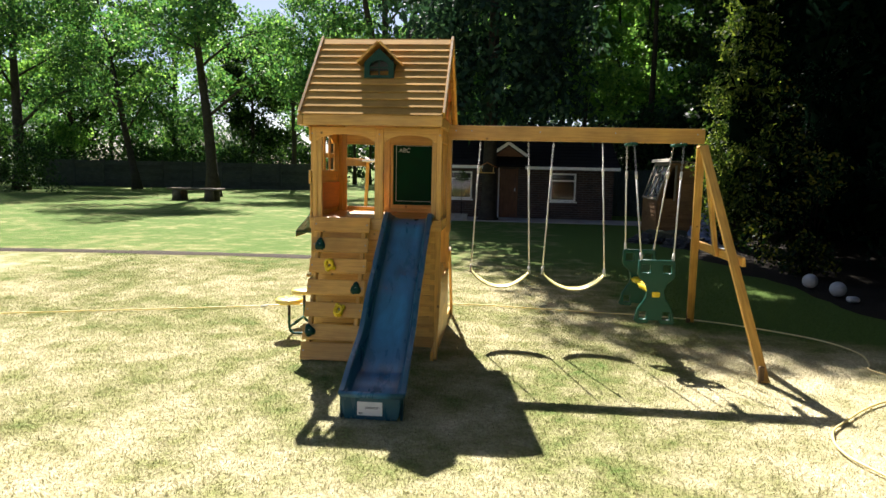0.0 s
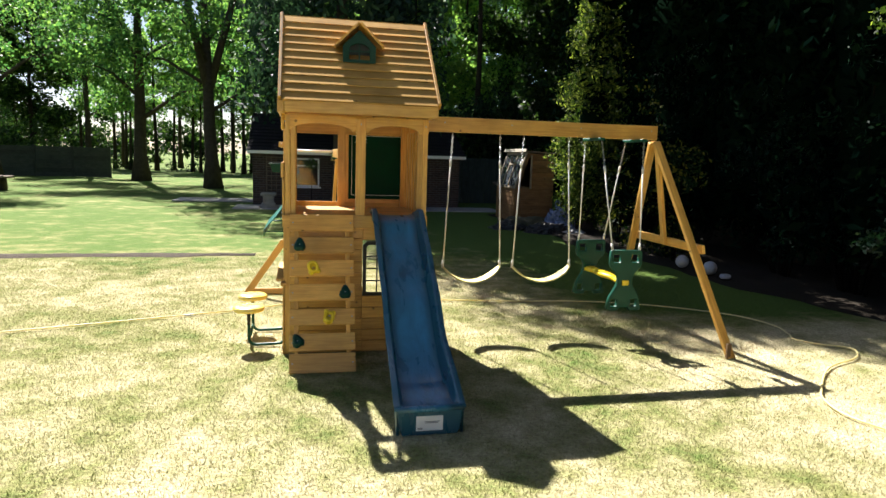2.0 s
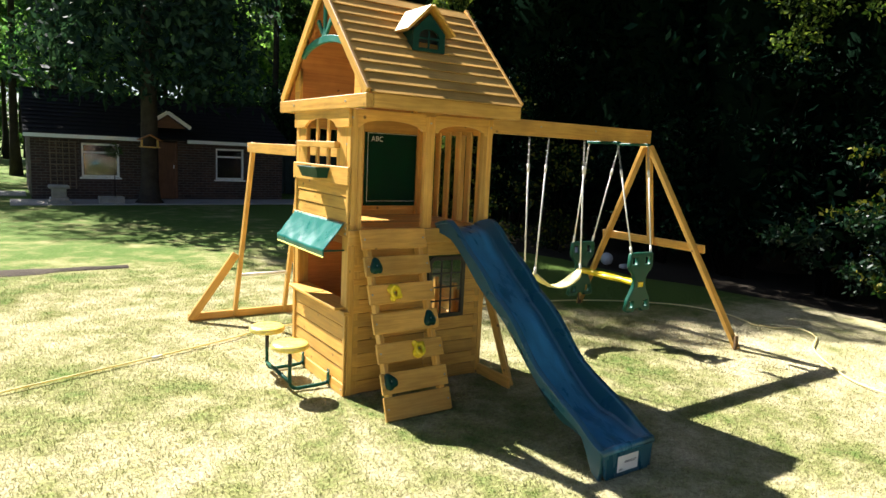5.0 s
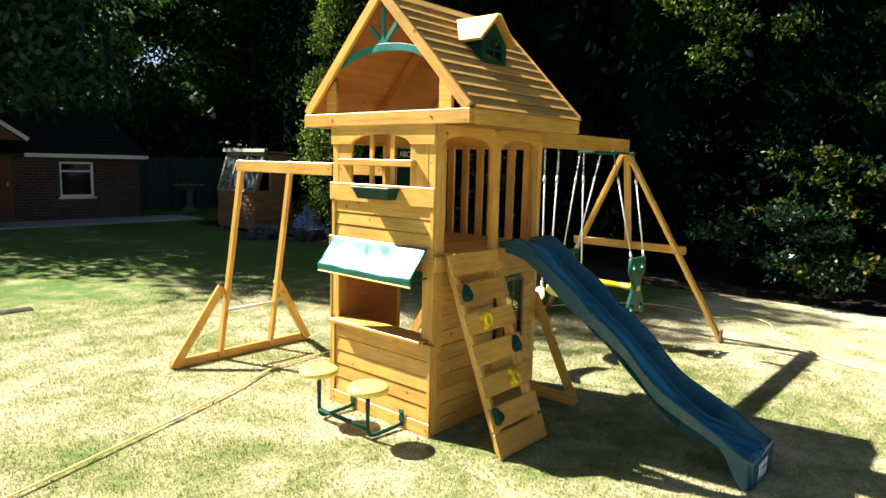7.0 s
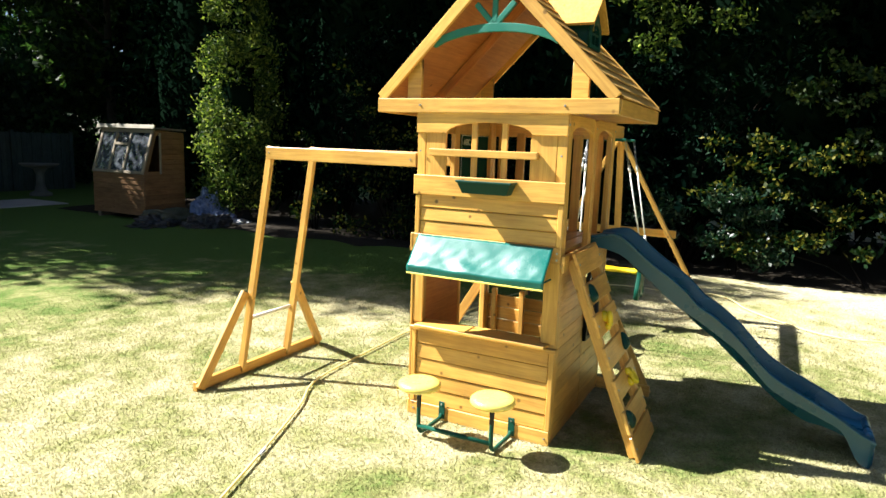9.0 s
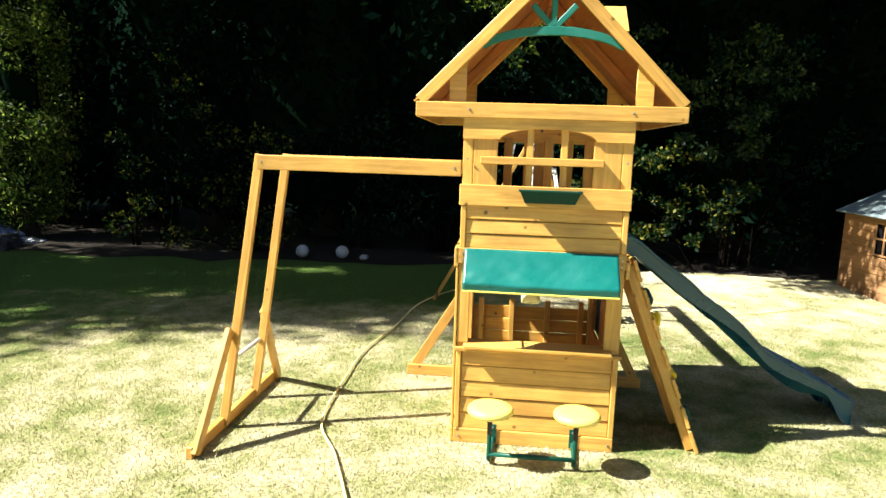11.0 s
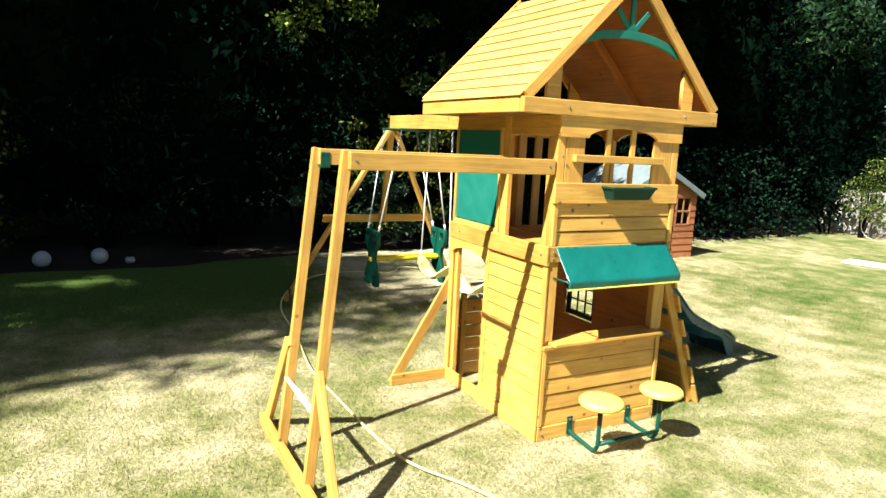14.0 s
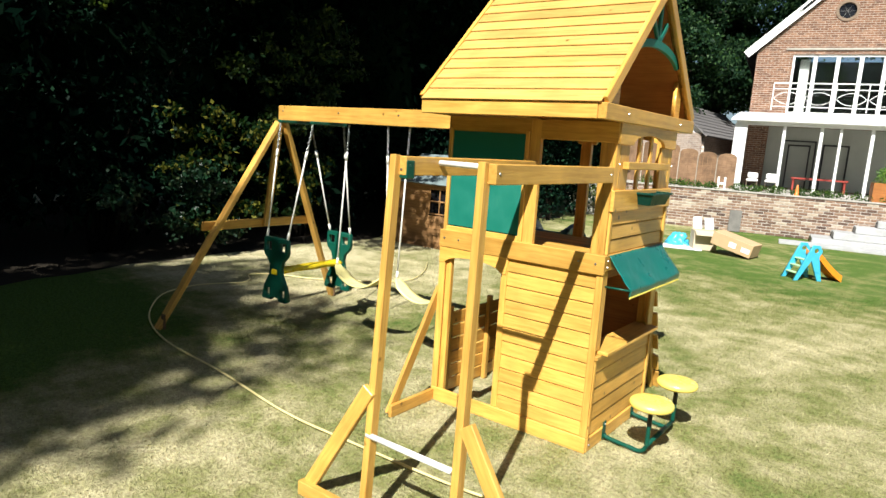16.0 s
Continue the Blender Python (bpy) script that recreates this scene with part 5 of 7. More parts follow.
shrub("variegated_shrub", sprays(34, -3.2, -0.35, lambda y: gold.uniform(0.25, 1.9) + 0.35 * gold.random(), 0.150), VARIEGATED, 1900, 0.085, "gold-edged shrub at the foot of the evergreens", 0.62, None, 40)
shrub("variegated_shrub", sprays(24, -1.5, 0.6, lambda y: gold.uniform(0.35, 1.35 - 0.4 * max(0.0, y)), 0.18), PALE_EDGED, 1900, 0.075, "dark green holly with pale-edged leaves under the evergreens", 0.62, None, 40)
shrub("variegated_shrub", sprays(26, -3.6, -1.15, lambda y: gold.uniform(1.9, 3.8), 0.19), PALE_GREEN, 1900, 0.085, "tall mid-green shrub climbing into the evergreens", 0.62, None, 80)
shrub("overhanging_branch", [(6.7, 0.75, 3.95, 0.34), (6.6, 0.55, 3.5, 0.22), (6.65, 0.9, 3.45, 0.20), (6.65, 0.7, 3.25, 0.14), (6.7, 0.35, 3.8, 0.24), (6.6, 1.1, 4.3, 0.42), (6.55, 1.5, 4.6, 0.45), (6.8, 0.3, 4.4, 0.36), (6.75, -0.3, 3.75, 0.26)], GOLD_SPRAY, 2600, 0.085, "bright green bough hanging from the tree row", 0.55, (8.8, 1.0, 4.4))
# unseen boughs, placed so that their shadow falls on the playhouse and hedge
shrub("overhanging_bough", [(6.3, -0.4, 6.0, 1.1), (7.0, -0.8, 5.6, 1.0), (6.6, 0.6, 5.4, 0.8), (6.9, -1.6, 6.0, 0.9), (4.15, 0.55, 5.7, 0.45), (4.55, 0.25, 6.2, 0.6), (4.3, 0.9, 5.5, 0.42), (4.7, 0.75, 5.9, 0.6), (5.1, 0.9, 6.2, 0.65), (5.0, 0.2, 6.1, 0.7), (5.6, 0.5, 5.9, 0.7), (4.6, 1.3, 5.6, 0.45)], CONIFER_SHADE, 1300, 0.15, "dark evergreen bough added overhead to cast shade", 0.5, (9.0, -0.6, 5.4))
# further boughs added overhead only to shade the hedge and lawn edge
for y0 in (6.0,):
    shrub("overhanging_bough", [(6.0 + 0.4 * k + random.uniform(-0.3, 0.3), y0 + random.uniform(-1.3, 1.3), 5.2 + 0.45 * k + random.uniform(-0.3, 0.6), random.uniform(0.9, 1.25)) for k in range(6)], CONIFER_SHADE, 420, 0.30,
          "dark evergreen bough added overhead to cast shade", 0.5, (9.2, y0, 5.0))
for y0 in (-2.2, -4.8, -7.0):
    shrub("overhanging_bough", [(6.0 + 0.35 * k + random.uniform(-0.2, 0.2), y0 + random.uniform(-1.5, 1.5), 5.0 + 0.4 * k + random.uniform(-0.4, 0.5), random.uniform(0.8, 1.15)) for k in range(7)], CONIFER_SHADE, 420, 0.30,
          "dark evergreen bough added overhead to cast shade", 0.5, (9.2, y0, 5.0))
shrub("climbing_shrub", [(6.7, 5.0, 0.4, 0.45), (6.6, 5.5, 1.05, 0.38), (6.65, 5.45, 1.95, 0.30), (6.7, 4.75, 1.85, 0.36), (6.6, 4.7, 0.45, 0.45), (6.65, 4.4, 1.5, 0.28), (6.7, 5.05, 1.4, 0.32), (6.75, 5.85, 2.35, 0.20), (6.75, 6.2, 2.8, 0.24), (6.8, 6.5, 3.2, 0.18), (6.6, 6.3, 0.25, 0.30), (6.55, 5.9, 0.22, 0.25), (6.6, 6.15, 1.2, 0.14)],
      VARIEGATED, 1500, 0.085, "leafy green shrub climbing at the foot of the evergreens", 0.6)
shrub("climbing_shrub", [(6.75, 7.1, 1.4, 0.30), (6.75, 7.4, 1.85, 0.24), (6.7, 6.9, 0.8, 0.30), (6.65, 7.3, 0.4, 0.32)], VARIEGATED, 1500, 0.085, "leafy green shrub climbing at the foot of the evergreens", 0.6)
shrub("golden_shrub", [(6.0, -13.1, 0.9, 0.50), (5.85, -13.2, 1.45, 0.38), (6.2, -13.2, 1.2, 0.45), (5.8, -13.2, 0.6, 0.35), (5.95, -13.2, 1.75, 0.25)], CONIFER_PALE, 2600, 0.07, "rounded golden-green shrub beside the brick wall", 0.6)
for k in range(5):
    shrub("low_shrub", [(6.5, -5.6 - k * 1.3, 0.5, 0.6), (6.6, -5.3 - k * 1.3, 1.1, 0.6), (6.7, -5.9 - k * 1.3, 1.7, 0.55)], LAUREL_SHADE, 800, 0.10, "dark green shrub along the boundary", 0.6)

shrub("low_shrub", [(6.75, -13.05, 0.5, 0.45), (7.2, -13.0, 1.0, 0.5), (7.6, -12.9, 0.5, 0.5), (7.7, -12.9, 1.4, 0.5), (6.7, -12.9, 1.1, 0.4)], LAUREL_SHADE, 1500, 0.10, "dark green shrub in front of the end of the brick wall", 0.6)
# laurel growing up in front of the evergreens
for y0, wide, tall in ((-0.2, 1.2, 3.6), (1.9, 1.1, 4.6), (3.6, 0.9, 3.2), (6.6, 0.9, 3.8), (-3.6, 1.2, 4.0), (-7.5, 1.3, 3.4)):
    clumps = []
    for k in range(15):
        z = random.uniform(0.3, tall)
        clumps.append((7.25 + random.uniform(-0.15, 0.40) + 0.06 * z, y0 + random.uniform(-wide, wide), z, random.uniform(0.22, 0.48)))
    shrub("laurel", clumps, LAUREL_SHADE, 1100, 0.11, "dark glossy laurel growing in front of the evergreens", 0.42)

# open lawn trees
DECID = [((-3.8, 26.1, 0), 17, 4.2, 4.2, (-0.03, 0.0), 0.31, 0.34), ((-8.2, 32.0, 0), 17, 3.9, 4.6, (0.0, 0.01), 0.36, 0.0), ((-12.4, 25.0, 0), 15, 4.6, 4.6, (-0.06, 0.0), 0.30, 0.0),
         ((-12.2, 36.9, 0), 15, 4.2, 3.6, (0.0, 0.0), 0.20, 0.0), ((-19.8, 31.0, 0), 15, 4.0, 4.6, (-0.15, 0.0), 0.22, 0.0), ((-24.0, 27.0, 0), 15, 4.0, 5.0, (0.0, 0.0), 0.32, 0.0)]
for at, tall, clear, spread, lean, trunk, fork in DECID:
    broad_tree(at, tall, clear, spread, LEAF, BARK, 235, 0.20, "broad-leaved tree with a bare grey trunk on the lawn", lean, 12, trunk, 4, fork)
# the wood beyond
first = broad_tree((-6.0, 57.0, 0), 17, 5.2, 3.5, LEAF, BARK_DARK, 330, 0.27, "slender tree at the edge of the wood", (0.01, 0), 10, 0.20, 3)
second = broad_tree((3.0, 44.0, 0), 18, 3.0, 4.6, LEAF_FAR, BARK_DARK, 270, 0.27, "leafy tree at the edge of the wood", (-0.01, 0), 12, 0.22, 3)
slim = broad_tree((-8.2, 48.9, 0), 14, 4.6, 2.3, LEAF_FAR, BARK_DARK, 420, 0.22, "slim dark-stemmed tree at the edge of the field", (0.012, 0), 10, 0.13, 3)
spots = [(-30, 40), (-22.5, 41), (-2, 56), (-0.5, 35), (1.5, 46), (0.5, 40), (-29, 29), (-37, 42), (3, 56), (9, 46), (-40, 34), (-11, 60), (-15.5, 58)]
for i, (x, y) in enumerate(spots):
    copy_thing((first if x > -13 else (first, second)[i % 2] if x > -18 else second), Matrix.Translation((x, y, 0)) @ pose(0, 0, 0, 0, 0, random.uniform(0, 360)) @ Matrix.Scale(random.uniform(0.85, 1.2) * (0.75 if y < 31 and x > -5 else 1.0), 4))
for x, y in ((-15, 53.4), (-14.3, 54.2), (-13.2, 51), (-11.2, 50.5), (-10.1, 51.9), (-7.5, 48.1), (-5.2, 48.8), (-4.2, 46.8), (-3.8, 50), (-3.0, 50.8), (-6.4, 52.5), (-1.9, 47.5), (-0.8, 51), (0.8, 45), (-16.5, 50)):
    copy_thing(slim, Matrix.Translation((x, y, 0)) @ pose(0, 0, 0, 0, 0, random.uniform(0, 360)) @ Matrix.Scale(random.uniform(0.85, 1.25), 4))
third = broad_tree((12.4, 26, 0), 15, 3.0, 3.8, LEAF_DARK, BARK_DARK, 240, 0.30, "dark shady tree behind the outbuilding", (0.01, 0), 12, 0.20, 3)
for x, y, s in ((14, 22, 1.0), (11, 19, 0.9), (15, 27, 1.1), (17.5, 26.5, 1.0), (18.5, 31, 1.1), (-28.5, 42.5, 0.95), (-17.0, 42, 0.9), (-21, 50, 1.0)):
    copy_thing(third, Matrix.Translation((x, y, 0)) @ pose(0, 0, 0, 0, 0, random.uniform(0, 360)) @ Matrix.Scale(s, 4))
fourth = broad_tree((6.2, 31.5, 0), 15, 4.5, 3.2, LEAF_FAR, BARK_DARK, 230, 0.26, "slim sunlit tree behind the outbuilding", (0.01, 0), 10, 0.17, 3)
for x, y, s in ((8.2, 33, 1.15), (10.2, 36, 1.2), (4.0, 33.5, 0.95), (5.4, 37.0, 1.2)):
    copy_thing(fourth, Matrix.Translation((x, y, 0)) @ pose(0, 0, 0, 0, 0, random.uniform(0, 360)) @ Matrix.Scale(s, 4))
for x, y, s in ((5.0, 32.5, 0.85), (10.5, 41, 1.1), (13.5, 38, 1.0), (12, 47, 1.1), (16, 42, 1.1)):
    copy_thing(second, Matrix.Translation((x, y, 0)) @ pose(0, 0, 0, 0, 0, random.uniform(0, 360)) @ Matrix.Scale(s, 4))
# tall bare-stemmed trees, added so unseen crowns shade the outbuilding and bird bath
lofty = broad_tree((-1.6, 28.0, 0), 21, 13.0, 4.8, LEAF_DARK, BARK_DARK, 300, 0.30, "tall bare-stemmed tree added behind the outbuilding for its shade", (0.0, 0), 13, 0.17, 3)
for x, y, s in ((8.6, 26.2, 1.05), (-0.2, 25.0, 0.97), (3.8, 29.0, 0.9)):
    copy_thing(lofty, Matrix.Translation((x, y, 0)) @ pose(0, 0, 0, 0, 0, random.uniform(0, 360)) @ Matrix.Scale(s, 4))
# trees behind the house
behind = broad_tree((9.8, -27.5, 0), 15, 1.5, 4.2, LEAF_SHADE, BARK_DARK, 900, 0.17, "dense tree behind the garage in shade-darkened leaf colours", (0, 0), 14, 0.25, 3)
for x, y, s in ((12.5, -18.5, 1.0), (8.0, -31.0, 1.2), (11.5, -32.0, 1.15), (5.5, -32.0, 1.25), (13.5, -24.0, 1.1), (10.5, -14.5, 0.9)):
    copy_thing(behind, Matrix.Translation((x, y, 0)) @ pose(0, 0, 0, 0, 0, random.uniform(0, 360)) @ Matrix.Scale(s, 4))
# undergrowth and far hedge line
def leaf_bank(name, spans, per, leaf, material, label):
    clumps = []
    for x0, y0, x1, y1, zmax, n in spans:
        for i in range(n):
            u = random.random()
            r = random.uniform(0.5, 1.1) * (0.4 + zmax * 0.22)
            clumps.append((x0 + (x1 - x0) * u + random.uniform(-0.8, 0.8), y0 + (y1 - y0) * u + random.uniform(-0.8, 0.8), random.uniform(0.2, max(0.3, zmax - r * 0.6)), r))
    return tagged(place(name, quads_mesh(name, leaf_quads(clump_points(clumps, per), leaf, leaf * 0.62, 0.0, 1.0, 3), material)), label, "foliage", "", "stuff")


leaf_bank("undergrowth", [(-38, 42, -18, 41, 6.5, 60)], 190, 0.24, LEAF, "sunlit bushes behind the fence")
leaf_bank("hedge_bank", [(-34, 37, -13, 37.5, 3.2, 70)], 260, 0.20, SHRUB, "dark hedge rising behind the fence")
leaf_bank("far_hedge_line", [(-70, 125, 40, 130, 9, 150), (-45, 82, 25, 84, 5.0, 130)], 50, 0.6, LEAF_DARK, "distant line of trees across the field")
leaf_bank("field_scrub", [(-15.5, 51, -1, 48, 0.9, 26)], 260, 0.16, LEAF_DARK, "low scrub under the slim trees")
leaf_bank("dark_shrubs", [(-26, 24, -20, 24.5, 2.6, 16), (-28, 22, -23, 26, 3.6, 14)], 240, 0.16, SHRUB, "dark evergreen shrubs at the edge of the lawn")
leaf_bank("shady_undergrowth", [(7.5, 21.5, 17, 22.5, 5.0, 110), (1.5, 22.6, 8, 21.8, 3.6, 40), (4, 31, 15, 37, 4.5, 40), (10, 36, 20, 31, 8, 30)], 130, 0.26, LEAF_SHADE, "undergrowth behind the outbuilding in shade-darkened leaf colours")
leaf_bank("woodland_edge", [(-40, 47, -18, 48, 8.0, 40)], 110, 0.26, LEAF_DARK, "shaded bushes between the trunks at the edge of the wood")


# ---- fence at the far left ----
# FENCE darkened and cooled, so the boards look shaded by their colour
FENCE_SHADY = wood("shaded_fence_wood", (0.075, 0.08, 0.065), (0.04, 0.045, 0.038), 0.9, False)
FENCE = wood("weathered_fence", (0.20, 0.16, 0.12), (0.11, 0.085, 0.065), 0.9, False)
fence = thing("timber_fence", (-18.5, 34, 0), "weathered close-boarded timber fence along the wood", "fence")
a, b = Vector((-27.5, 33.6, 0)), Vector((-10.6, 35.2, 0))
n = 9
for i in range(n + 1):
    p = a + (b - a) * (i / n)
    box("post", (p.x - 0.06, p.y - 0.06, 0), (p.x + 0.06, p.y + 0.06, 1.75), FENCE_SHADY, fence)
for i in range(n):
    p, q = a + (b - a) * ((i + 0.03) / n), a + (b - a) * ((i + 0.97) / n)
    for k in range(7):
        z = 0.14 + 0.235 * k
        plank("fence_board", (p.x, p.y - 0.01, z), (q.x, q.y - 0.01, z), 0.25, 0.02, (0, -1, 0.12), FENCE_SHADY, fence)

# ---- low table on the lawn ----
OLD_WOOD = wood("grey_old_wood", (0.16, 0.13, 0.10), (0.08, 0.065, 0.05), 0.9, False)
table = thing("garden_table", (-11.8, 21.8, 0), "dark weathered timber table with thick log legs on the lawn", "table")
box("tabletop", (-12.85, 21.35, 0.46), (-10.55, 22.25, 0.54), OLD_WOOD, table, bevel=0.02)
for x, y in ((-12.45, 21.5), (-10.95, 21.5), (-12.45, 22.1), (-10.95, 22.1)):
    bm = bmesh.new()
    add_tube(bm, [(x, y, 0), (x, y, 0.46)], 0, 12, True, [0.20, 0.18])
    part("leg", bm, OLD_WOOD, table, "", None, True)

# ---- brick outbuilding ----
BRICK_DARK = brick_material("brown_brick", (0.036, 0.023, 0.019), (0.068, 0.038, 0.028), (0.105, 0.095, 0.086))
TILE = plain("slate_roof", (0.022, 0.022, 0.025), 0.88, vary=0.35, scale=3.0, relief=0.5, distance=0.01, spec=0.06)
UPVC = plain("white_window_frame", (0.78, 0.79, 0.78), 0.35, vary=0.05)
PANE = glass_material("window_glass")
# dark colour, mostly for sheets that stand in for unlit rooms
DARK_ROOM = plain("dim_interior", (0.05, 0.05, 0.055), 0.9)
DOOR_BROWN = wood("brown_door", (0.16, 0.075, 0.04), (0.10, 0.045, 0.025), 0.5, False)
out_b = thing("brick_outbuilding", (2.0, 18.5, 0), "low brick outbuilding with a dark tiled roof and white windows", "outbuilding")
OY0, OY1, OX0, OX1, OZ = 16.4, 21.6, -1.40, 5.46, 1.74


def wall_with_holes(name, origin, along, length, tall, holes, thick, material, parent, label=""):
    """A wall in an upright plane; its openings go right through."""
    outline = [(0, 0), (length, 0), (length, tall), (0, tall)]
    loops = [[(x0, z0), (x0, z1), (x1, z1), (x1, z0)] for x0, z0, x1, z1 in holes]
    m = frame_pose(origin, along, (0, 0, 1))
    me = plate_mesh(outline, loops, thick, material, 0.0006)
    return place(name, me, parent, label, m)


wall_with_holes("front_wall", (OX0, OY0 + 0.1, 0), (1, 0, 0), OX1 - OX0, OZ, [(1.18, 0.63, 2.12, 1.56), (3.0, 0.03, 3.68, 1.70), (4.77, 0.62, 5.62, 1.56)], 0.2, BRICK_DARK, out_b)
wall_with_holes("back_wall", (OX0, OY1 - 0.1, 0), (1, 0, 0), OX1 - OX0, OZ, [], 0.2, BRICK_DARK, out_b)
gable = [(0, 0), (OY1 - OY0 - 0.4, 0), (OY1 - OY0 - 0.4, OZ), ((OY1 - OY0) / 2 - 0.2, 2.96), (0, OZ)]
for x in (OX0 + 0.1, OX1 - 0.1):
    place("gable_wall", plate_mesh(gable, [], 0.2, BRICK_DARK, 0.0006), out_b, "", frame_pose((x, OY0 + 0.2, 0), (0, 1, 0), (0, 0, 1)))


def window_unit(x0, z0, x1, z1, y, parent, bar_z=None, mullions=(), sill=True, depth=0.07, facing=-1):
    """White frame, bars and panes in an opening that faces -y or +y."""
    w = place("window", plate_mesh([(0, 0), (x1 - x0, 0), (x1 - x0, z1 - z0), (0, z1 - z0)], [[(0.055, 0.055), (0.055, z1 - z0 - 0.055), (x1 - x0 - 0.055, z1 - z0 - 0.055), (x1 - x0 - 0.055, 0.055)]], depth, UPVC, 0.004),
              parent, "white framed window", frame_pose((x0, y, z0), (1, 0, 0), (0, 0, 1)))
    if bar_z:
        box("transom", (x0 + 0.05, y - 0.03, bar_z - 0.025), (x1 - 0.05, y + 0.03, bar_z + 0.025), UPVC, w)
    for mx in mullions:
        box("mullion", (mx - 0.03, y - 0.03, z0 + 0.05), (mx + 0.03, y + 0.03, z1 - 0.05), UPVC, w)
    box("pane", (x0 + 0.05, y - 0.004, z0 + 0.05), (x1 - 0.05, y + 0.004, z1 - 0.05), PANE, w, bevel=0.0005).visible_shadow = False
    if sill:
        box("sill", (x0 - 0.05, y - 0.10 if facing < 0 else y + 0.01, z0 - 0.05), (x1 + 0.05, y - 0.01 if facing < 0 else y + 0.10, z0 - 0.002), UPVC, w)
    return w


window_unit(-0.22, 0.63, 0.72, 1.56, OY0 + 0.06, out_b, 1.31)
window_unit(3.37, 0.62, 4.22, 1.56, OY0 + 0.06, out_b, 1.31)
door = box("door", (1.64, OY0 + 0.05, 0.03), (2.24, OY0 + 0.10, 1.68), DOOR_BROWN, out_b, "dark brown timber door")
for x0, x1 in ((1.60, 1.65), (2.23, 2.28)):
    box("door_frame", (x0, OY0 + 0.03, 0.03), (x1, OY0 + 0.12, 1.70), UPVC if x0 < 1.7 else DOOR_BROWN, out_b)
box("door_handle", (2.16, OY0 + 0.02, 0.92), (2.19, OY0 + 0.05, 1.02), STEEL, door)
# dark sheet behind the openings instead of real interior shade
box("dark_inside", (OX0 + 0.25, OY0 + 1.2, 0.0), (OX1 - 0.25, OY0 + 1.24, OZ), DARK_ROOM, out_b, "dark sheet standing in for the unlit interior")
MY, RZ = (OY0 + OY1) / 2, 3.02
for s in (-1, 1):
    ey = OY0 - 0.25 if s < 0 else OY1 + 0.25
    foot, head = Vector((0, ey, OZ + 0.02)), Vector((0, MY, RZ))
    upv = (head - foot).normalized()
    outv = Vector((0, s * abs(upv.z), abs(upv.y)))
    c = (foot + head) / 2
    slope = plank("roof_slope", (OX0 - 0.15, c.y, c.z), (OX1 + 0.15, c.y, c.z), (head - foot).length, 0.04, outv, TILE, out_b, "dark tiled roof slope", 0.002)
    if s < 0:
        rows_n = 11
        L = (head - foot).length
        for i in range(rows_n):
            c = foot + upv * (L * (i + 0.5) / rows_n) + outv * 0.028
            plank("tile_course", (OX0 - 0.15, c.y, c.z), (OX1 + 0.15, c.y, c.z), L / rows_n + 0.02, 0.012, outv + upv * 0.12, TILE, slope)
box("ridge_tiles", (OX0 - 0.15, MY - 0.09, RZ - 0.01), (OX1 + 0.15, MY + 0.09, RZ + 0.07), TILE, out_b, bevel=0.03)
box("gutter", (OX0 - 0.15, OY0 - 0.30, OZ - 0.07), (1.35, OY0 - 0.22, OZ + 0.03), UPVC, out_b, "white fascia and gutter")
box("gutter", (2.50, OY0 - 0.30, OZ - 0.07), (OX1 + 0.15, OY0 - 0.22, OZ + 0.03), UPVC, out_b, "white fascia and gutter")
# porch gable over the door
for s in (-1, 1):
    plank("porch_bargeboard", (1.93 + s * 0.62, OY0 - 0.45, 2.10), (1.93, OY0 - 0.45, 2.52), 0.10, 0.03, (0, -1, 0), UPVC, out_b, "white bargeboard over the door")
    plank("porch_roof", (1.93 + s * 0.34, OY0 - 0.45, 2.345), (1.93 + s * 0.34, OY0 + 1.1, 2.345), 0.80, 0.03, (s * 0.55, 0, 0.83), TILE, out_b)
place("porch_gable", plate_mesh([(-0.5, 0), (0.5, 0), (0, 0.36)], [], 0.03, DOOR_BROWN, 0.001), out_b, "", frame_pose((1.93, OY0 - 0.38, 2.08), (1, 0, 0), (0, 0, 1)))
# small lattice on the wall
trellis = thing("wall_trellis", (-0.66, OY0 - 0.03, 0.3), "brown timber trellis fixed to the brick wall", "trellis")
for i in range(5):
    x = -0.96 + i * 0.15
    box("upright_lath", (x - 0.012, OY0 - 0.03, 0.30), (x + 0.012, OY0 - 0.012, 1.60), FENCE, trellis, bevel=0.001)
for i in range(9):
    z = 0.36 + i * 0.15
    box("cross_lath", (-0.99, OY0 - 0.046, z - 0.012), (-0.33, OY0 - 0.031, z + 0.012), FENCE, trellis, bevel=0.001)

PAVING = plain("concrete_paving", (0.42, 0.39, 0.35), 0.9, vary=0.3, scale=2.0, relief=0.4)
paving = box("paving", (-1.9, 14.75, -0.03), (6.6, OY0 - 0.002, 0.022), PAVING, None, "", 0.01)
tagged(paving, "pale concrete path in front of the outbuilding", "paving", "", "structure")
pad = box("paving_pad", (-4.1, 17.6, -0.03), (-1.5, 19.2, 0.03), PAVING, None, "", 0.01)
tagged(pad, "pale paving beside the outbuilding", "paving", "", "structure")
STONE = plain("weathered_stone", (0.40, 0.37, 0.32), 0.9, vary=0.35, scale=5.0, relief=0.5, distance=0.01)


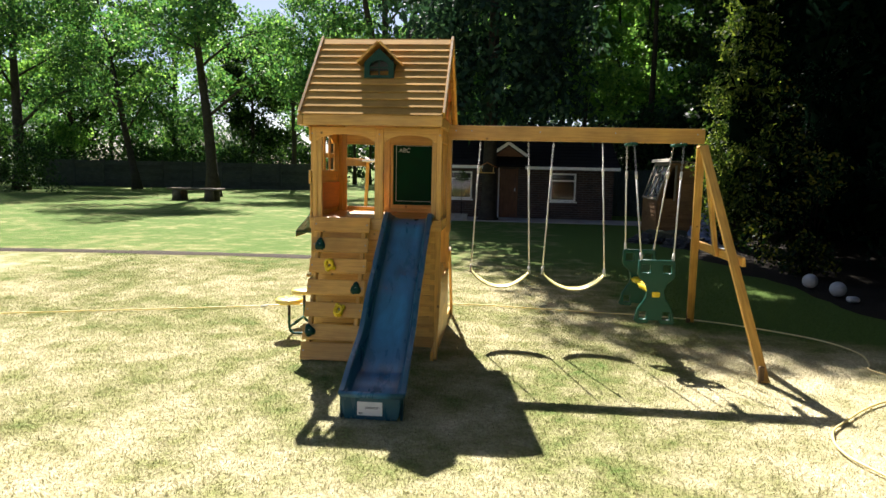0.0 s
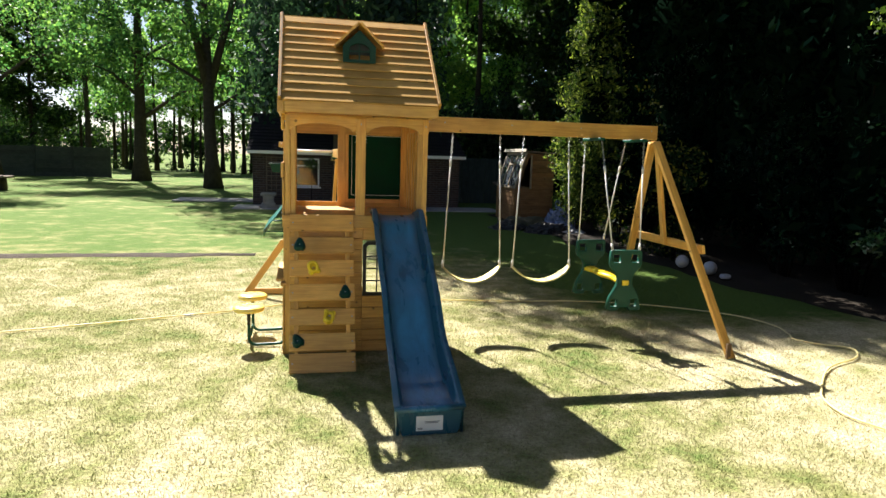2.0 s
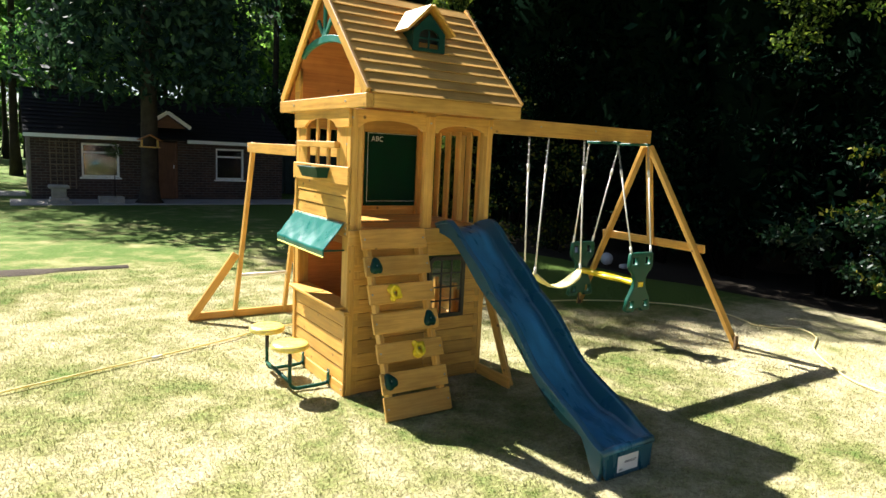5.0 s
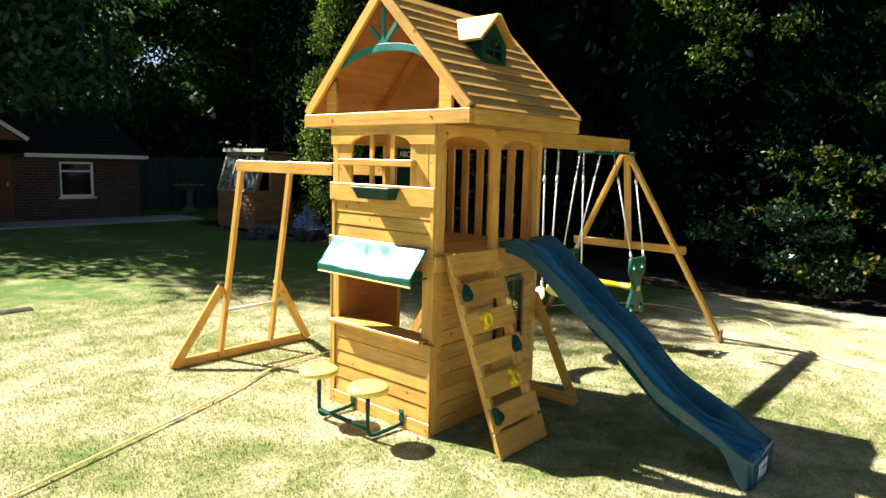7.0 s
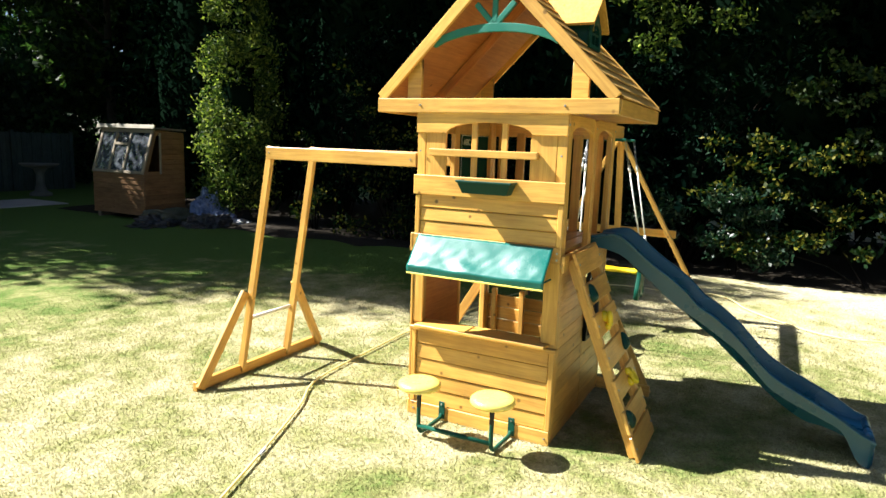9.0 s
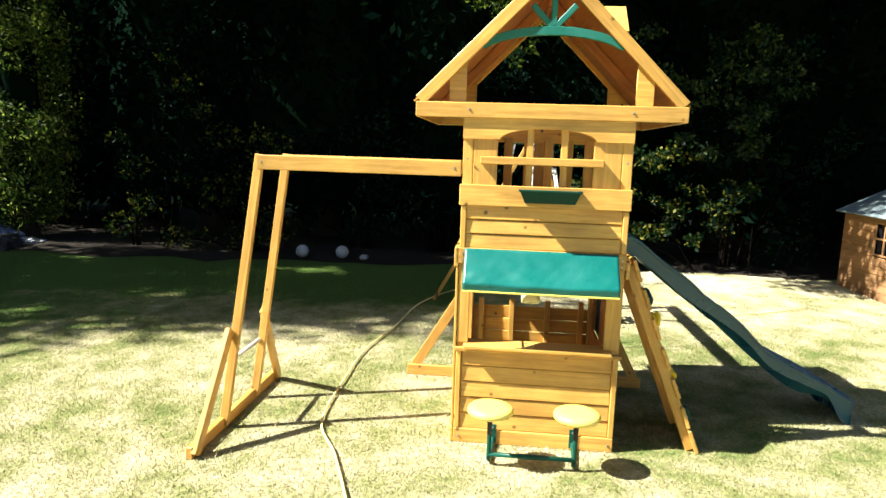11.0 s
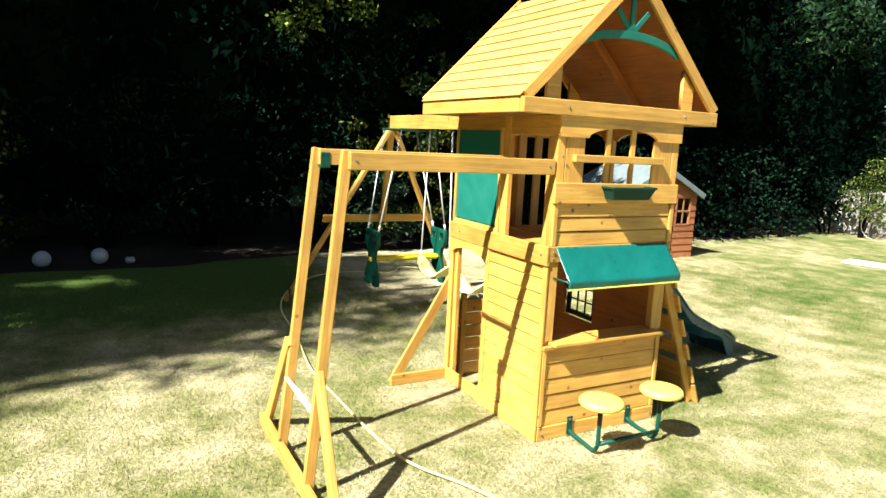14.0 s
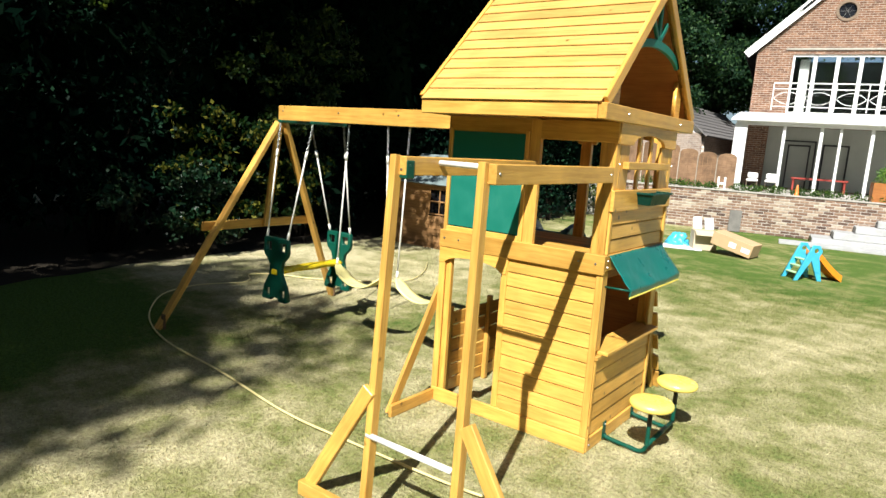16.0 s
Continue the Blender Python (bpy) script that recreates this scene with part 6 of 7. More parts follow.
def turned(name, at, profile, material, parent, label="", sides=20):
    bm = bmesh.new()
    rings = [[bm.verts.new((at[0] + r * math.cos(2 * math.pi * k / sides), at[1] + r * math.sin(2 * math.pi * k / sides), at[2] + z)) for k in range(sides)] for r, z in profile]
    for p, q in zip(rings, rings[1:]):
        for k in range(sides):
            bm.faces.new((p[k], p[(k + 1) % sides], q[(k + 1) % sides], q[k]))
    bm.faces.new(rings[0][::-1])
    bm.faces.new(rings[-1])
    return part(name, bm, material, parent, label, None, True)


pedestal = thing("stone_pedestal", (-0.85, 15.15, 0), "stepped pale stone pedestal on the paving edge", "pedestal")
for z0, z1, r in ((0.02, 0.10, 0.26), (0.10, 0.17, 0.21), (0.17, 0.40, 0.16), (0.40, 0.48, 0.23)):
    box("stone_block", (-0.85 - r, 15.15 - r, z0), (-0.85 + r, 15.15 + r, z1), STONE, pedestal, bevel=0.015)
trough2 = thing("stone_trough", (0.35, 15.2, 0), "low stone planting trough on the paving", "planter")
for a, b in (((0.05, 15.0, 0.02), (0.65, 15.04, 0.19)), ((0.05, 15.36, 0.02), (0.65, 15.40, 0.19)), ((0.05, 15.04, 0.02), (0.09, 15.36, 0.19)), ((0.61, 15.04, 0.02), (0.65, 15.36, 0.19)), ((0.09, 15.04, 0.02), (0.61, 15.36, 0.13))):
    box("trough_side", a, b, STONE, trough2, bevel=0.008)
shrub("small_potted_tree", [(0.45, 15.25, 1.45, 0.20), (0.38, 15.2, 1.3, 0.15), (0.55, 15.28, 1.35, 0.14)], SHRUB, 7000, 0.05, "small leafy standard tree growing in the stone trough", 0.6, None, 3)
bird = thing("bird_table_house", (1.27, 15.02, 1.5), "small wooden bird house fixed to the tree trunk", "bird house")
box("floor_tray", (1.02, 14.72, 1.52), (1.50, 15.02, 1.55), CEDAR, bird)
for x in (1.05, 1.44):
    box("upright", (x, 14.76, 1.55), (x + 0.03, 14.98, 1.72), CEDAR, bird)
for s in (-1, 1):
    plank("roof_board", (1.26 + s * 0.14, 14.70, 1.785), (1.26 + s * 0.14, 15.04, 1.785), 0.34, 0.02, (s * 0.45, 0, 0.9), CEDAR_DARK, bird)
# darker copy of STONE; the bath's shade is in this colour
DARK_STONE = plain("shaded_stone", (0.15, 0.15, 0.13), 0.9, vary=0.35, scale=5.0, relief=0.5, distance=0.01)
bath = thing("bird_bath", (7.4, 17.2, 0), "grey stone bird bath on a turned pedestal", "bird bath")
turned("pedestal", (7.4, 17.2, 0), [(0.28, 0), (0.28, 0.08), (0.16, 0.14), (0.11, 0.3), (0.10, 0.6), (0.15, 0.72), (0.2, 0.76)], DARK_STONE, bath)
turned("bowl", (7.4, 17.2, 0.76), [(0.18, 0), (0.42, 0.06), (0.50, 0.13), (0.47, 0.14), (0.35, 0.09), (0.1, 0.07)], DARK_STONE, bath)
GREEN_FENCE = wood("grey_green_fence", (0.07, 0.095, 0.085), (0.04, 0.055, 0.05), 0.9, False)
pf = thing("panel_fence", (7.5, 19.0, 0), "grey-green vertical board fence behind the bird bath", "fence")
for i in range(24):
    x = 5.9 + i * 0.15
    box("fence_board", (x, 18.98 + 0.01 * (i % 2), 0), (x + 0.14, 19.0 + 0.01 * (i % 2), 1.72 + 0.01 * (i % 3)), GREEN_FENCE, pf, bevel=0.002)
for x in (5.85, 7.65, 9.45):
    box("post", (x, 18.90, 0), (x + 0.1, 18.975, 1.80), GREEN_FENCE, pf)

# ---- potting shed with a sloping glass front (faces -x) ----
PALE_TRIM = wood("pale_weathered_trim", (0.46, 0.42, 0.34), (0.32, 0.29, 0.23), 0.85, False)
SHED_WOOD = wood("red_brown_shed", (0.22, 0.125, 0.060), (0.145, 0.075, 0.036), 0.8, spec=0.08)
CLOUDY = plain("wavy_plastic_glazing", (0.09, 0.10, 0.115), 0.06, vary=0.7, scale=6.5, relief=0.0, spec=1.0, grime=(0.015, 0.018, 0.02), coat=0.6)
SASH = wood("grey_weathered_sash", (0.30, 0.25, 0.18), (0.19, 0.155, 0.11), 0.85, False)
shed = thing("potting_shed", (6.1, 11.5, 0), "red-brown timber potting shed with a sloping glazed front", "shed")
SX, SXB, SY0, SY1 = 5.58, 6.62, 10.65, 12.27
FL, FH = Vector((SX - 0.01, 0, 0.985)), Vector((SX + 0.29, 0, 1.905))
SLOPE = (FH - FL).normalized()
FACE = Vector((-SLOPE.z, 0, SLOPE.x))
for i in range(8):
    z = 0.165 + i * 0.107
    plank("shed_board", (SX, SY0, z), (SX, SY1, z), 0.115, 0.018, (-1, 0, 0.12), SHED_WOOD, shed)
for y in (SY0 + 0.12, SY1 - 0.12):
    box("bearer", (SX + 0.02, y - 0.05, 0.0), (SXB, y + 0.05, 0.11), FENCE, shed)
side = [(0, 0.10), (SXB - SX, 0.10), (SXB - SX, 1.86), (0.30, 1.90), (0, 0.98)]
sash_hole = [(0.10, 1.03), (0.40, 1.03), (0.40, 1.78), (0.335, 1.78)]
for y, holes in ((SY0, [sash_hole]), (SY1, [])):
    place("side_wall", plate_mesh(side, holes, 0.02, SHED_WOOD, 0.002), shed, "", frame_pose((SX, y, 0), (1, 0, 0), (0, 0, 1)))
for i in range(16):
    z = 0.165 + i * 0.107
    x0 = SX + (0.02 if z < 0.98 else 0.43)
    plank("shed_board", (x0, SY0 - 0.016, z), (SXB, SY0 - 0.016, z), 0.112, 0.014, (0, -1, 0.12), SHED_WOOD, shed)
plank("side_post", (SX + 0.405, SY0 - 0.03, 0.98), (SX + 0.405, SY0 - 0.03, 1.84), 0.045, 0.03, (0, -1, 0), SASH, shed)
box("back_wall", (SXB - 0.02, SY0 + 0.02, 0.1), (SXB, SY1 - 0.02, 1.84), SHED_WOOD, shed)
box("potting_bench", (SX + 0.04, SY0 + 0.03, 0.90), (SXB - 0.03, SY1 - 0.03, 0.94), SHED_WOOD, shed)
plank("shed_roof", ((SX + 0.24 + SXB) / 2, SY0 - 0.08, 1.925), ((SX + 0.24 + SXB) / 2, SY1 + 0.08, 1.925), SXB - SX - 0.20, 0.035, (0.03, 0, 1), FENCE, shed, "flat felted shed roof")
plank("fascia_board", (SX + 0.225, SY0 - 0.10, 1.965), (SX + 0.225, SY1 + 0.10, 1.965), 0.085, 0.03, (-1, 0, 0.25), PALE_TRIM, shed, "pale weathered fascia board")


def front(u):
    """A point of the sloping front, at the share u of its height."""
    return FL + (FH - FL) * u


for y, w in ((SY0 + 0.03, 0.07), (11.30, 0.055), (11.75, 0.055), (SY1 - 0.03, 0.07)):
    plank("glazing_bar", (front(0).x, y, front(0).z), (front(1).x, y, front(1).z), w, 0.04, FACE, SASH, shed)
for u, y0, y1, w in ((0.02, SY0, SY1, 0.06), (0.97, SY0, SY1, 0.09), (0.66, 11.30, 11.75, 0.06)):
    p = front(u) + FACE * 0.006
    plank("glazing_bar", (p.x, y0, p.z), (p.x, y1, p.z), w, 0.042, FACE, SASH, shed)
for y0, y1, u0, u1 in ((SY0 + 0.06, 11.275, 0.05, 0.93), (11.325, 11.725, 0.05, 0.63), (11.325, 11.725, 0.69, 0.93), (11.775, SY1 - 0.06, 0.05, 0.93)):
    a, b = front(u0), front(u1)
    bm = bmesh.new()
    m_, n_ = 14, 24
    grid = [[bm.verts.new(Vector((0, y0 + (y1 - y0) * i / m_, 0)) + a + (b - a) * (j / n_) + FACE * (0.022 * noise.noise((i * 0.42 + y0 * 7, j * 0.38, u0)) + 0.005 * noise.noise((i * 1.1, j * 1.0 + y0 * 9, 3)))) for i in range(m_ + 1)] for j in range(n_ + 1)]
    for g0, g1 in zip(grid, grid[1:]):
        for i in range(m_):
            bm.faces.new((g0[i], g1[i], g1[i + 1], g0[i + 1]))
    part("pane", bm, CLOUDY, shed, "buckled plastic pane with broken reflections", None, True)

# ---- heap of tarpaulins and bags ----
TARP_BLACK = plain("black_tarpaulin", (0.02, 0.02, 0.022), 0.35, vary=0.3, relief=0.6, distance=0.02)
TARP_BLUE = plain("blue_grey_sack", (0.17, 0.22, 0.36), 0.30, vary=0.3, relief=0.6, distance=0.02)
TARP_WHITE = plain("dirty_white_sheet", (0.55, 0.56, 0.57), 0.6, vary=0.3, relief=0.6, distance=0.02)
WEED = plain("cut_brush", (0.10, 0.10, 0.06), 0.9, vary=0.5, scale=8, relief=0.9, distance=0.03)


def lump(name, at, size, material, label, seed, fold=0.0, category="rubbish heap"):
    """A slumped heap; fold adds sharp creases like those of sheeting."""
    bm = bmesh.new()
    bmesh.ops.create_icosphere(bm, subdivisions=5 if fold else 4, radius=1.0)
    for v in bm.verts:
        q = v.co * 1.6 + Vector((seed, 0, 0))
        r = 0.8 + 0.42 * noise.noise(q) + 0.22 * noise.noise(q * 2.7) + 0.10 * abs(noise.noise(q * 6))
        if fold:
            r += fold * (0.5 - abs(noise.noise(q * 2.2 + Vector((7, 3, 1))))) + fold * 0.5 * (0.4 - abs(noise.noise(q * 5.1)))
        v.co = Vector((v.co.x * size[0] * r, v.co.y * size[1] * r, max(-0.02, v.co.z) * size[2] * r))
    me = to_mesh(bm, material, name, True)
    return tagged(place(name, me, None, "", Matrix.Translation(at)), label, category)


lump("plastic_sack", (6.52, 9.86, 0.0), (0.36, 0.40, 0.60), TARP_BLUE, "bulging blue-grey plastic sack", 1, 0.35)
lump("plastic_sack", (6.40, 9.38, 0.0), (0.36, 0.30, 0.26), TARP_BLUE, "slumped blue-grey plastic sack", 6, 0.4)
lump("tarpaulin", (5.95, 9.15, 0.0), (0.50, 0.40, 0.24), TARP_BLACK, "crumpled black tarpaulin on the grass", 2, 0.5)
lump("tarpaulin", (5.25, 9.95, 0.0), (0.45, 0.4, 0.16), TARP_BLACK, "crumpled black tarpaulin on the grass", 4, 0.5)
lump("plastic_sheet", (6.45, 9.0, 0.0), (0.38, 0.26, 0.09), TARP_WHITE, "crumpled pale plastic sheet", 3, 0.5)
lump("compost_mound", (5.75, 10.15, 0.0), (0.85, 0.50, 0.33), WEED, "low mound of cut brush and soil", 5)

# ---- balls at the hedge foot ----
BALL = plain("grey_white_rubber", (0.42, 0.44, 0.46), 0.6, vary=0.3)
for x, y, r in ((6.30, 4.00, 0.105), (6.38, 3.36, 0.105)):
    bm = bmesh.new()
    bmesh.ops.create_uvsphere(bm, u_segments=24, v_segments=14, radius=r)
    t = tagged(place("ball", to_mesh(bm, BALL, "ball", True), None, "", Matrix.Translation((x, y, r + 0.03))), "scuffed grey-white ball at the hedge foot", "ball", "balls by the hedge")
bm = bmesh.new()
add_box(bm, (0.14, 0.12, 0.07), None, 0.02)
tagged(place("stone", to_mesh(bm, BALL, "stone", True), None, "", Matrix.Translation((6.4, 3.0, 0.065))), "pale stone at the hedge foot", "stone")

# ---- wooden playhouse (front faces -x) ----
PH_WOOD = wood("orange_playhouse", (0.38, 0.155, 0.072), (0.27, 0.098, 0.045), 0.7, spec=0.1)
PH_SIDE = wood("tan_playhouse_side", (0.34, 0.19, 0.085), (0.25, 0.13, 0.058), 0.7, spec=0.1)
FELT = plain("grey_green_felt", (0.18, 0.225, 0.225), 0.92, vary=0.2, relief=0.4, spec=0.08)
DARK_PANE = plain("dark_window", (0.012, 0.012, 0.014), 0.15)
PX, PY0, PY1, PXB = 4.98, -6.04, -4.33, 6.35
ph = thing("playhouse", (5.6, -5.2, 0), "orange timber playhouse with a felt roof and a planked door", "playhouse")
PM, PA, PE = (PY0 + PY1) / 2, 1.56, 1.14
front = [(0, 0), (PY1 - PY0, 0), (PY1 - PY0, PE), ((PY1 - PY0) / 2, PA), (0, PE)]


def rect(y0, z0, y1, z1):
    return [(y0, z0), (y0, z1), (y1, z1), (y1, z0)]


place("front_wall", plate_mesh(front, [rect(0.15, 0.60, 0.47, 1.05), rect(1.26, 0.60, 1.58, 1.05)], 0.02, PH_WOOD, 0.001), ph, "", frame_pose((PX + 0.02, PY0, 0), (0, 1, 0), (0, 0, 1)))
place("back_wall", plate_mesh(front, [], 0.02, PH_WOOD, 0.001), ph, "", frame_pose((PXB, PY0, 0), (0, 1, 0), (0, 0, 1)))
n = 13
for i in range(n):
    z0, z1 = i * PA / n, (i + 1) * PA / n
    zc = (z0 + z1) / 2
    inset = 0.0 if z1 <= PE else (z1 - PE) / (PA - PE) * (PY1 - PY0) / 2
    lo_y, hi_y = PY0 + inset, PY1 - inset
    if hi_y - lo_y < 0.1:
        continue
    spans = [(lo_y, hi_y)]
    if zc < 1.07:
        spans = [(lo_y, PM - 0.34), (PM + 0.34, hi_y)]
    if 0.60 < zc < 1.05:
        spans = [(PY0, PY0 + 0.15), (PY0 + 0.47, PM - 0.34), (PM + 0.34, PY1 - 0.45), (PY1 - 0.13, PY1)]
    for s0, s1 in spans:
        plank("wall_board", (PX, s0, zc), (PX, s1, zc), z1 - z0 + 0.008, 0.014, (-1, 0, 0.10), PH_WOOD, ph)
for i in range(10):
    zc = (i + 0.5) * PE / 10
    spans = [(PX + 0.03, PXB)] if not 0.60 < zc < 1.06 else [(PX + 0.03, PX + 0.06), (PX + 0.52, PXB)]
    for s0, s1 in spans:
        plank("wall_board", (s0, PY1, zc), (s1, PY1, zc), PE / 10 + 0.008, 0.014, (0, 1, 0.10), PH_SIDE, ph)
    plank("wall_board", (PX + 0.03, PY0, zc), (PXB, PY0, zc), PE / 10 + 0.008, 0.014, (0, -1, 0.10), PH_SIDE, ph)
box("corner_post", (PX + 0.002, PY1 - 0.03, 0), (PX + 0.03, PY1 - 0.008, PE), PH_SIDE, ph)
# dark sheet across the playhouse, in place of the shade inside
box("inner_lining", (PX + 0.9, PY0 + 0.1, 0), (PX + 0.92, PY1 - 0.1, PE), DARK_PANE, ph, "dark sheet in place of the unlit playhouse interior")
for y0 in (PY0 + 0.15, PY1 - 0.45):
    wdw = box("window_bar", (PX - 0.005, y0 + 0.145, 0.60), (PX + 0.012, y0 + 0.175, 1.05), PH_SIDE, ph)
    box("window_bar", (PX - 0.006, y0, 0.81), (PX + 0.010, y0 + 0.32, 0.84), PH_SIDE, ph)
    for a, b in (((y0 - 0.02, 0.58), (y0, 1.07)), ((y0 + 0.32, 0.58), (y0 + 0.34, 1.07)), ((y0 - 0.02, 0.57), (y0 + 0.34, 0.60)), ((y0 - 0.02, 1.05), (y0 + 0.34, 1.08))):
        box("window_frame", (PX - 0.012, a[0], a[1]), (PX + 0.012, b[0], b[1]), PH_WOOD, ph)
for a, b in (((PX + 0.06, 0.60), (PX + 0.085, 1.05)), ((PX + 0.495, 0.60), (PX + 0.52, 1.05)), ((PX + 0.275, 0.60), (PX + 0.300, 1.05)), ((PX + 0.06, 0.81), (PX + 0.52, 0.835)), ((PX + 0.06, 0.59), (PX + 0.52, 0.615)), ((PX + 0.06, 1.04), (PX + 0.52, 1.07))):
    box("window_bar", (a[0], PY1 - 0.006, a[1]), (b[0], PY1 + 0.014, b[1]), PH_SIDE, ph)
box("side_pane", (PX + 0.06, PY1 - 0.05, 0.58), (PX + 0.52, PY1 - 0.03, 1.07), DARK_PANE, ph)
for i in range(6):
    y = PM - 0.315 + i * 0.1055
    box("door_plank", (PX - 0.014, y, 0.02), (PX + 0.008, y + 0.102, 1.06), PH_WOOD, ph)
for z in (0.12, 0.55, 0.97):
    plank("strap_hinge", (PX - 0.017, PM + 0.02, z), (PX - 0.017, PM - 0.31, z), 0.03, 0.006, (-1, 0, 0), BLACK_PLASTIC, ph, "black iron strap hinge", 0.001)
for s in (-1, 1):
    ey = PM + s * ((PY1 - PY0) / 2 + 0.10)
    foot, head = Vector((0, ey, PE - 0.035)), Vector((0, PM, PA + 0.02))
    upv = (head - foot).normalized()
    outv = Vector((0, s * abs(upv.z), abs(upv.y)))
    c = (foot + head) / 2 + outv * 0.02
    plank("felt_roof", (PX - 0.10, c.y, c.z), (PXB + 0.06, c.y, c.z), (head - foot).length + 0.02, 0.018, outv, FELT, ph, "grey-green mineral felt roof")
    a, b = foot - outv * 0.02, head - outv * 0.02
    plank("bargeboard", (PX - 0.095, a.y, a.z), (PX - 0.095, b.y, b.z), 0.09, 0.018, (1, 0, 0), FELT, ph)

# ---- house side of the garden ----
BRICK_HOUSE = brick_material("red_brick", (0.13, 0.060, 0.034), (0.235, 0.122, 0.072), (0.38, 0.33, 0.28))
WHITE = plain("white_paint", (0.80, 0.80, 0.79), 0.5, vary=0.06)
GREY_STONE = plain("grey_slabs", (0.42, 0.42, 0.42), 0.85, vary=0.25, scale=4.0, relief=0.3)
HM = frame_pose((3.3, -14.0, 0), (-0.985, -0.17, 0), (0, 0, 1))      # local x along the wall to the west, local y up, local z towards the garden


def hbox(name, lo, hi, material, parent, label="", bevel=0.004):
    """A box in the house's own frame: x along the wall, y up, z towards the garden."""
    lo, hi = Vector(lo), Vector(hi)
    m = HM @ Matrix.Translation((lo + hi) / 2)
    return place(name, box_mesh(tuple(hi - lo), material, bevel), parent, label, m)


def hplate(name, outline, holes, thick, material, parent, x, y, z, label=""):
    return place(name, plate_mesh(outline, holes, thick, material, 0.002), parent, label, HM @ Matrix.Translation((x, y, z)))


def hslope(name, x0, x1, lo, hi, thick, material, parent, label=""):
    """A sloping sheet from (y, z) lo to (y, z) hi, between x0 and x1."""
    a, b = HM @ Vector(((x0 + x1) / 2, lo[0], lo[1])), HM @ Vector(((x0 + x1) / 2, hi[0], hi[1]))
    return plank(name, a, b, abs(x1 - x0), thick, HM.to_3x3() @ Vector((0, abs(hi[1] - lo[1]), abs(hi[0] - lo[0]))), material, parent, label)


COPING = plain("coping_stone", (0.17, 0.16, 0.145), 0.9, vary=0.35, scale=5.0, relief=0.4)
MORTAR = plain("lime_mortar", (0.50, 0.46, 0.41), 0.95, vary=0.25, scale=6.0, relief=0.6, distance=0.004)
retaining = thing("garden_wall", (2, -14.2, 0), "low retaining wall of mixed weathered bricks with a pale coping", "garden wall")
TERR = 1.06
hbox("mortar_core", (-2.45, 0.0, -0.30), (5.05, TERR, -0.010), MORTAR, retaining, "pale mortar bed behind the bricks")
hbox("coping", (-2.50, TERR, -0.36), (5.1, TERR + 0.03, 0.02), PAVING, retaining, "pale grey stone coping")
terrace = hbox("terrace", (-9.0, 0.0, -14.0), (14.0, TERR, -0.37), PAVING, None)
tagged(terrace, "raised terrace in front of the house", "terrace", "", "structure")
steps = thing("garden_steps", (-1.5, -15, 0), "grey stone garden steps up to the terrace", "steps")
for i in range(4):
    hbox("step", (2.45 + i * 0.46, i * 0.165, 0.034), (6.8, (i + 1) * 0.165, 1.15 - i * 0.26), GREY_STONE, steps, bevel=0.012)
hbox("bottom_slab", (1.75, 0.0, 1.155), (6.8, 0.06, 1.75), GREY_STONE, steps)
BORDER = leaf_material("border_leaves", [(0.0, (0.02, 0.055, 0.012)), (0.6, (0.05, 0.11, 0.022)), (1.0, (0.13, 0.20, 0.04))], 0.35)
clumps = []
for i in range(60):
    p = HM @ Vector((random.uniform(-2.3, 4.9), TERR + 0.10, random.uniform(-0.75, -0.45)))
    clumps.append((p.x, p.y, p.z, random.uniform(0.10, 0.2)))
tagged(place("flower_border", quads_mesh("flower_border", leaf_quads(clump_points(clumps, 2600), 0.06, 0.04), BORDER)), "low green border plants along the wall top", "plants", "", "stuff")

house = thing("house", (0, -21, 0), "two-storey red brick house with a white glazed veranda", "house")
ZW = -7.0
hx0, hx1, eave, apex = 0.30, 8.3, 5.75, 9.6
mid = (hx0 + hx1) / 2
hplate("front_wall", [(hx0, TERR), (hx1, TERR), (hx1, eave), (mid, apex), (hx0, eave)],
       [[(1.45, 3.65), (1.45, 5.66), (5.15, 5.66), (5.15, 3.65)], arc(2.86, 7.08, 0.30, 0.30, 0, 360, 20)[:-1], [(1.0, TERR + 0.02), (1.0, 3.2), (6.6, 3.2), (6.6, TERR + 0.02)]], 0.3, BRICK_HOUSE, house, 0, 0, ZW - 0.15)
hplate("side_wall", [(0, TERR), (8, TERR), (8, eave), (0, eave)], [], 0.3, BRICK_HOUSE, house, 0, 0, 0).matrix_basis = HM @ Matrix.Translation((hx0 + 0.15, 0, ZW - 0.3)) @ pose(0, 0, 0, 0, 90, 0)
for s in (-1, 1):
    ex = hx0 - 0.35 if s < 0 else hx1 + 0.35
    a, b = HM @ Vector((ex, eave - 0.12, ZW + 0.12)), HM @ Vector((mid, apex + 0.12, ZW + 0.12))
    plank("bargeboard", a, b, 0.26, 0.06, HM.to_3x3() @ Vector((0, 0, 1)), WHITE, house, "white painted bargeboard")
    c0, c1 = HM @ Vector(((ex + mid) / 2, (eave + apex) / 2 + 0.02, ZW + 0.15)), HM @ Vector(((ex + mid) / 2, (eave + apex) / 2 + 0.02, ZW - 8))
    ln = math.hypot(mid - ex, apex - eave + 0.42)
    plank("roof_slope", c0, c1, ln, 0.10, HM.to_3x3() @ Vector((s * (apex - eave + 0.42), mid - hx0 + 0.35, 0)), TILE, house, "tiled house roof")


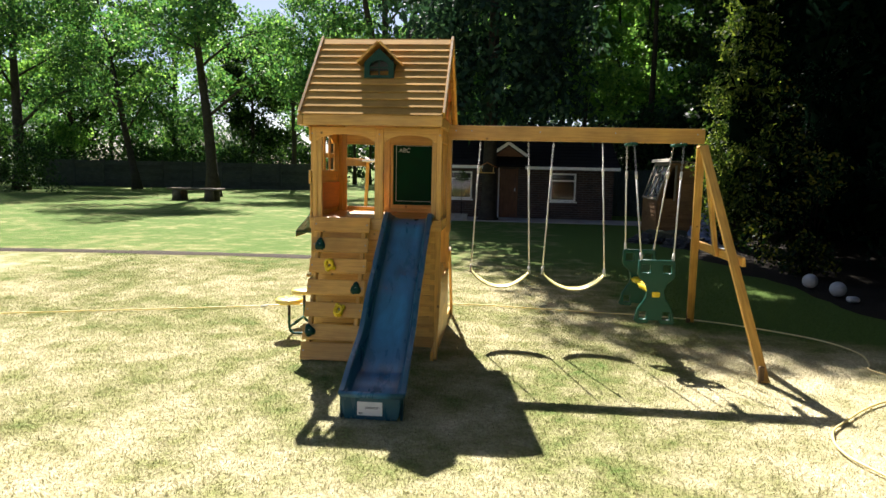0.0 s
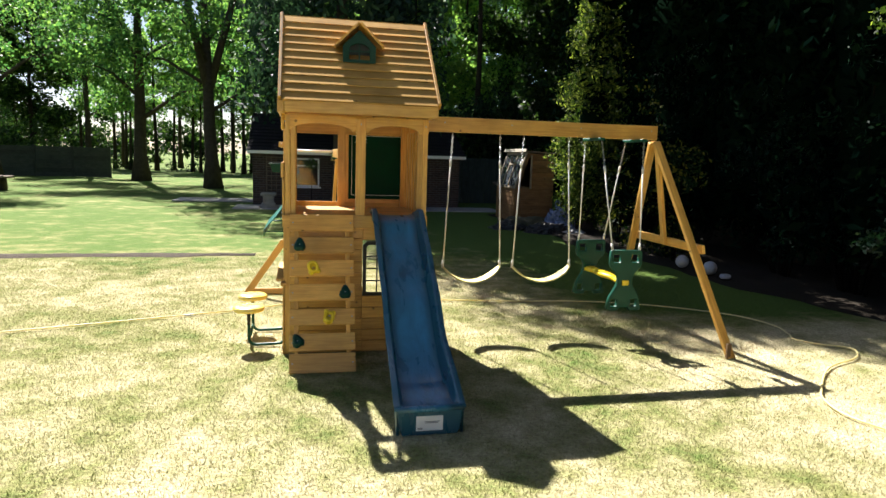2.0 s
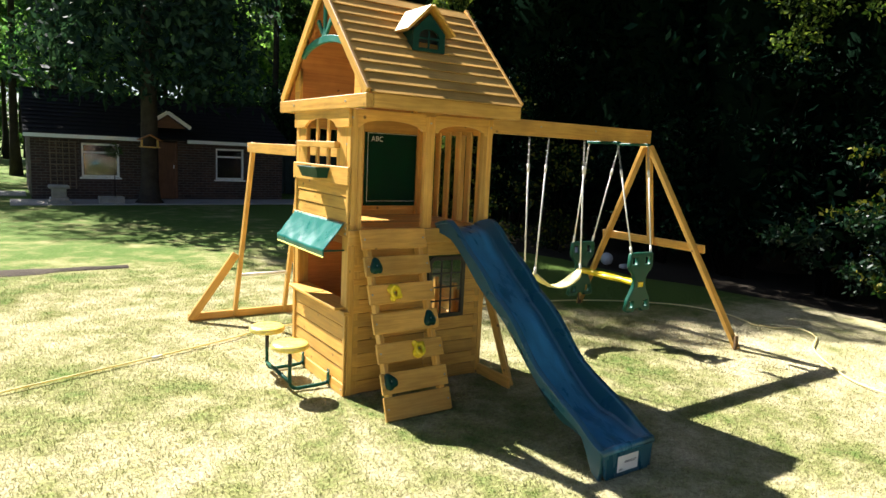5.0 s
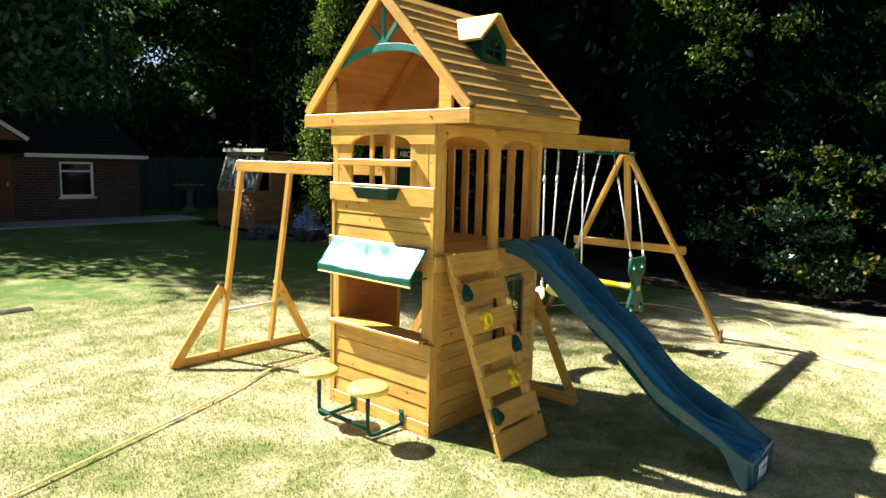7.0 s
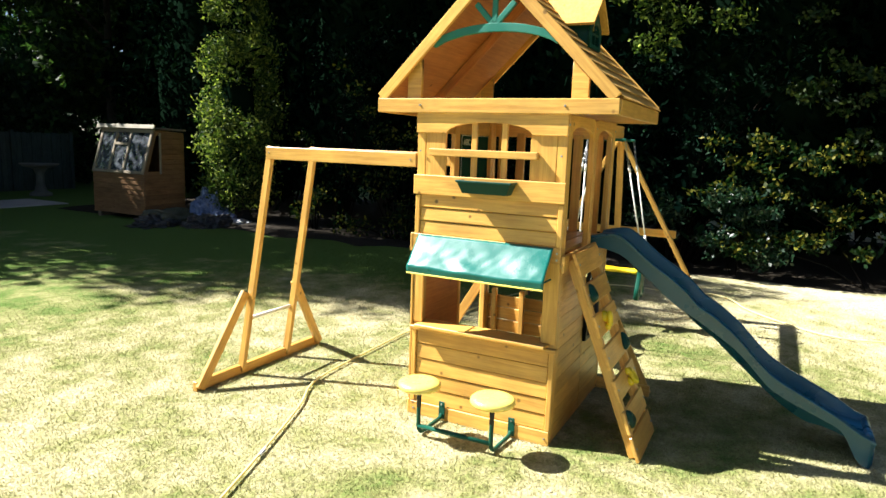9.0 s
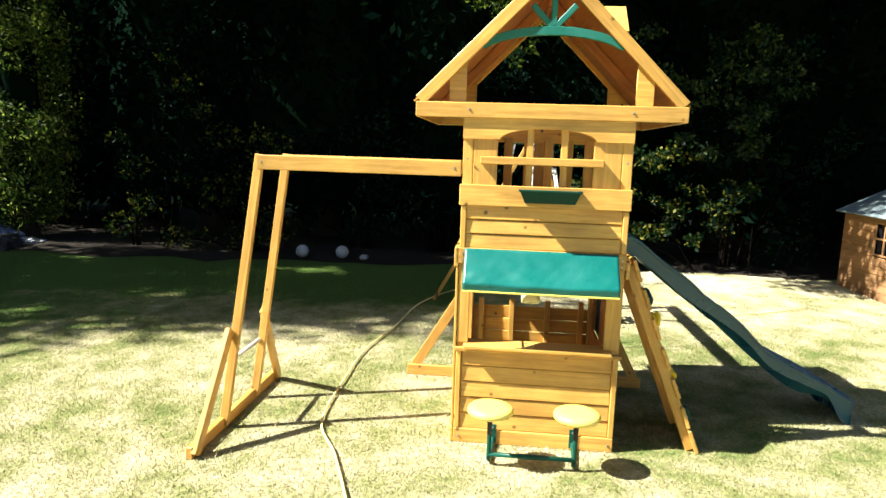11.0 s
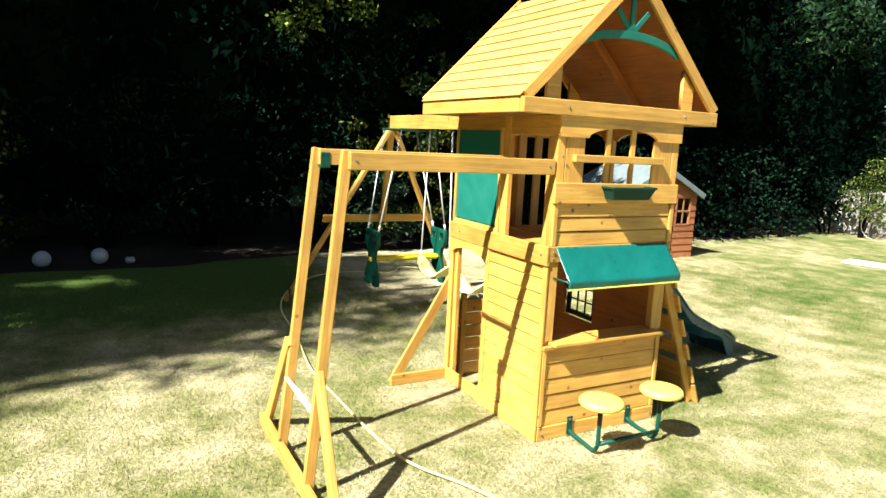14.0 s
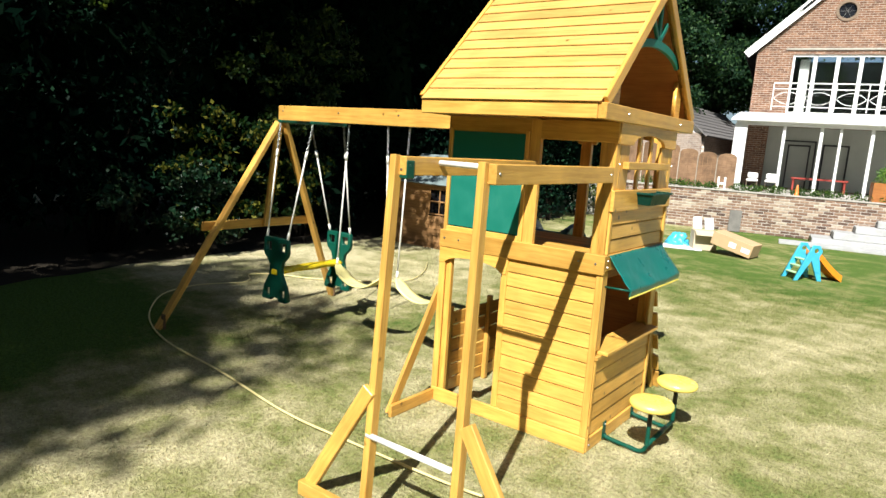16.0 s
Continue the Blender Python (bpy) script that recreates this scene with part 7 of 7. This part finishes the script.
def hwindow(x0, y0, x1, y1, z, parent, mullions, label="white framed window"):
    w = hplate("window", [(0, 0), (x1 - x0, 0), (x1 - x0, y1 - y0), (0, y1 - y0)], [[(0.07, 0.07), (0.07, y1 - y0 - 0.07), (x1 - x0 - 0.07, y1 - y0 - 0.07), (x1 - x0 - 0.07, 0.07)]], 0.10, UPVC, parent, x0, y0, z, label)
    for mx in mullions:
        hbox("mullion", (mx - 0.06, y0 + 0.05, z - 0.05), (mx + 0.06, y1 - 0.05, z + 0.05), UPVC, w)
    hbox("pane", (x0 + 0.05, y0 + 0.05, z - 0.005), (x1 - 0.05, y1 - 0.05, z + 0.005), PANE, w, bevel=0.0005).visible_shadow = False
    return w


hwindow(1.45, 3.65, 5.15, 5.66, ZW - 0.10, house, [2.14, 2.82, 3.50, 4.18, 4.82])
for a, b in ((1.7, 2.0), (4.7, 5.0)):
    hbox("curtain", (a, 3.75, ZW - 0.5), (b, 5.55, ZW - 0.42), plain("pale_curtain", (0.5, 0.5, 0.46), 0.9), house)
# dark sheet and floor give the room its dimness by colour
hbox("room_back", (0.4, 3.2, ZW - 3.0), (8.0, 5.8, ZW - 2.9), DARK_ROOM, house, "dark sheet standing in for the unlit room")
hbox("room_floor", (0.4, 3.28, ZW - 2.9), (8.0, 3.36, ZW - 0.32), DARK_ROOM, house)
hbox("lintel", (1.2, 5.80, ZW - 0.005), (5.6, 5.87, ZW + 0.05), STONE, house, "pale stone string course")
RING = plain("brick_ring", (0.24, 0.17, 0.12), 0.9, vary=0.35, scale=9.0, relief=0.5)
rnd = hplate("round_window", arc(0, 0, 0.345, 0.345, 0, 360, 28)[:-1], [arc(0, 0, 0.26, 0.26, 0, 360, 28)[:-1]], 0.36, RING, house, 2.86, 7.08, ZW - 0.15, "round window in a brick ring")
hplate("leaded_pane", arc(0, 0, 0.30, 0.30, 0, 360, 28)[:-1], [], 0.02, DARK_PANE, rnd, 2.86, 7.08, ZW - 0.12)
for ang in (0, 60, 120):
    d = HM.to_3x3() @ Vector((math.cos(radians(ang)), math.sin(radians(ang)), 0))
    c = HM @ Vector((2.86, 7.08, ZW - 0.10))
    plank("lead_bar", c - d * 0.25, c + d * 0.25, 0.009, 0.01, HM.to_3x3() @ Vector((0, 0, 1)), COPING, rnd, "", 0.001)
# white balcony rail
rail = place("balcony_rail", box_mesh((4.6, 0.035, 0.035), WHITE, 0.005), house, "white wrought balcony railing", HM @ Matrix.Translation((3.30, 4.58, ZW + 1.0)))
hbox("bottom_rail", (1.0, 3.80, ZW + 0.98), (5.6, 3.825, ZW + 1.01), WHITE, rail)
hbox("middle_rail", (1.0, 4.38, ZW + 0.985), (5.6, 4.405, ZW + 1.015), WHITE, rail)
for i in range(6):
    hbox("rail_post", (0.985 + i * 0.92, 3.68, ZW + 0.985), (1.015 + i * 0.92, 4.58, ZW + 1.015), WHITE, rail)
for i in range(5):
    x = 1.46 + i * 0.92
    for s in (-1, 1):
        pts = [HM @ Vector((x - 0.42 + 0.84 * u, 4.09 + s * 0.20 * math.sin(math.pi * u) ** 0.8, ZW + 1.0)) for u in [k / 12 for k in range(13)]]
        tube("scroll", pts, 0.010, WHITE, rail, "", 6)
# veranda
VZ0, VX0, VX1, VTOP = -3.6, 0.35, 8.0, 3.05
ver = thing("veranda", (1, -18, 1), "white glazed veranda along the house front", "veranda")
for x in (0.40, 1.52, 2.52, 3.02, 3.82, 4.4, 5.4, 6.5, 7.7):
    wide = 0.16 if x < 0.5 else (0.07 if x in (3.02, 4.4) else 0.09)
    hbox("column", (x - wide / 2, TERR, VZ0 - 0.06), (x + wide / 2, VTOP, VZ0 + 0.06), WHITE, ver)
hbox("corner_panel", (0.12, TERR, VZ0 - 0.10), (0.48, VTOP, VZ0 + 0.10), WHITE, ver)
hbox("head_beam", (VX0 - 0.2, VTOP - 0.02, VZ0 - 0.10), (VX1, VTOP + 0.13, VZ0 + 0.10), WHITE, ver)
hslope("veranda_roof", VX0 - 0.35, VX1 + 0.2, (VTOP + 0.12, VZ0 + 0.30), (3.62, ZW + 0.05), 0.06, WHITE, ver, "white sloping veranda roof")
hbox("inner_wall", (0.4, TERR, ZW + 0.02), (0.98, 3.3, ZW + 0.06), BRICK_HOUSE, ver)
PALE_ROOM = plain("pale_room", (0.50, 0.53, 0.50), 0.9, vary=0.1, scale=2.0)
hbox("room_wall", (0.98, TERR, ZW - 0.30), (4.7, 3.2, ZW - 0.25), PALE_ROOM, ver, "pale room seen through the doors")
# flat dark sheet painted for the unlit doorway
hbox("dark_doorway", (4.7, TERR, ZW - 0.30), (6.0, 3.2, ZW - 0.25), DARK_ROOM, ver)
for x0, x1, top in ((1.55, 2.55, 2.75), (2.80, 3.55, 2.65), (1.72, 2.38, 2.60)):
    for x in (x0, x1):
        hbox("door_frame", (x - 0.025, TERR, ZW - 0.22), (x + 0.025, top, ZW - 0.17), DARK_ROOM, ver)
    hbox("door_frame", (x0 + 0.026, top - 0.05, ZW - 0.22), (x1 - 0.026, top, ZW - 0.17), DARK_ROOM, ver)
RED_WOOD = plain("red_painted_wood", (0.26, 0.035, 0.025), 0.5)
bench = thing("red_bench", tuple(HM @ Vector((2.6, TERR, -5.0))), "low red painted bench inside the veranda", "bench")
hbox("bench_top", (1.9, TERR + 0.38, -5.2), (3.5, TERR + 0.44, -4.8), RED_WOOD, bench)
for x in (1.98, 3.42):
    for z in (-5.12, -4.88):
        hbox("leg", (x - 0.03, TERR, z - 0.03), (x + 0.03, TERR + 0.38, z + 0.03), RED_WOOD, bench)
cone = thing("orange_cone", tuple(HM @ Vector((2.0, TERR + 0.04, -0.62))), "small orange plastic cone among the border plants", "cone")
TERRACOTTA = plain("orange_plastic", (0.75, 0.20, 0.04), 0.5)
c = HM @ Vector((2.02, TERR, -0.40))
turned("cone_body", (c.x, c.y, TERR), [(0.085, 0), (0.085, 0.02), (0.06, 0.03), (0.045, 0.15), (0.022, 0.30), (0.015, 0.31)], TERRACOTTA, cone, "", 16)
planter = thing("timber_planter", (0, -17, 1), "timber planter box with a clipped green bush", "planter")
hbox("planter_box", (3.75, TERR, -1.6), (4.5, TERR + 0.5, -0.9), CEDAR_DARK, planter)
c = HM @ Vector((4.12, TERR + 0.72, -1.25))
place("bush", quads_mesh("bush", leaf_quads(clump_points([(c.x, c.y, c.z, 0.38)], 6000), 0.06, 0.04), LEAF_FAR), planter, "clipped round bush")
def garden_chair(x):
    chair = thing("garden_chair", tuple(HM @ Vector((x, TERR, -2.4))), "low garden chair with white cushions on the terrace", "chair", "chairs on the terrace")
    hbox("seat_cushion", (x - 0.16, TERR + 0.26, -2.6), (x + 0.16, TERR + 0.34, -2.25), WHITE, chair, bevel=0.03)
    hbox("back_cushion", (x - 0.14, TERR + 0.35, -2.66), (x + 0.14, TERR + 0.52, -2.57), WHITE, chair, bevel=0.04)
    for dx in (-0.14, 0.14):
        for dz in (-2.58, -2.28):
            hbox("leg", (x + dx - 0.012, TERR, dz - 0.012), (x + dx + 0.012, TERR + 0.26, dz + 0.012), FENCE, chair)


for x in (0.85, 1.35):
    garden_chair(x)
# garage and screen fence beyond
PALE_BRICK = brick_material("pale_brick", (0.26, 0.20, 0.16), (0.33, 0.27, 0.22), (0.38, 0.35, 0.32))
GREY_TILE = plain("grey_tiles", (0.17, 0.16, 0.16), 0.7, vary=0.3, relief=0.6, distance=0.02)
garage = thing("brick_garage", (7, -24, 1), "low brick garage with a white gable and grey tiled roof", "garage")
GX0, GX1, GY, GE, GA = 6.1, 8.85, -22.3, 2.9, 4.12
GM = (GX0 + GX1) / 2
place("front_wall", plate_mesh([(0, 0), (GX1 - GX0, 0), (GX1 - GX0, GE), (0, GE)], [], 0.2, PALE_BRICK, 0.002), garage, "", frame_pose((GX1, GY, 0), (-1, 0, 0), (0, 0, 1)))
place("side_wall", plate_mesh([(0, 0), (8, 0), (8, GE), (0, GE)], [], 0.2, PALE_BRICK, 0.002), garage, "", frame_pose((GX0, GY - 0.1, 0), (0, -1, 0), (0, 0, 1)))
place("gable_board", plate_mesh([(-0.1, GE), (GX1 - GX0 + 0.1, GE), ((GX1 - GX0) / 2, GA - 0.05)], [], 0.08, WHITE, 0.002), garage, "white boarded gable", frame_pose((GX1, GY + 0.02, 0), (-1, 0, 0), (0, 0, 1)))
for s in (-1, 1):
    ex = GM + s * ((GX1 - GX0) / 2 + 0.25)
    foot, head = Vector((ex, 0, GE - 0.13)), Vector((GM, 0, GA))
    c, ln = (foot + head) / 2, (head - foot).length
    up = (head - foot).normalized()
    outv = Vector((s * abs(up.z), 0, abs(up.x)))
    slope = plank("roof_slope", (c.x, GY + 0.25, c.z), (c.x, GY - 8.2, c.z), ln, 0.05, outv, GREY_TILE, garage, "grey tiled roof slope")
    for i in range(9):
        q = foot + up * (ln * (i + 0.5) / 9) + outv * 0.034
        plank("tile_course", (q.x, GY + 0.25, q.z), (q.x, GY - 8.2, q.z), ln / 9 + 0.03, 0.016, outv + up * 0.12, GREY_TILE, slope)
TAN = wood("tan_fence", (0.27, 0.165, 0.095), (0.16, 0.095, 0.06), 0.85, False, 0.45)
PALE_POST = wood("pale_post", (0.50, 0.45, 0.38), (0.36, 0.32, 0.27), 0.85, False)
screen = thing("screen_fence", (6, -17, 1), "tan timber fence with arched panel tops behind the flower bed", "fence")
for k in range(6):
    x0, tall = -2.9 + k * 0.55, (1.14, 1.16, 1.10, 0.98, 0.92, 0.90)[k]
    top = [(0, 0), (0.525, 0), (0.525, tall)] + arc(0.2625, tall, 0.2625, 0.13, 0, 180, 8)[1:-1] + [(0, tall)]
    panel = hplate("arched_panel", top, [], 0.03, TAN, screen, x0, TERR, -2.3)
    for b in range(1, 4):
        hbox("cover_strip", (x0 + b * 0.131 - 0.008, TERR + 0.01, -2.284), (x0 + b * 0.131 + 0.008, TERR + tall, -2.276), TAN, panel, bevel=0.001)
    hbox("panel_post", (x0 - 0.025, TERR, -2.36), (x0 - 0.002, TERR + tall - 0.02, -2.24), PALE_POST, screen, "pale timber post")

# ---- things on the house lawn ----
CARD = plain("brown_cardboard", (0.50, 0.34, 0.19), 0.85, vary=0.12)
TOY_BLUE = plain("toy_blue", (0.06, 0.42, 0.62), 0.35)
TOY_ORANGE = plain("toy_orange", (0.85, 0.26, 0.02), 0.35)
TOY_GREEN = plain("toy_lime", (0.45, 0.70, 0.40), 0.4)
carton = thing("cardboard_box", (1.5, -9.3, 0), "large closed cardboard carton on the grass", "box")
cm = pose(1.48, -9.15, 0.05, 0, 0, -6)
place("carton_body", box_mesh((0.80, 0.52, 0.26), CARD, 0.006), carton, "", cm @ pose(0, 0, 0.20, 0, -14, 0))
place("label", box_mesh((0.14, 0.004, 0.10), PAPER, 0.0005), carton, "white paper label", cm @ pose(-0.02, 0.263, 0.19, 0, -14, 0))
place("label", box_mesh((0.16, 0.004, 0.09), PAPER, 0.0005), carton, "white paper label", cm @ pose(-0.27, 0.263, 0.115, 0, -14, 0))
flat = thing("pale_carton", (2.2, -9.4, 0), "pale open cardboard carton standing on the grass", "box")
fm = pose(2.18, -9.43, 0, 0, 0, 27)
CARD_PALE = plain("pale_cardboard", (0.54, 0.44, 0.31), 0.85, vary=0.10)
for a, b in (((0, 0.19, 0.21), (0.46, 0.012, 0.40)), ((0, -0.19, 0.21), (0.46, 0.012, 0.40)), ((-0.224, 0, 0.21), (0.012, 0.368, 0.40)), ((0.224, 0, 0.21), (0.012, 0.368, 0.40)), ((0, 0, 0.02), (0.436, 0.368, 0.012))):
    place("carton_side", box_mesh(b, CARD_PALE, 0.003), flat, "", fm @ Matrix.Translation(a))
place("flap", box_mesh((0.45, 0.22, 0.010), CARD_PALE, 0.002), flat, "", fm @ pose(0, 0.28, 0.372, -22, 0, 0))
sheetp = thing("white_polystyrene", (2.6, -10.5, 0), "white packing boards leaning together", "packing")
for dx in (0.0, 0.25):
    place("packing_board", box_mesh((0.18, 0.05, 0.62), PAPER, 0.004), sheetp, "", pose(2.55 - dx, -10.3, 0.30, -14, 8, 10))
slab = thing("grey_slab", (1.6, -13.4, 0), "grey slab leaning on the brick wall", "slab")
place("slab_body", box_mesh((0.30, 0.04, 0.58), COPING, 0.004), slab, "", HM @ Matrix.Translation((0.66, 0.295, 0.12)) @ pose(0, 0, 0, -12, 0, 0) @ pose(0, 0, 0, 90, 0, 0))
groundsheet = place("ground_sheet", box_mesh((1.75, 0.62, 0.014), PAPER, 0.004), None, "", pose(3.02, -9.12, 0.016, 0, 0, 17))
tagged(groundsheet, "white plastic sheet spread on the grass", "plastic sheet")
bag = lump("blue_toy_bag", (2.75, -9.6, 0.0), (0.28, 0.26, 0.30), TOY_BLUE, "bright blue bag on the white sheet", 8)
toy = thing("toy_slide", (-0.1, -7.9, 0), "small plastic toddler slide in blue and orange", "toy slide")
tm = pose(0.0, -7.6, 0, 0, 0, 222) @ Matrix.Scale(0.8, 4)
for s in (-1, 1):
    me = plate_mesh([(-0.42, 0.0), (-0.32, 0.0), (-0.08, 0.42), (0.10, 0.0), (0.20, 0.0), (0.08, 0.50), (0.14, 0.62), (0.06, 0.74), (-0.08, 0.74), (-0.15, 0.60)], [arc(0.0, 0.63, 0.05, 0.05, 0, 360, 12)[:-1]], 0.04, TOY_BLUE, 0.008)
    place("side_frame", me, toy, "sky-blue moulded side", tm @ frame_pose((0, s * 0.2, 0), (1, 0, 0), (0, 0, 1)))
for x, z in ((-0.29, 0.14), (-0.22, 0.28), (-0.14, 0.42)):
    place("tread", box_mesh((0.10, 0.38, 0.03), TOY_GREEN, 0.008), toy, "pale green tread", tm @ Matrix.Translation((x, 0, z)))
bm = bmesh.new()
rows = []
for i in range(15):
    u = i / 14
    x, z = 0.04 + 0.62 * u, 0.52 * (1 - u) ** 1.2 + 0.05
    rows.append([bm.verts.new((x, y, z + dz)) for y, dz in ((-0.19, 0.09), (-0.15, 0), (0.15, 0), (0.19, 0.09), (0.185, -0.05), (-0.185, -0.05))])
for a, b in zip(rows, rows[1:]):
    for j in range(6):
        bm.faces.new((a[j], a[(j + 1) % 6], b[(j + 1) % 6], b[j]))
bm.faces.new(rows[0])
bm.faces.new(rows[-1][::-1])
part("slide_bed", bm, TOY_ORANGE, toy, "orange slide bed", tm)

pole = thing("leaning_pole", tuple(HM @ Vector((-1.42, 0, 1.0))), "thin dark pole with a pale foot leaning on the brick wall", "pole")
tube("shaft", [HM @ Vector((-1.42, 0.30, 0.82)), HM @ Vector((-1.40, 1.16, 0.045))], 0.014, BLACK_PLASTIC, pole, "", 8)
tube("pole_foot", [HM @ Vector((-1.43, 0.012, 1.08)), HM @ Vector((-1.42, 0.30, 0.82))], 0.017, PAPER, pole, "pale lower sleeve", 8)
hoop = thing("wire_hoop", tuple(HM @ Vector((-2.6, 0.4, 0.5))), "thin pale wire hoop standing by the shrub", "hoop")
tube("ring", [HM @ Vector((-2.45 + 0.33 * math.cos(a), 0.34 + 0.33 * math.sin(a), 0.55)) for a in [2 * math.pi * k / 36 for k in range(37)]], 0.008, STEEL, hoop, "", 6)
stand = thing("plant_stand", tuple(HM @ Vector((0.1, TERR, -0.5))), "small white painted plant stand on the terrace edge", "plant stand")
for dx in (0.0, 0.17):
    hbox("upright", (0.05 + dx, TERR, -0.56), (0.10 + dx, TERR + 0.36, -0.46), WHITE, stand, bevel=0.008)
hbox("crossbar", (0.102, TERR + 0.15, -0.54), (0.218, TERR + 0.21, -0.48), WHITE, stand, bevel=0.006)

# ---- bricks of the garden wall ----
def stock_brick(joined=False):
    m, n, l, p = node_material("stock_brick")
    vec, rnd, spot = coords(n, l, (1, 1, 1), 50.0)
    if joined:
        rnd = n.new("ShaderNodeNewGeometry").outputs["Random Per Island"]
    tone = ramp(n, [(0.0, (0.085, 0.055, 0.045)), (0.25, (0.175, 0.105, 0.075)), (0.5, (0.25, 0.160, 0.115)), (0.75, (0.31, 0.225, 0.17)), (1.0, (0.44, 0.38, 0.31))])
    l.new(rnd, tone.inputs[0])
    wear = ramp(n, [(0.3, (0.6, 0.58, 0.56)), (0.65, (1.12, 1.10, 1.06))])
    l.new(noise_tex(n, l, spot, 14.0, 5, 0.65), wear.inputs[0])
    l.new(mixer(n, l, "MULTIPLY", 1.0, tone.outputs[0], wear.outputs[0]), p.inputs["Base Color"])
    p.inputs["Roughness"].default_value = 0.92
    bump(n, l, noise_tex(n, l, spot, 60.0, 4, 0.7), 0.6, 0.006, p)
    return m


STOCK, STOCK_REST = stock_brick(), stock_brick(True)
BRICK_LEN, COURSE = 0.228, TERR / 14
whole = box_mesh((BRICK_LEN - 0.014, COURSE - 0.014, 0.05), STOCK, 0.005)
half = box_mesh((BRICK_LEN / 2 - 0.014, COURSE - 0.014, 0.05), STOCK, 0.005)
rest = bmesh.new()
for row in range(14):
    x = -2.45
    first_one = True
    while x < 5.03:
        short = row % 2 == 1 and first_one
        first_one = False
        w_ = min(BRICK_LEN / 2 if short else BRICK_LEN, 5.04 - x)
        spot = (x + w_ / 2, (row + 0.5) * COURSE, -0.030 + random.uniform(0.0, 0.006))
        if x < 2.15 and w_ > 0.1:
            place("brick", half if short else whole, retaining, "", HM @ Matrix.Translation(spot))
        elif w_ > 0.03:
            add_box(rest, (w_ - 0.014, COURSE - 0.014, 0.05), HM @ Matrix.Translation(spot), 0.005)
        x = round(x + w_, 4)
tagged(place("brickwork", to_mesh(rest, STOCK_REST, "brickwork"), retaining), "", "", "", "stuff")
